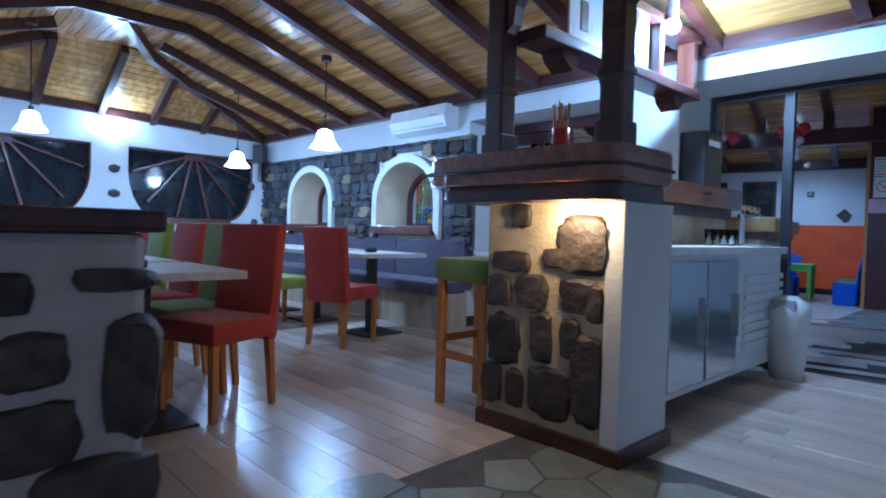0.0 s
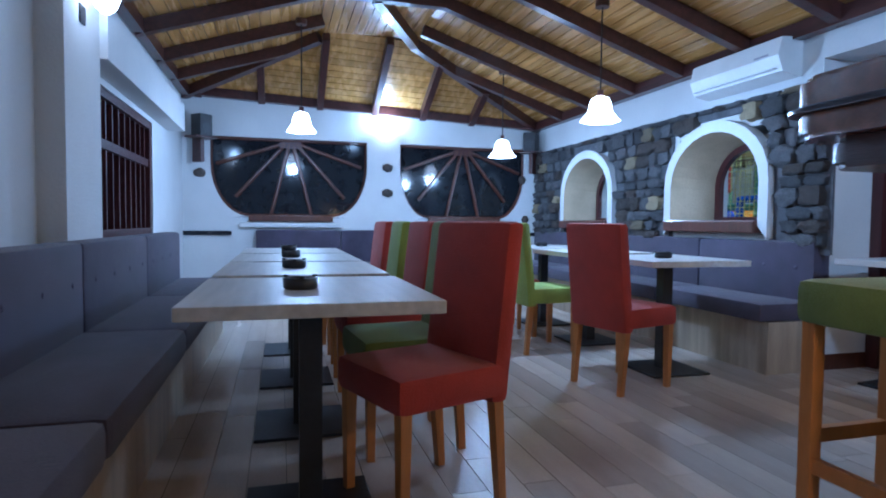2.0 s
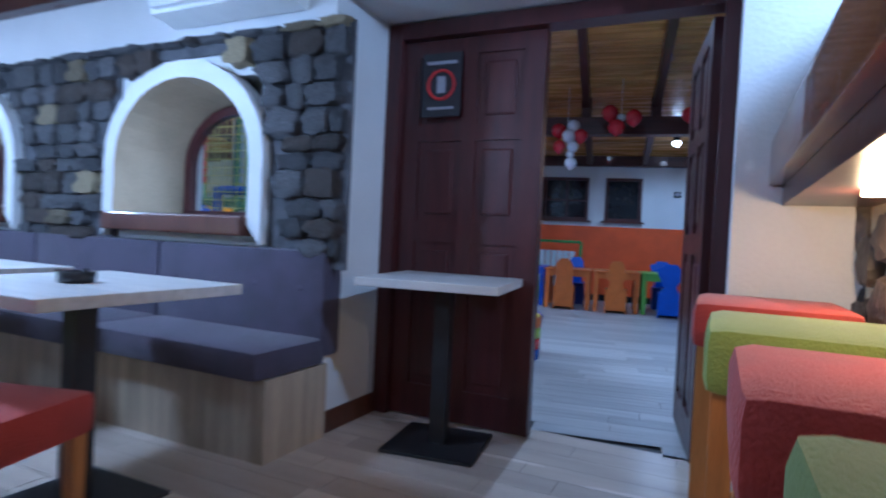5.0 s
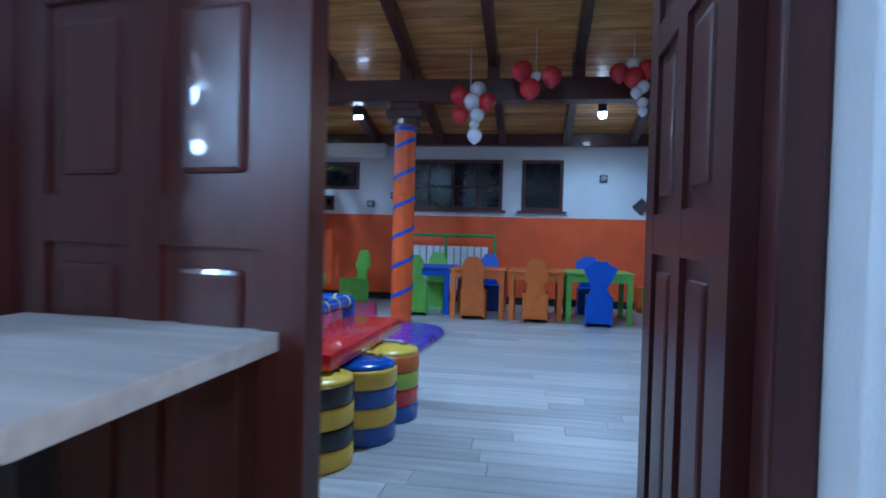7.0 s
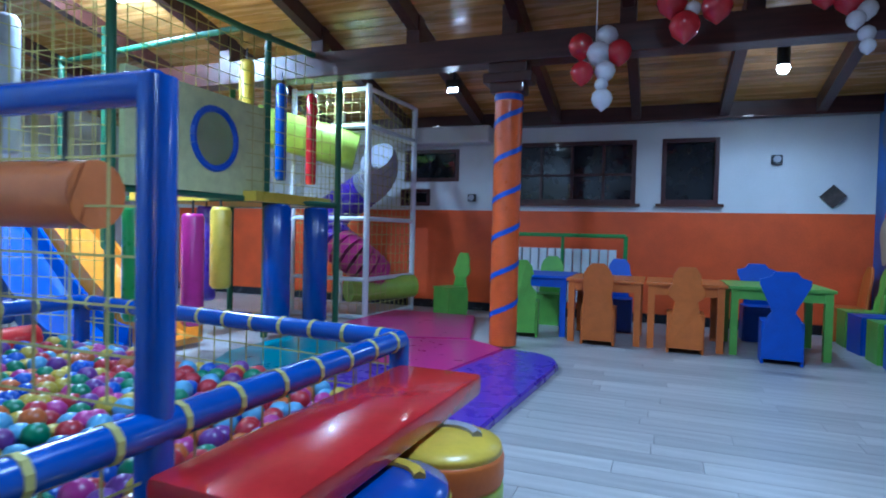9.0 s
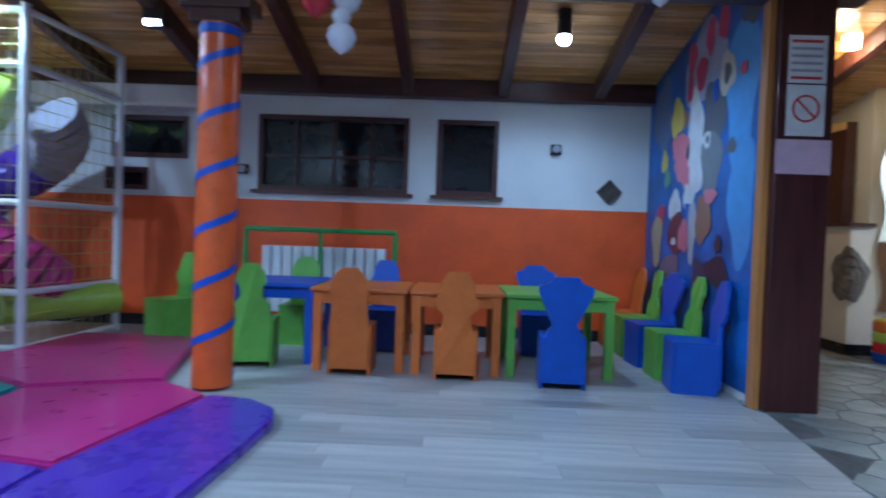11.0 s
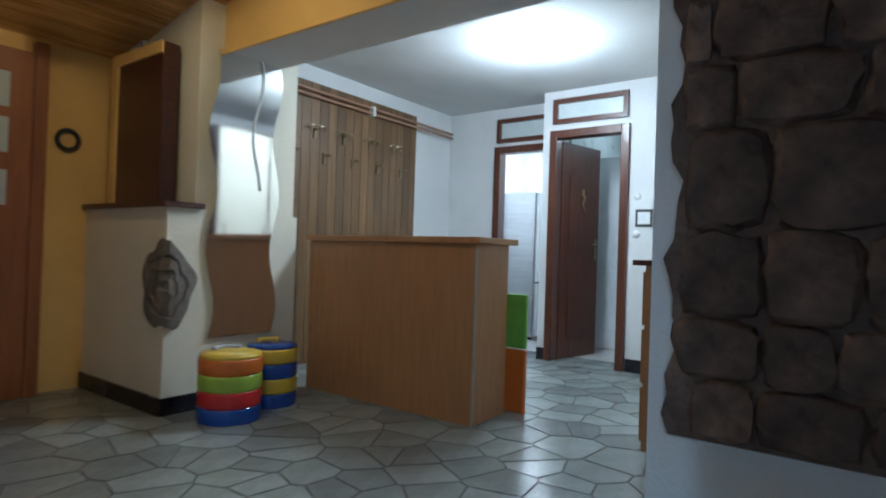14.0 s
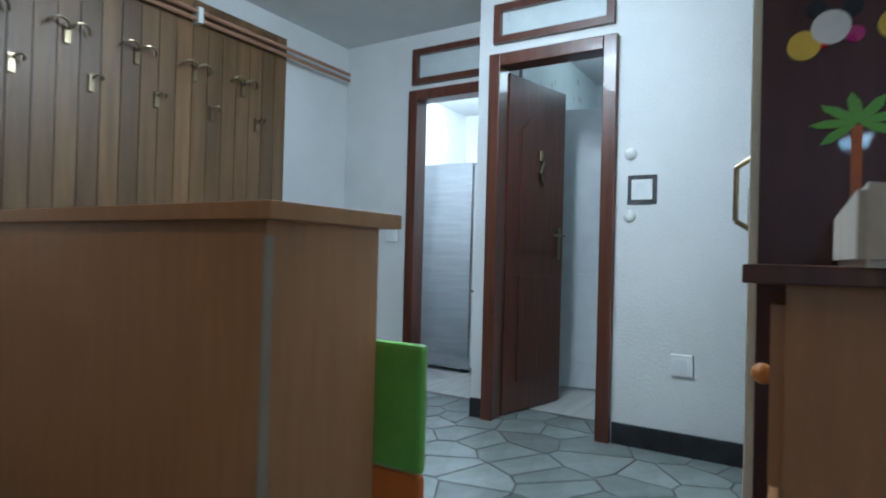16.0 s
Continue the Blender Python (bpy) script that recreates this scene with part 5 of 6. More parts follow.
SHAPES_ON_PRINT = ((9.95, 1.9, 0.2, 0.5, SKY_P), (9.9, 1.2, 0.16, 0.4, SKY_P), (11.3, 2.0, 0.2, 0.3, (0.12, 0.16, 0.30)), (10.5, 2.2, 0.35, 0.3, (0.30, 0.32, 0.42)), (10.62, 1.62, 0.17, 0.42, WHITE_P),
                   (10.33, 1.80, 0.17, 0.26, GREY_P), (10.34, 1.48, 0.16, 0.24, (0.16, 0.18, 0.21)), (10.42, 1.66, 0.06, 0.06, WHITE_P), (10.41, 1.66, 0.025, 0.03, DARK_P), (10.05, 1.56, 0.07, 0.05, GREY_P),
                   (10.98, 1.92, 0.13, 0.15, YELL_P), (10.80, 1.88, 0.05, 0.07, BROWN_P), (10.90, 1.68, 0.16, 0.11, PINK_P), (10.86, 1.52, 0.13, 0.11, PINK_P), (10.76, 1.42, 0.07, 0.09, PINK_P), (10.74, 1.62, 0.03, 0.06, DARK_P), (11.22, 1.60, 0.07, 0.09, YELL_P), (11.15, 1.46, 0.06, 0.08, (0.14, 0.32, 0.16)),
                   (10.72, 2.32, 0.08, 0.12, RED_P), (10.55, 2.16, 0.09, 0.12, RED_P), (10.42, 2.38, 0.07, 0.13, RED_P), (10.22, 2.42, 0.08, 0.13, RED_P), (10.74, 2.12, 0.05, 0.14, RED_P),
                   (10.14, 2.05, 0.11, 0.14, (0.50, 0.49, 0.42)), (10.14, 2.05, 0.05, 0.07, GREY_P), (10.30, 1.98, 0.05, 0.08, (0.03, 0.10, 0.45)), (9.92, 2.02, 0.05, 0.04, RED_P), (9.85, 2.38, 0.12, 0.12, GREY_P),
                   (10.95, 1.22, 0.13, 0.12, WHITE_P), (10.72, 1.28, 0.07, 0.09, WHITE_P), (10.68, 1.18, 0.08, 0.05, (0.04, 0.12, 0.50)), (10.60, 1.02, 0.07, 0.24, (0.40, 0.41, 0.46)), (11.25, 1.15, 0.09, 0.10, RED_P), (10.92, 1.00, 0.15, 0.17, (0.13, 0.04, 0.06)), (10.76, 0.98, 0.10, 0.12, PINK_P), (10.95, 0.94, 0.05, 0.03, WHITE_P),
                   (10.42, 1.10, 0.13, 0.17, BROWN_P), (10.32, 1.26, 0.10, 0.05, PINK_P), (11.32, 0.95, 0.12, 0.22, (0.36, 0.33, 0.22)), (11.0, 0.72, 0.2, 0.12, (0.20, 0.14, 0.20)), (10.20, 0.74, 0.20, 0.10, DARK_P), (10.17, 0.93, 0.05, 0.06, DARK_P), (10.45, 0.66, 0.12, 0.16, (0.07, 0.05, 0.10)))
for k, (y, z, a, b, c) in enumerate(SHAPES_ON_PRINT):
    bm = bmesh.new()
    vs = []
    for i in range(26):
        t = 2 * math.pi * i / 26
        r = 1 + 0.12 * math.sin(3 * t + k) + 0.07 * math.sin(5 * t + 2 * k)
        vs.append(bm.verts.new((-0.005 - 0.0002 * k, y + a * r * math.cos(t), z + b * r * math.sin(t))))
    bm.faces.new(vs)
    part("colour_shape", bm, paint("print_%.2f_%.2f_%.2f" % c, c, 0.45), mur)
post = thing("notice_post", "dark stained square wooden post with notices", "post", 0, 0, 0)
part("shaft", boxes((0.06, 9.55, 0, 0.36, 9.66, 3.0), bev=0.006), DOOR_WOOD, post)
part("edge_strip", boxes((0.02, 9.60, 0, 0.058, 9.67, 3.0)), BEECH, post)
for z0, z1, m, nm in ((1.83, 2.09, P_RED, "menu_sheet"), (1.54, 1.82, PAPER, "sign_sheet"), (1.33, 1.52, PINK_PAPER, "pink_sheet")):
    s = thing("notice_sheet", {"menu_sheet": "white and red printed notice on the post", "sign_sheet": "white no-smoking notice on the post", "pink_sheet": "sheet of pink paper on the post"}[nm], "notice", 0.21, 9.546, z0)
    wd = 0.15 if nm == "pink_sheet" else 0.105
    part("sheet", boxes((-wd, 0, 0, wd, 0.003, z1 - z0)), PAPER if nm != "pink_sheet" else PINK_PAPER, s)
    if nm == "menu_sheet":
        for k in range(6):
            part("text_bar", boxes((-0.09, -0.002, 0.02 + 0.04 * k, 0.08, 0, 0.035 + 0.04 * k)), P_RED if k in (0, 5) else V_GREY, s)
    if nm == "sign_sheet":
        bm = bmesh.new()
        for k in range(24):
            a, b = 2 * math.pi * k / 24, 2 * math.pi * (k + 1) / 24
            tube(bm, (0.07 * math.cos(a), -0.002, 0.15 + 0.07 * math.sin(a)), (0.07 * math.cos(b), -0.002, 0.15 + 0.07 * math.sin(b)), 0.006, seg=5)
        tube(bm, (-0.05, -0.002, 0.20), (0.05, -0.002, 0.10), 0.006, seg=5)
        part("ring", bm, P_RED, s)


def balloons(x, y, z, balls, label):
    s = thing("balloon_cluster", label, "balloons", x, y, z, group="balloon clusters")
    part("string", tubes(((0, 0, 0.05), (0, 0, zplay(y) - z + 0.01), 0.004), seg=5), PAPER, s)
    for dx, dz, r, m in balls:
        bm = bmesh.new()
        lathe(bm, [(0.004, -r * 1.15), (r * 0.3, -r * 0.95), (r * 0.75, -r * 0.6), (r, 0), (r * 0.85, r * 0.55), (r * 0.45, r * 0.9), (0.002, r)], 16, pose(dx, dz * 0.3, dz))
        part("balloon", bm, m, s, smooth=True)


WB, RB = paint("white_balloon", (0.72, 0.70, 0.74), 0.2, 0.3), paint("red_balloon", (0.55, 0.02, 0.03), 0.2, 0.3)
balloons(-2.35, 9.3, 2.22, [(-0.11, 0.09, 0.095, RB), (0.02, 0.02, 0.09, WB), (0.07, 0.15, 0.08, WB), (0.16, 0.02, 0.09, RB), (-0.09, -0.12, 0.085, RB), (0.07, -0.12, 0.075, WB), (0.05, -0.22, 0.05, WB), (0.06, -0.33, 0.075, WB)], "hanging cluster of red and white balloons")
balloons(-1.72, 9.1, 2.40, [(-0.13, 0.08, 0.10, RB), (0.14, 0.02, 0.10, RB), (-0.05, -0.10, 0.10, RB), (0.0, 0.02, 0.05, WB)], "hanging cluster of mostly red balloons")
balloons(-0.83, 9.2, 2.45, [(-0.13, 0.02, 0.09, RB), (0.12, 0.05, 0.09, RB), (0.0, -0.03, 0.10, RB), (0.0, 0.10, 0.07, WB), (0.08, -0.12, 0.06, WB), (0.02, -0.18, 0.055, WB), (0.07, -0.28, 0.05, WB), (0.07, -0.36, 0.045, WB)], "hanging cluster of red and white balloons")


def ceiling_spot(x, y, z, watts, lit=True):
    s = thing("spot_lamp", "lit white ceiling spot lamp" if lit else "small dark ceiling spot lamp", "lamp", x, y, z, group="spot lamps")
    part("housing", tubes(((0, 0, 0.02), (0, 0, zplay(y) - z), 0.05)), BLACK, s)
    bm = bmesh.new()
    bmesh.ops.create_uvsphere(bm, u_segments=14, v_segments=8, radius=0.05)
    part("bulb", bm, LAMP_WHITE, s, smooth=True)
    if watts:
        lamp(x, y, z - 0.07, watts, radius=0.05, kind="SPOT", target=(x, y, 0), spot=165)


ceiling_spot(-0.96, 10.5, 2.36, 45)
ceiling_spot(-1.9, 6.6, 3.0, 190)
ceiling_spot(-5.6, 7.9, 2.75, 230)
for x, y, w, d in ((-6.47, 8.37, 0.5, 0.12), (-6.36, 8.80, 0.14, 0.12), (-6.22, 9.02, 0.14, 0.12)):
    tl = thing("strip_light", "lit white ceiling light over the play frame", "lamp", x, y, 2.93, group="strip lights")
    part("housing", boxes((-w, -d, 0.03, w, d, 0.10)), WHITE_PLASTIC, tl)
    part("diffuser", boxes((-w + 0.01, -d + 0.01, 0.0, w - 0.01, d - 0.01, 0.029)), LAMP_WHITE, tl)
    part("hanger", boxes((-0.01, -0.01, 0.10, 0.01, 0.01, zplay(y) - 2.93)), BLACK, tl)
lamp(-6.3, 8.5, 2.86, 120, radius=0.2)
ceiling_spot(-5.0, 10.1, 2.50, 60)
ceiling_spot(-4.0, 5.7, 2.9, 70)
fl = thing("flood_lamp", "small black flood lamp on the main beam", "lamp", -3.75, 10.2, 2.25)
part("body", boxes((-0.07, -0.05, 0, 0.07, 0.05, 0.12), bev=0.01), BLACK, fl)
part("lens", boxes((-0.05, -0.053, 0.0, 0.05, -0.05, 0.04)), LAMP_WHITE, fl)
part("arm", boxes((-0.01, -0.01, 0.12, 0.01, 0.01, zplay(10.2) - 2.25)), BLACK, fl)

# stone half wall with wooden shelf, on the right of the doorway
sw = thing("shelf_wall", "stone-clad half wall with a thick pine shelf on top", "wall", 0, 0, 0, kind="structure")
part("core", boxes((-0.95, 5.35, 0, -0.62, 7.0, 0.93), bev=0.03), MORTAR, sw)
part("plinth", boxes((-0.985, 5.3, 0, -0.60, 7.03, 0.22), bev=0.03), MORTAR, sw)
part("shelf", boxes((-1.02, 5.3, 0.99, -0.5, 7.06, 1.12), bev=0.015), paint("oiled_pine", (0.42, 0.22, 0.07), 0.35), sw)
part("under_board", boxes((-0.99, 5.33, 0.93, -0.55, 7.03, 0.989)), BEAM, sw)
rng = random.Random(21)
for i in range(16):
    ob = new("stone", mesh(cobble(0.03, rng.uniform(0.07, 0.11), rng.uniform(0.06, 0.10), i + 200), STONE_TAN if i % 3 else STONE, True))
    ob.parent = sw
    ob.location = (-0.952, 5.5 + 0.22 * (i % 8) * 0.95, 0.42 + 0.26 * (i // 8))
for k in range(3):
    g = thing("wine_glass", "clear stemmed glass on the pine shelf", "glass", -0.86, 6.0 + 0.35 * k, 1.12, group="wine glasses")
    bm = bmesh.new()
    lathe(bm, [(0.03, 0), (0.004, 0.006), (0.004, 0.07), (0.03, 0.10), (0.034, 0.15), (0.031, 0.15), (0.002, 0.075)], 14)
    part("bowl", bm, PANE, g, smooth=True)

# ---- lobby ----
structure("wall_lobby_panel_side", boxes((1.9, 12.07, 0, 5.6, 12.25, 2.6)), PLASTER, "white wall behind the desk")
bm = bmesh.new()
wall_with_holes(bm, 8.0, 10.80, 0, 2.6, [(10.02, 10.70, 0, 2.03), (10.04, 10.68, 2.12, 2.33)], lambda b, a, c, d, e: box(b, 4.90, a, c, 5.04, d, e))
structure("wall_lobby_end", bm, PLASTER, "white end wall with a doorway")
bm = bmesh.new()
wall_with_holes(bm, 10.80, 12.07, 0, 2.6, [(10.85, 11.47, 0, 2.0), (10.87, 11.45, 2.08, 2.30)], lambda b, a, c, d, e: box(b, 5.21, a, c, 5.33, d, e))
structure("wall_lobby_recess", bm, PLASTER, "white wall with the kitchen doorway")
structure("wall_lobby_return", boxes((5.04, 10.74, 0, 5.33, 10.80, 2.6)), PLASTER, "short return of the end wall")
structure("ceiling_lobby", boxes((2.1, 8.0, 2.42, 7.6, 12.3, 2.5)), PLASTER, "white flat ceiling of the lobby")
structure("bulkhead", boxes((2.1, 8.0, 2.06, 2.45, 11.42, 2.42)), PLASTER, "white lowered soffit between hall and lobby")
structure("bulkhead_face", boxes((2.08, 8.0, 2.06, 2.098, 12.4, 3.3)), YELLOW_WALL, "yellow painted wall above the opening")
structure("wall_yellow", boxes((0.16, 12.4, 0, 2.0, 12.6, 3.2)), YELLOW_WALL, "yellow painted end wall of the hall")
structure("pier_mirror", boxes((1.75, 11.42, 0, 2.62, 12.5, 1.13)), CREAM, "cream plastered pier")
structure("pier_mirror_top", boxes((1.93, 11.46, 1.13, 2.62, 12.5, 2.42)), CREAM, "cream plastered pier, upper part")
hl = thing("hall_lamp", "small warm ceiling lamp in the hall", "lamp", 1.2, 10.7, zplay(10.7) - 0.10)
part("shade", tubes(((0, 0, 0), (0, 0, 0.10), 0.06)), glow("warm_shade", (1.0, 0.75, 0.4), 6), hl)
lamp(1.2, 10.7, zplay(10.7) - 0.16, 16, (1.0, 0.72, 0.38), 0.05)
structure("pier_ledge", boxes((1.72, 11.39, 1.13, 1.95, 12.4, 1.16)), BEAM, "dark wooden ledge on the pier")
structure("baseboard_pier", boxes((1.735, 11.405, 0, 2.0, 12.4, 0.10)), BLACK_TILE, "black tiled skirting of the pier")
nb = thing("brown_panel", "dark brown framed panel in the pier's recess", "panel", 1.80, 11.62, 1.16)
part("board", boxes((0.0, 0, 0, 0.10, 0.6, 0.92), bev=0.01), BEAM, nb)
part("frame", boxes((-0.012, 0.52, 0, 0.0, 0.6, 0.92), (-0.012, 0, 0.85, 0.0, 0.52, 0.92)), YELLOW_WALL, nb)
rose = thing("stone_rosette", "grey stone rose relief bent round the cream pier corner", "ornament", 1.75, 11.42, 0.70)


def corner_point(s, z, d):
    """A point d proud of the pier, s metres round its corner."""
    return (-d, -s, z) if s < 0 else (s, -d, z)


bm = bmesh.new()
for ring, (scale, lift) in enumerate(((1.0, 0.0), (0.97, 0.022), (0.70, 0.030), (0.66, 0.020), (0.42, 0.032), (0.38, 0.022), (0.16, 0.034), (0.02, 0.030))):
    row = []
    for k in range(40):
        a = 2 * math.pi * k / 40
        r = scale * (1 + 0.09 * math.sin(5 * a + ring * 0.7) + 0.04 * math.sin(9 * a))
        row.append(bm.verts.new(corner_point(0.18 * r * math.cos(a) - 0.02, 0.235 * r * math.sin(a), 0.002 + lift)))
    if ring:
        for k in range(40):
            bm.faces.new((prev[k], prev[(k + 1) % 40], row[(k + 1) % 40], row[k]))
    prev = row
bm.faces.new(prev)
bmesh.ops.recalc_face_normals(bm, faces=bm.faces[:])
part("petals", bm, STONE_ROSE, rose, smooth=True)
HALL_WOOD = mat("orange_brown_wood", (0.30, 0.105, 0.03), 0.4, spread=0.2, scale=4, stretch=(6, 6, 0.5), bump=0.1)
dr = thing("hall_door", "orange-brown wooden door with small panes in the yellow wall", "door", 0.62, 12.39, 0, kind="structure")
part("slab", boxes((0, -0.04, 0, 0.8, 0, 2.02)), HALL_WOOD, dr)
part("casing", boxes((0.8, -0.06, 0, 0.87, 0.005, 2.09), bev=0.006), HALL_WOOD, dr)
part("panel", boxes((0.12, -0.055, 0.2, 0.68, -0.04, 0.55), bev=0.008), HALL_WOOD, dr)
part("panel", boxes((0.12, -0.055, 0.62, 0.68, -0.04, 0.97), bev=0.008), HALL_WOOD, dr)
for z in (1.12, 1.42, 1.68):
    part("pane", boxes((0.42, -0.046, z, 0.68, -0.04, z + 0.20)), FROSTED, dr)
    part("pane", boxes((0.12, -0.046, z, 0.38, -0.04, z + 0.20)), FROSTED, dr)
ring = thing("wall_ring", "dark iron ring ornament on the yellow wall", "ornament", 1.62, 12.39, 1.55)
bm = bmesh.new()
for k in range(16):
    a, b = 2 * math.pi * k / 16, 2 * math.pi * (k + 1) / 16
    tube(bm, (0.06 * math.cos(a), -0.01, 0.06 * math.sin(a)), (0.06 * math.cos(b), -0.01, 0.06 * math.sin(b)), 0.014, seg=6)
part("ring", bm, BLACK, ring)
# wavy mirror
mi = thing("wavy_mirror", "tall frameless mirror with wavy edges", "mirror", 2.21, 11.41, 0.40)
for off, m, yy_, nm in ((0, MIRROR, -0.012, "glass"),):
    bm = bmesh.new()
    L, R = [], []
    for k in range(41):
        z = 1.66 * k / 40
        wv = 0.030 * math.sin(z * 9.2)
        L.append((-0.215 + wv, z))
        R.append((0.215 + wv, z))
    prism(bm, L + list(reversed(R)), yy_, 0.0)
    part("glass", bm, m, mi)
bm = bmesh.new()
for k in range(40):
    z0, z1 = 1.66 * k / 40, 1.66 * (k + 1) / 40
    if z0 > 0.85:
        tube(bm, (0.07 + 0.03 * math.sin(z0 * 9.2), -0.014, z0), (0.07 + 0.03 * math.sin(z1 * 9.2), -0.014, z1), 0.008, seg=6)
part("etched_line", bm, FROSTED, mi)
# coat panel
cp = thing("coat_panel", "tall walnut board panel with brass coat hooks", "coat rack", 2.95, 12.05, 0)
for k in range(17):
    part("board", boxes((0.0 + 0.096 * k, -0.016, 0.0, 0.092 + 0.096 * k, 0.004, 2.28)), PANEL_WOOD, cp)
part("side_board", boxes((-0.06, -0.12, 0, -0.003, 0.02, 2.36)), MAHOGANY, cp)
for i in range(5):
    for z, big in ((1.86, True), (1.67, False)):
        x = 0.0 + 0.322 * i + (0.11 if not big else 0)
        if x > 1.6:
            continue
        h = part("hook", boxes((x - 0.012, -0.03, z - 0.03, x + 0.012, -0.016, z + 0.05)), CHROME, cp, "brass double hook" if big else "small brass hook")
        bm = bmesh.new()
        for s in ((-1, 1) if big else (1,)):
            r = 0.045 if big else 0.02
            for k in range(6):
                a, b = math.pi * k / 6, math.pi * (k + 1) / 6
                tube(bm, (x + s * (r - r * math.cos(a)), -0.04 - 0.03 * math.sin(a), z + 0.03 + r * 0.8 * math.sin(a)), (x + s * (r - r * math.cos(b)), -0.04 - 0.03 * math.sin(b), z + 0.03 + r * 0.8 * math.sin(b)), 0.006, seg=6)
        part("arm", bm, CHROME, h)
pipes = thing("heating_pipes", "pair of brown heating pipes across the panel", "pipe", 2.9, 12.0, 2.16)
for dz in (0, 0.045):
    part("pipe", tubes(((0, 0, dz), (2.25, 0, dz), 0.012), seg=10), paint("brown_pipe", (0.32, 0.17, 0.10), 0.4), pipes, smooth=True)
part("clip", boxes((1.0, -0.02, -0.02, 1.03, 0.03, 0.065)), WHITE_PLASTIC, pipes)
# reception desk
desk = thing("reception_desk", "brown beech laminate reception desk", "desk", 0, 0, 0)
part("front_panel", boxes((2.73, 10.08, 0, 2.77, 11.40, 0.985)), BEECH_DESK, desk)
part("end_panel", boxes((2.77, 10.08, 0, 3.08, 10.12, 0.985)), BEECH_DESK, desk)
part("edge_strip", boxes((2.722, 10.072, 0, 2.742, 10.08, 0.955)), paint("grey_edge", (0.3, 0.25, 0.2), 0.4), desk)
part("top", boxes((2.70, 10.04, 0.985, 3.12, 11.42, 1.02), bev=0.003), BEECH_DESK, desk)
for kx, (m, z0, z1, lab) in enumerate(((P_GREEN, 0.38, 0.70, "green"), (P_ORANGE, 0.0, 0.376, "orange"))):
    b = thing("toy_box", lab + " rounded wooden toy board beside the desk", "board", 3.15, 10.16, z0)
    part("board", boxes((0, -0.17, 0, 0.03, 0.12, z1 - z0), bev=0.012), m, b)
round_pad("pouf", 1.98, 11.14, 0.34, 0.165, [V_BLUE, V_RED, V_LIME, P_ORANGE], (P_YELLOW, V_GREY), "multicoloured striped round pouf by the mirror")
round_pad("pouf", 2.32, 11.24, 0.34, 0.15, [V_BLUE, P_YELLOW, V_BLUE, P_YELLOW], (V_BLUE, P_YELLOW), "blue and yellow striped round pouf by the desk")


def framed_door(x, y0, y1, top, label):
    f = thing("door_frame_lobby", label, "door frame", x, 0, 0, kind="structure")
    part("jamb", boxes((-0.025, y0 - 0.02, 0, 0.10, y0 + 0.05, top + 0.03), bev=0.005), MAHOGANY, f)
    part("jamb", boxes((-0.025, y1 - 0.05, 0, 0.10, y1 + 0.02, top + 0.03), bev=0.005), MAHOGANY, f)
    part("head", boxes((-0.025, y0 + 0.05, top - 0.04, 0.10, y1 - 0.05, top + 0.03), bev=0.005), MAHOGANY, f)


def transom(x, y0, y1, z0, z1):
    w = thing("transom_window", "narrow frosted transom window in brown frame", "window", x, 0, 0, kind="structure")
    part("window_frame", boxes((-0.02, y0, z0, 0.06, y0 + 0.04, z1), (-0.02, y1 - 0.04, z0, 0.06, y1, z1), (-0.02, y0 + 0.04, z0, 0.06, y1 - 0.04, z0 + 0.04), (-0.02, y0 + 0.04, z1 - 0.04, 0.06, y1 - 0.04, z1)), MAHOGANY, w)
    part("pane", boxes((0.015, y0 + 0.03, z0 + 0.03, 0.02, y1 - 0.03, z1 - 0.03)), FROSTED, w)


framed_door(4.89, 10.02, 10.70, 2.03, "brown wooden frame of the washroom door")
transom(4.89, 10.02, 10.70, 2.12, 2.34)
framed_door(5.20, 10.85, 11.47, 2.0, "brown wooden frame of the kitchen door")
transom(5.20, 10.85, 11.47, 2.07, 2.31)


def lobby_leaf(x, y, rz, w, m, label):
    d = thing("door_leaf", label, "door", x, y, 0.01, rz, kind="structure")
    part("slab", boxes((0, -0.02, 0, w, 0.02, 1.97)), m, d)
    for s in (-1, 1):
        y0, y1 = sorted((s * 0.02, s * 0.03))
        part("lower_panel", boxes((0.12, y0, 0.18, w - 0.12, y1, 0.80), bev=0.004), m, d)
        pts = [(0.12, 0.95), (w - 0.12, 0.95), (w - 0.12, 1.66)] + [(w - 0.12 - (w - 0.24) * k / 8, 1.66 + 0.10 * math.sin(math.pi * k / 8)) for k in range(1, 8)] + [(0.12, 1.66)]
        bm = bmesh.new()
        prism(bm, pts, y0, y1)
        part("arched_panel", bm, m, d)
        h = part("handle_plate", boxes((w - 0.075, *sorted((s * 0.03, s * 0.036))[:1], 0.90, w - 0.045, sorted((s * 0.03, s * 0.036))[1], 1.10)), CHROME, d, "brass handle plate")
        part("lever", tubes(((w - 0.06, s * 0.03, 1.05), (w - 0.06, s * 0.07, 1.05), 0.009), ((w - 0.06, s * 0.065, 1.05), (w - 0.17, s * 0.065, 1.05), 0.008)), CHROME, h)
    return d


wd = lobby_leaf(4.99, 10.66, -13, 0.58, MAHOGANY, "half-open brown panelled washroom door")
bm = tubes(((0.30, -0.035, 1.50), (0.30, -0.035, 1.56), 0.014), ((0.30, -0.035, 1.42), (0.33, -0.035, 1.50), 0.010), ((0.33, -0.035, 1.36), (0.30, -0.035, 1.42), 0.009))
part("door_symbol", bm, CHROME, wd)
lobby_leaf(5.95, 10.66, -80, 0.62, WHITE, "open white panelled inner washroom door")
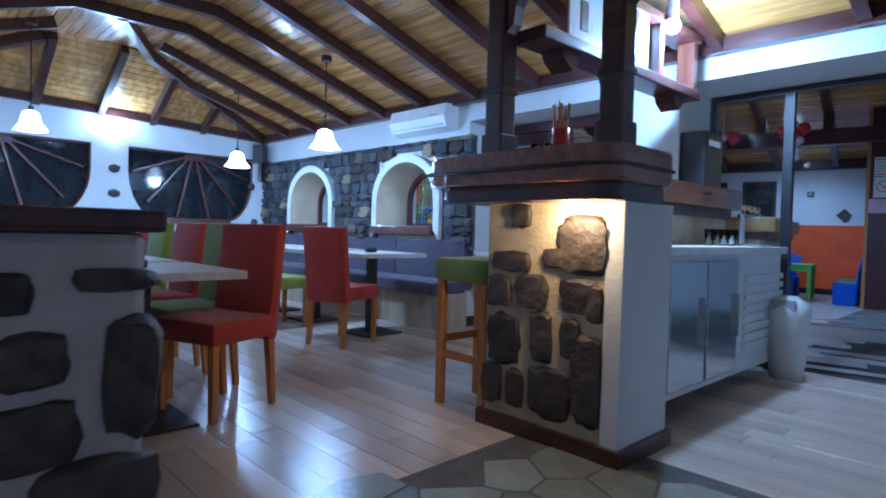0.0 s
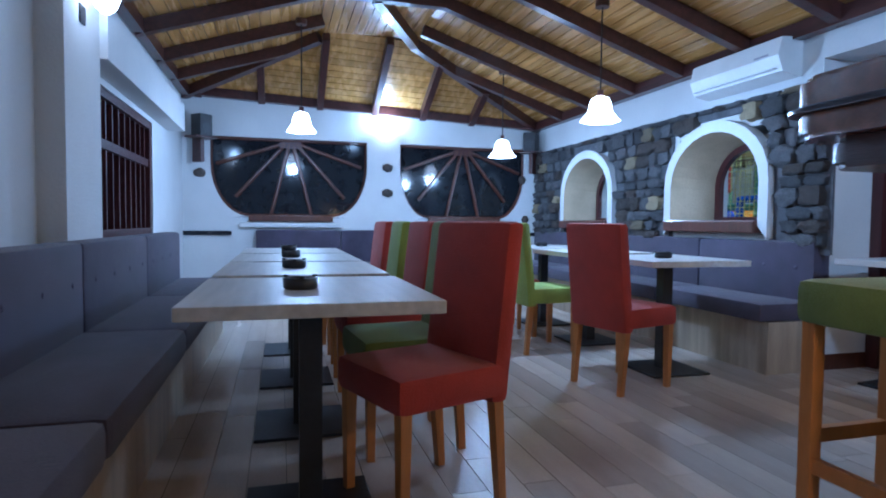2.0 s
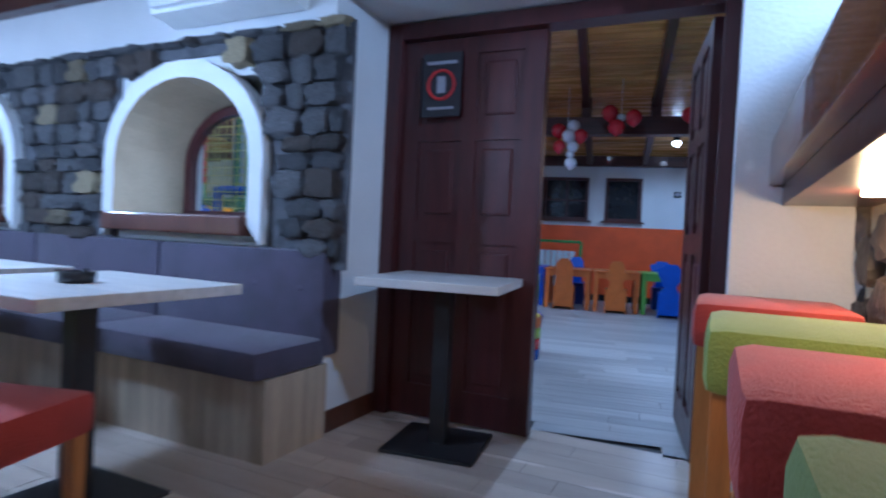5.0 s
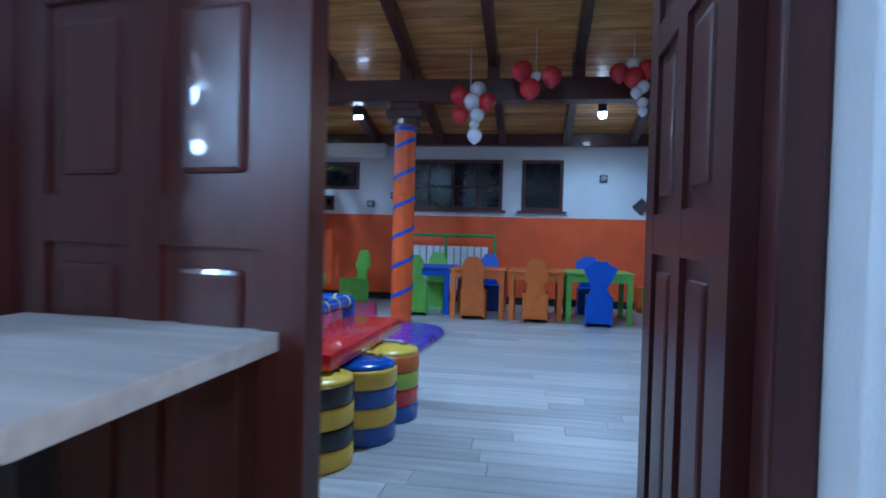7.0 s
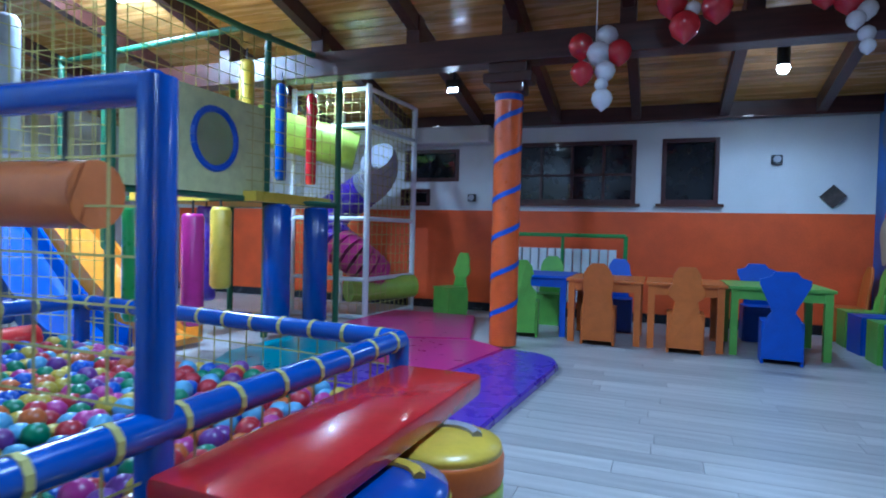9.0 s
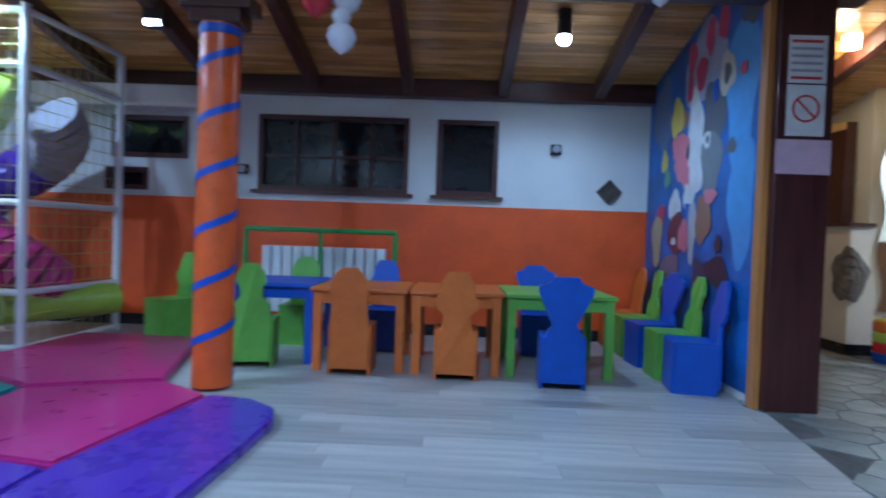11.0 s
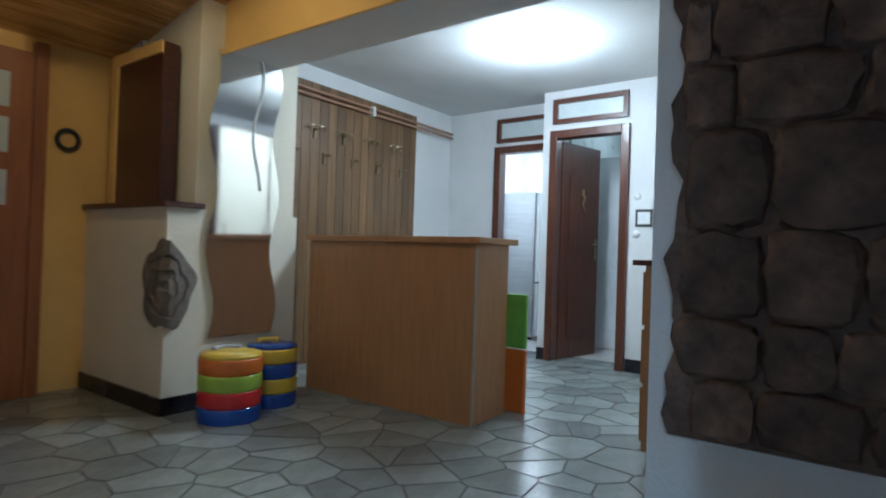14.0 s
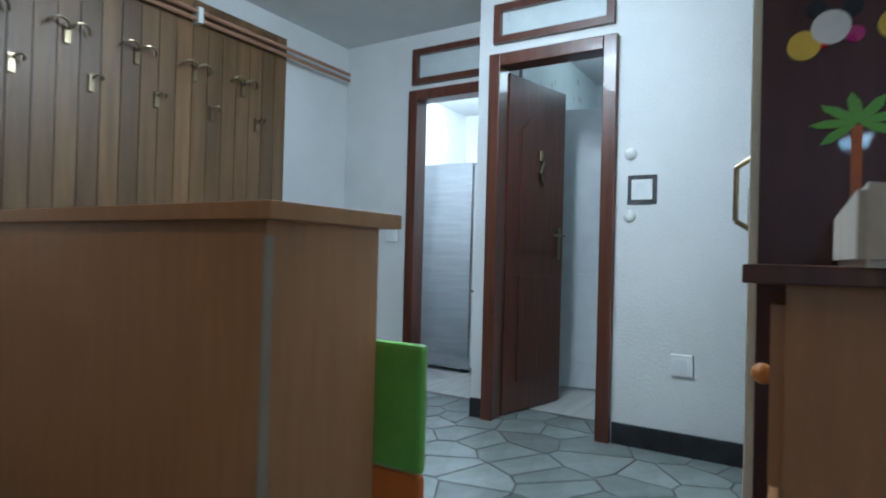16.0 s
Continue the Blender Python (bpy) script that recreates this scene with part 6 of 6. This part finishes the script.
# washroom and kitchen behind
structure("wall_washroom", boxes((6.9, 9.2, 0, 7.0, 10.8, 2.5), (5.04, 9.3, 0, 6.9, 9.4, 2.5), (5.33, 10.72, 0, 6.9, 10.8, 2.5)), FROSTED, "pale tiled washroom walls")
structure("wall_kitchen", boxes((7.4, 10.8, 0, 7.5, 12.6, 2.5), (5.33, 12.3, 0, 7.4, 12.4, 2.5)), PLASTER, "white kitchen walls")
fg = thing("fridge", "tall silver-white fridge in the kitchen", "fridge", 6.15, 11.62, 0.03)
part("body", boxes((-0.25, -0.25, 0, 0.25, 0.25, 1.62), bev=0.012), STEEL, fg)
part("door", boxes((-0.24, -0.275, 0.62, 0.24, -0.252, 1.60), (-0.24, -0.275, 0.02, 0.24, -0.252, 0.60), bev=0.008), WHITE, fg)
part("foot", boxes((-0.2, -0.2, -0.03, -0.15, -0.15, 0), (0.15, -0.2, -0.03, 0.2, -0.15, 0)), BLACK, fg)
sh = thing("steel_rack", "steel kitchen rack with shelves", "rack", 6.75, 11.45, 0)
for x in (-0.2, 0.25):
    for y in (-0.25, 0.25):
        part("post", boxes((x - 0.015, y - 0.015, 0, x + 0.015, y + 0.015, 1.55)), STEEL, sh)
for z in (0.25, 0.7, 1.1, 1.5):
    part("shelf", boxes((-0.22, -0.27, z, 0.27, 0.27, z + 0.025)), STEEL, sh)
lamp(6.3, 11.7, 2.3, 60, (0.95, 0.98, 1.0), 0.2)
kl = thing("kitchen_lamp", "lit kitchen ceiling lamp", "lamp", 6.3, 11.7, 2.38)
part("diffuser", boxes((-0.3, -0.1, 0, 0.3, 0.1, 0.04)), LAMP_WHITE, kl)
lamp(6.0, 10.1, 2.3, 9, (0.9, 0.98, 1.0), 0.1)
cl = thing("ceiling_light", "bright square white ceiling light in the lobby", "lamp", 3.7, 10.3, 2.35)
part("frame", boxes((-0.15, -0.15, 0.039, 0.15, 0.15, 0.07)), WHITE, cl)
part("diffuser", boxes((-0.18, -0.18, 0.0, 0.18, 0.18, 0.039)), LAMP_WHITE, cl)
lamp(3.7, 10.3, 2.26, 54, (0.93, 0.98, 1.0), 0.16)
for y, z, w, nm in ((9.93, 1.45, 0.045, "knob"), (9.93, 1.14, 0.045, "knob"), (9.87, 1.27, 0.05, "switch"), (9.67, 0.43, 0.05, "socket"), (11.62, 1.05, 0.045, "switch")):
    x = 4.90 if y < 10.8 else 5.21
    s = thing({"knob": "door_stop", "switch": "light_switch", "socket": "power_socket"}[nm], "white plastic wall fitting beside the door", nm, x, y, z)
    if nm == "knob":
        bm = bmesh.new()
        bmesh.ops.create_uvsphere(bm, u_segments=14, v_segments=8, radius=w * 0.7, matrix=Matrix.Diagonal((0.6, 1, 1, 1)))
        part("cap", bm, WHITE_PLASTIC, s, smooth=True)
    else:
        if nm == "switch" and y < 10:
            part("surround", boxes((-0.006, -0.07, -0.072, 0, 0.07, 0.072), bev=0.002), STONE, s)
        part("plate", boxes((-0.014, -w, -w, -0.006 if nm == "switch" and y < 10 else 0, w, w), bev=0.003), WHITE_PLASTIC, s)
        part("rocker", boxes((-0.02, -w * 0.6, -w * 0.6, -0.014, w * 0.6, w * 0.6)), WHITE, s)
structure("baseboard_lobby", boxes((4.885, 8.2, 0, 4.90, 9.99, 0.11), (4.885, 10.73, 0, 4.90, 10.8, 0.11)), BLACK_TILE, "black tile skirting of the lobby")
# dresser and wardrobe
ds = thing("dresser", "brown laminate dresser with a changing pad", "dresser", 0, 0, 0)
part("carcass", boxes((2.86, 8.62, 0.04, 3.30, 9.22, 0.90)), BEECH_DESK, ds)
part("top", boxes((2.82, 8.58, 0.90, 3.32, 9.27, 0.925), bev=0.003), MAHOGANY, ds)
for k in range(3):
    dw = part("drawer", boxes((2.88, 9.22, 0.08 + 0.27 * k, 3.28, 9.238, 0.33 + 0.27 * k)), BEECH_DESK, ds)
    bm = bmesh.new()
    bmesh.ops.create_uvsphere(bm, u_segments=12, v_segments=8, radius=0.018, matrix=pose(3.08, 9.255, 0.2 + 0.27 * k))
    part("knob", bm, BEECH, dw, smooth=True)
part("foot", boxes((2.88, 8.66, 0, 2.94, 8.72, 0.04), (2.88, 9.12, 0, 2.94, 9.18, 0.04), (3.22, 9.12, 0, 3.28, 9.18, 0.04)), BLACK, ds)
pd = thing("changing_pad", "beige padded changing mat on the dresser", "changing mat", 3.07, 8.92, 0.925)
bm = bmesh.new()
prism(bm, [(-0.23, 0), (-0.23, 0.10), (-0.17, 0.09), (-0.09, 0.03), (0.09, 0.03), (0.17, 0.09), (0.23, 0.10), (0.23, 0)], -0.31, 0.31, pose(0, 0, 0, 0, 0, 90))
bmesh.ops.bevel(bm, geom=bm.edges[:], offset=0.01, segments=2, affect="EDGES")
part("pad", bm, paint("beige_vinyl", (0.55, 0.48, 0.40), 0.5), pd, smooth=True)
wr = thing("wardrobe", "dark brown wardrobe with cream doors and bright stickers", "wardrobe", 0, 0, 0)
part("carcass", boxes((3.34, 8.60, 0.03, 4.55, 9.28, 2.12)), DOOR_WOOD, wr)
for k in range(2):
    dw = part("door", boxes((3.36 + 0.6 * k, 9.28, 0.06, 3.93 + 0.6 * k, 9.30, 2.10), bev=0.003), CREAM, wr, "cream wardrobe door")
    part("handle", tubes(((3.42 + 0.45 * k, 9.30, 1.0), (3.42 + 0.45 * k, 9.33, 1.02), 0.006), ((3.42 + 0.45 * k, 9.33, 1.02), (3.42 + 0.45 * k, 9.33, 1.14), 0.006), ((3.42 + 0.45 * k, 9.33, 1.14), (3.42 + 0.45 * k, 9.30, 1.16), 0.006)), CHROME, dw)
part("plinth", boxes((3.36, 8.62, 0, 4.53, 9.26, 0.03)), BLACK, wr)
PALM = paint("palm_trunk", (0.45, 0.12, 0.04), 0.5)
for py, pz, q in ((9.113, 1.03, 1.0), (8.985, 0.98, 0.7)):
    st_ = part("palm_sticker", boxes((3.337, py - 0.008 * q, pz, 3.34, py + 0.010 * q, pz + 0.17 * q)), PALM, wr)
    for k in range(7):
        a = radians(-35 + 41 * k)
        bm = bmesh.new()
        bm.faces.new([bm.verts.new((3.336 - 0.0002 * k, py + q * (r * math.cos(a + o)), pz + q * (0.175 + r * 0.75 * math.sin(a + o)))) for r, o in ((0.0, 0), (0.035, -0.4), (0.065, -0.25), (0.082, -0.1), (0.055, 0.12), (0.03, 0.3))])
        part("palm_leaf", bm, P_GREEN, st_)
for cy, cz in ((9.16, 1.40), (9.01, 1.42), (9.14, 1.63), (9.02, 1.63), (9.09, 1.515)):
    heart = cz == 1.515
    for dy, dz, r, m in (((0, 0, 0.028, V_PINK), (0.0, 0.004, 0.014, V_RED)) if heart else ((0.045, -0.03, 0.030, P_YELLOW), (0.0, 0.0, 0.034, PAPER), (0.02, -0.02, 0.022, V_RED), (-0.035, 0.035, 0.018, V_BLACK), (0.025, 0.04, 0.018, V_BLACK), (-0.04, -0.02, 0.016, V_PINK))):
        part("sticker", tubes(((3.3352 - r * 0.03, cy + dy, cz + dz), (3.34, cy + dy, cz + dz), r), seg=18), m, wr)
# stone-clad pier and wall end on the right of the path
pier = thing("stone_pier", "white pier clad with large dark brown stone slabs", "wall", 0, 0, 0, kind="structure")
part("core", boxes((1.80, 8.0, 0, 1.98, 8.88, 2.06)), PLASTER, pier)
part("side_core", boxes((0.55, 7.4, 0, 1.80, 8.02, 3.3)), PLASTER, pier)
bm = bmesh.new()
edge = [(8.82 + 0.016 * math.sin(9 * k / 10) + 0.010 * math.sin(23 * k / 10), 0.45 + 1.60 * k / 30) for k in range(31)]
prism(bm, [(8.0, 0.45)] + edge + [(8.0, 2.05)], -0.016, 0.0, Matrix(((0, 1, 0, 1.80), (1, 0, 0, 0), (0, 0, 1, 0), (0, 0, 0, 1))))
part("mortar_bed", bm, STONE_BROWN, pier, "dark brown mortar bed with a wavy edge")
rng = random.Random(31)
zz = 0.46
while zz < 1.98:
    h = min(rng.uniform(0.15, 0.27), 2.04 - zz)
    yy = 8.02
    while yy < 8.76:
        w = min(rng.uniform(0.14, 0.28), 8.80 - yy)
        if w > 0.05:
            ob = new("stone_slab", mesh(cobble(0.022, w * 0.47, h * 0.47, int(yy * 97 + zz * 31), 0.2), STONE_BROWN, True, 30))
            ob.parent = pier
            ob.location = (1.79, yy + w / 2, zz + h / 2)
        yy += w
    zz += h
zz = 0.72
while zz < 2.6:
    h = rng.uniform(0.16, 0.26)
    for xx, w in ((0.64, 0.17), (0.86, 0.24), (1.12, 0.26), (1.40, 0.28), (1.66, 0.22)):
        ob = new("stone_slab", mesh(cobble(w * 0.49, 0.03, h * 0.48, int(xx * 53 + zz * 71), 0.2), STONE_BROWN, True, 30))
        ob.parent = pier
        ob.location = (xx + rng.uniform(-0.02, 0.02), 8.02, zz + h / 2)
    zz += h
plaque = thing("rose_plaque", "grey carved rose plaque on the white ledge", "ornament", 0.625, 8.122, 0.40)
for k, r in enumerate((0.15, 0.115, 0.08, 0.045)):
    bm = bmesh.new()
    pts = [(r * (1 + 0.10 * math.sin(5 * a + k)) * math.cos(a), r * 1.25 * (1 + 0.10 * math.sin(5 * a + k)) * math.sin(a)) for a in [2 * math.pi * i / 36 for i in range(36)]]
    prism(bm, pts, 0.0, 0.010 + 0.007 * k)
    part("petal", bm, STONE_ROSE, plaque)
part("low_ledge", boxes((0.45, 7.6, 0, 0.80, 8.12, 0.70), bev=0.02), PLASTER, pier)
structure("wall_lobby_south", boxes((1.98, 8.3, 0, 4.9, 8.45, 2.6)), PLASTER, "plain wall behind the wardrobe")
structure("wall_hall_close", boxes((1.98, 4.3, 0, 2.1, 8.3, 3.4)), PLASTER, "plain wall that closes the hall")

# ---- pieces: floors, balls, wall stones ----
FR = FB
structure("floor_play_base", boxes((-9.5, 3.0, -0.06, 1.0, YW, -0.012)), FLAG_JOINT, "screed under the play room's planks")


def lay_planks(name, x0, y0, x1, y1, w, length, material, label, inside, near, along="x"):
    """Planks in staggered rows: those near the walk are parts, the rest one joined part."""
    fl_ = thing(name, label, "floor", 0, 0, 0, kind="structure")
    rng = random.Random(len(name))
    rest = bmesh.new()
    data = mesh(boxes((0.0012, 0.0012, -0.012, length - 0.0012, w - 0.0012, 0.0)), material)
    count = 0
    r = 0
    y = y0
    while y < y1:
        x = x0 - rng.random() * length
        while x < x1:
            a, b = max(x, x0), min(x + length, x1)
            if b - a > 0.05 and inside((a + b) / 2, y + w / 2):
                if near((a + b) / 2, y) and count < 300 and b - a > length - 0.01:
                    ob = new("plank", data)
                    ob.parent = fl_
                    ob.location = (x, y, 0)
                    count += 1
                else:
                    vs = [rest.verts.new(p) for p in ((a + 0.001, y + 0.001, 0), (b - 0.001, y + 0.001, 0), (b - 0.001, y + w - 0.001, 0), (a + 0.001, y + w - 0.001, 0))]
                    rest.faces.new(vs)
            x += length
        y += w
        r += 1
    ob = part("planks_far", rest, material, fl_)
    ob["kind"] = "stuff"


FR = FA
lay_planks("floor_dining", XF, YL, XN, YS + 0.5, 0.135, 0.9, PLANK, "greyed oak plank floor", lambda x, y: not (x > -0.8 and 0.3 < y < 1.95), lambda x, y: -5 < x < -1 and 0 < y < 3.8)
FR = FB
lay_planks("floor_play", -9.5, 4.35, 0.8, YW, 0.135, 0.95, PLANK_GREY, "pale grey plank floor of the play room", lambda x, y: (x < 0.5 if y > 9.6 else x < 0.75 - (9.6 - y) * 0.15) and not (y < 4.72 + 0.165 * (-1.3 - x) and x < 0), lambda x, y: -3 < x < 0 and 5 < y < 10.2)


def crazy_paving(name, pts_box, cell, label, inside, fr, z=0.0, cap=620):
    """Irregular flagstones: cells of a jittered net, shrunk to leave joints."""
    global FR
    FR = fr
    fl_ = thing(name, label, "floor", 0, 0, 0, kind="structure")
    x0, y0, x1, y1 = pts_box
    rng = random.Random(77)
    nx, ny = int((x1 - x0) / cell) + 1, int((y1 - y0) / cell) + 1
    seeds = [((i + rng.uniform(0.05, 0.95)) * cell + x0, (j + rng.uniform(0.05, 0.95)) * cell + y0, i, j) for i in range(-1, nx + 1) for j in range(-1, ny + 1)]
    grid = {(i, j): (x, y) for x, y, i, j in seeds}
    count = 0
    rest = bmesh.new()
    for (i, j), (sx, sy) in grid.items():
        if not inside(sx, sy):
            continue
        poly = [(sx - cell * 1.5, sy - cell * 1.5), (sx + cell * 1.5, sy - cell * 1.5), (sx + cell * 1.5, sy + cell * 1.5), (sx - cell * 1.5, sy + cell * 1.5)]
        for di in range(-2, 3):
            for dj in range(-2, 3):
                o = grid.get((i + di, j + dj))
                if not o or (di == 0 and dj == 0):
                    continue
                mx, my, nx_, ny_ = (sx + o[0]) / 2, (sy + o[1]) / 2, o[0] - sx, o[1] - sy
                ln = math.hypot(nx_, ny_)
                nx_, ny_ = nx_ / ln, ny_ / ln
                mx, my = mx - nx_ * 0.005, my - ny_ * 0.005
                out = []
                for k in range(len(poly)):
                    p, q = poly[k], poly[(k + 1) % len(poly)]
                    dp, dq = (p[0] - mx) * nx_ + (p[1] - my) * ny_, (q[0] - mx) * nx_ + (q[1] - my) * ny_
                    if dp <= 0:
                        out.append(p)
                    if dp * dq < 0:
                        f = dp / (dp - dq)
                        out.append((p[0] + (q[0] - p[0]) * f, p[1] + (q[1] - p[1]) * f))
                poly = out
                if len(poly) < 3:
                    break
            if len(poly) < 3:
                break
        if len(poly) < 3:
            continue
        bm = bmesh.new()
        hi = [bm.verts.new((x - sx, y - sy, 0.0)) for x, y in poly]
        lo = [bm.verts.new((x - sx, y - sy, -0.012)) for x, y in poly]
        bm.faces.new(hi)
        for k in range(len(poly)):
            bm.faces.new((hi[k], lo[k], lo[(k + 1) % len(poly)], hi[(k + 1) % len(poly)]))
        bmesh.ops.recalc_face_normals(bm, faces=bm.faces[:])
        if count < cap:
            ob = new("flagstone", mesh(bm, FLAG))
            ob.parent = fl_
            ob.location = (sx, sy, z)
            count += 1
        else:
            bm.free()


crazy_paving("floor_lobby", (0.0, 7.2, 5.3, 12.5), 0.225, "grey crazy-paved flagstone floor", lambda x, y: x < 5.2 and 7.3 < y < 12.4 and (x > 0.18 if y > 9.6 else x > 0.16 - (9.6 - y) * 0.15), FB, 0.005)
FR = FB
structure("floor_lobby_base", boxes((1.0, 4.0, -0.06, 7.6, 12.6, -0.008)), FLAG_JOINT, "joint bed under the flagstones")
bm = bmesh.new()
bm.faces.new([bm.verts.new(p) for p in ((-0.28, 7.25, 0.002), (5.25, 7.25, 0.002), (5.25, 12.4, 0.002), (0.10, 12.4, 0.002), (0.08, 9.6, 0.002))])
structure("floor_hall_bed", bm, FLAG_JOINT, "dark joint bed of the hall floor")
structure("floor_back", boxes((5.25, 9.2, -0.008, 7.5, 12.5, 0.0)), PLANK_GREY, "pale floor of washroom and kitchen")
crazy_paving("floor_bar", (-1.5, 0.0, 1.9, 4.3), 0.26, "grey flagstone floor beside the bar", lambda x, y: 0.25 < y < 1.85 and x > -1.28, FA, 0.005)

# balls
FR = FB
rng = random.Random(4)
COL = [paint("ball_%d" % k, c, 0.35) for k, c in enumerate(((0.015, 0.07, 0.38), (0.36, 0.015, 0.025), (0.45, 0.33, 0.03), (0.015, 0.16, 0.07), (0.38, 0.03, 0.20), (0.13, 0.32, 0.50), (0.46, 0.11, 0.02), (0.12, 0.03, 0.20)))]
BALLS = []
for m in COL:
    bm = bmesh.new()
    bmesh.ops.create_icosphere(bm, subdivisions=2, radius=0.038)
    BALLS.append(mesh(bm, m, True, 80))
pool = thing("pit_balls", "heap of bright plastic balls in the ball pit", "balls")
spots = []
for layer in range(2):
    j = 0
    y = 4.82
    while y < 7.0:
        x = -2.89 - (0.038 if (j + layer) % 2 else 0)
        while x > -4.66:
            spots.append((x + rng.uniform(-0.012, 0.012), y + rng.uniform(-0.012, 0.012), 0.26 + 0.058 * layer + rng.uniform(-0.015, 0.02) + 0.03 * noise.noise(Vector((x * 2, y * 2, 0)))))
            x -= 0.079
        y += 0.070
        j += 1
spots = [s for s in spots if s[1] < 6.86 + (-2.82 - s[0]) * 0.10]
spots.sort(key=lambda s: (s[0] + 2.0) ** 2 + (s[1] - 5.0) ** 2)
for s in [q for q in spots if q[2] > 0.29][:300]:
    ob = new("ball", BALLS[rng.randrange(8)])
    ob.parent = pool
    ob.location = s
restspots = [q for q in spots if q not in set([q for q in spots if q[2] > 0.29][:300])]
for k in range(8):
    verts, faces = [], []
    src = BALLS[k]
    vs = [v.co.copy() for v in src.vertices]
    fs = [tuple(p.vertices) for p in src.polygons]
    for s in restspots[k::8]:
        o = len(verts)
        verts += [(v.x + s[0], v.y + s[1], v.z + s[2]) for v in vs]
        faces += [tuple(i + o for i in f) for f in fs]
    me = bpy.data.meshes.new("balls_far")
    me.from_pydata(verts, [], faces)
    me.materials.append(COL[k])
    me.polygons.foreach_set("use_smooth", [True] * len(faces))
    ob = new("balls_far", me)
    ob.parent = pool
    ob["kind"] = "stuff"
part("bed", boxes((-4.68, 4.80, 0.03, -2.88, 6.92, 0.22)), V_PURPLE, pool)

# stones of the dining room's stone wall
FR = FA
sv = thing("stone_cladding", "rough grey rubble stone cladding on the wall", "stone wall", 0, 0, 0, kind="structure")
part("mortar", (lambda b: b)(boxes((XF, YS - 0.02, 0.75, NICHES[0][0] - NICHES[0][1] - 0.05, YS - 0.002, 1.84), (NICHES[0][0] + NICHES[0][1] + 0.05, YS - 0.02, 0.75, NICHES[1][0] - NICHES[1][1] - 0.05, YS - 0.002, 1.84), (NICHES[1][0] + NICHES[1][1] + 0.05, YS - 0.02, 0.75, -3.53, YS - 0.002, 1.84),
                 (NICHES[0][0] - 0.5, YS - 0.02, 1.72, NICHES[0][0] + 0.5, YS - 0.002, 1.84), (NICHES[1][0] - 0.56, YS - 0.02, 1.76, NICHES[1][0] + 0.56, YS - 0.002, 1.84))), MORTAR_DARK, sv)
rng = random.Random(14)
z = 0.80
count = 0
lumps = [mesh(cobble(1, 1, 1, k + 300, 0.36), (STONE_TAN if k == 0 else STONE_DARK if k % 5 == 1 else STONE), True, 38) for k in range(18)]
while z < 1.82:
    h = rng.uniform(0.075, 0.125)
    h = min(h, 1.85 - z)
    x = XF + 0.01
    while x < -3.60:
        w = rng.uniform(0.11, 0.24)
        w = min(w, -3.55 - x)
        cx, cz = x + w / 2, z + h / 2

        def in_arch(px, pz):
            for c, hh, s, t in NICHES:
                H = hh + 0.085
                T = t + 0.085
                if abs(px - c) < H and pz > s - 0.09 and (pz < T - H * 0.85 or ((px - c) / H) ** 2 + ((pz - (T - H * 0.85)) / (H * 0.85)) ** 2 < 1):
                    return True
            return False
        if w > 0.04 and not any(in_arch(cx + w * p, cz + h * q) for p in (-0.4, 0, 0.4) for q in (-0.35, 0.35)):
            ob = new("stone", lumps[rng.randrange(18)])
            ob.parent = sv
            ob.location = (cx, YS - 0.022, cz)
            ob.scale = (w * rng.uniform(0.42, 0.49), rng.uniform(0.026, 0.055), h * rng.uniform(0.42, 0.5))
            count += 1
        x += w
    z += h
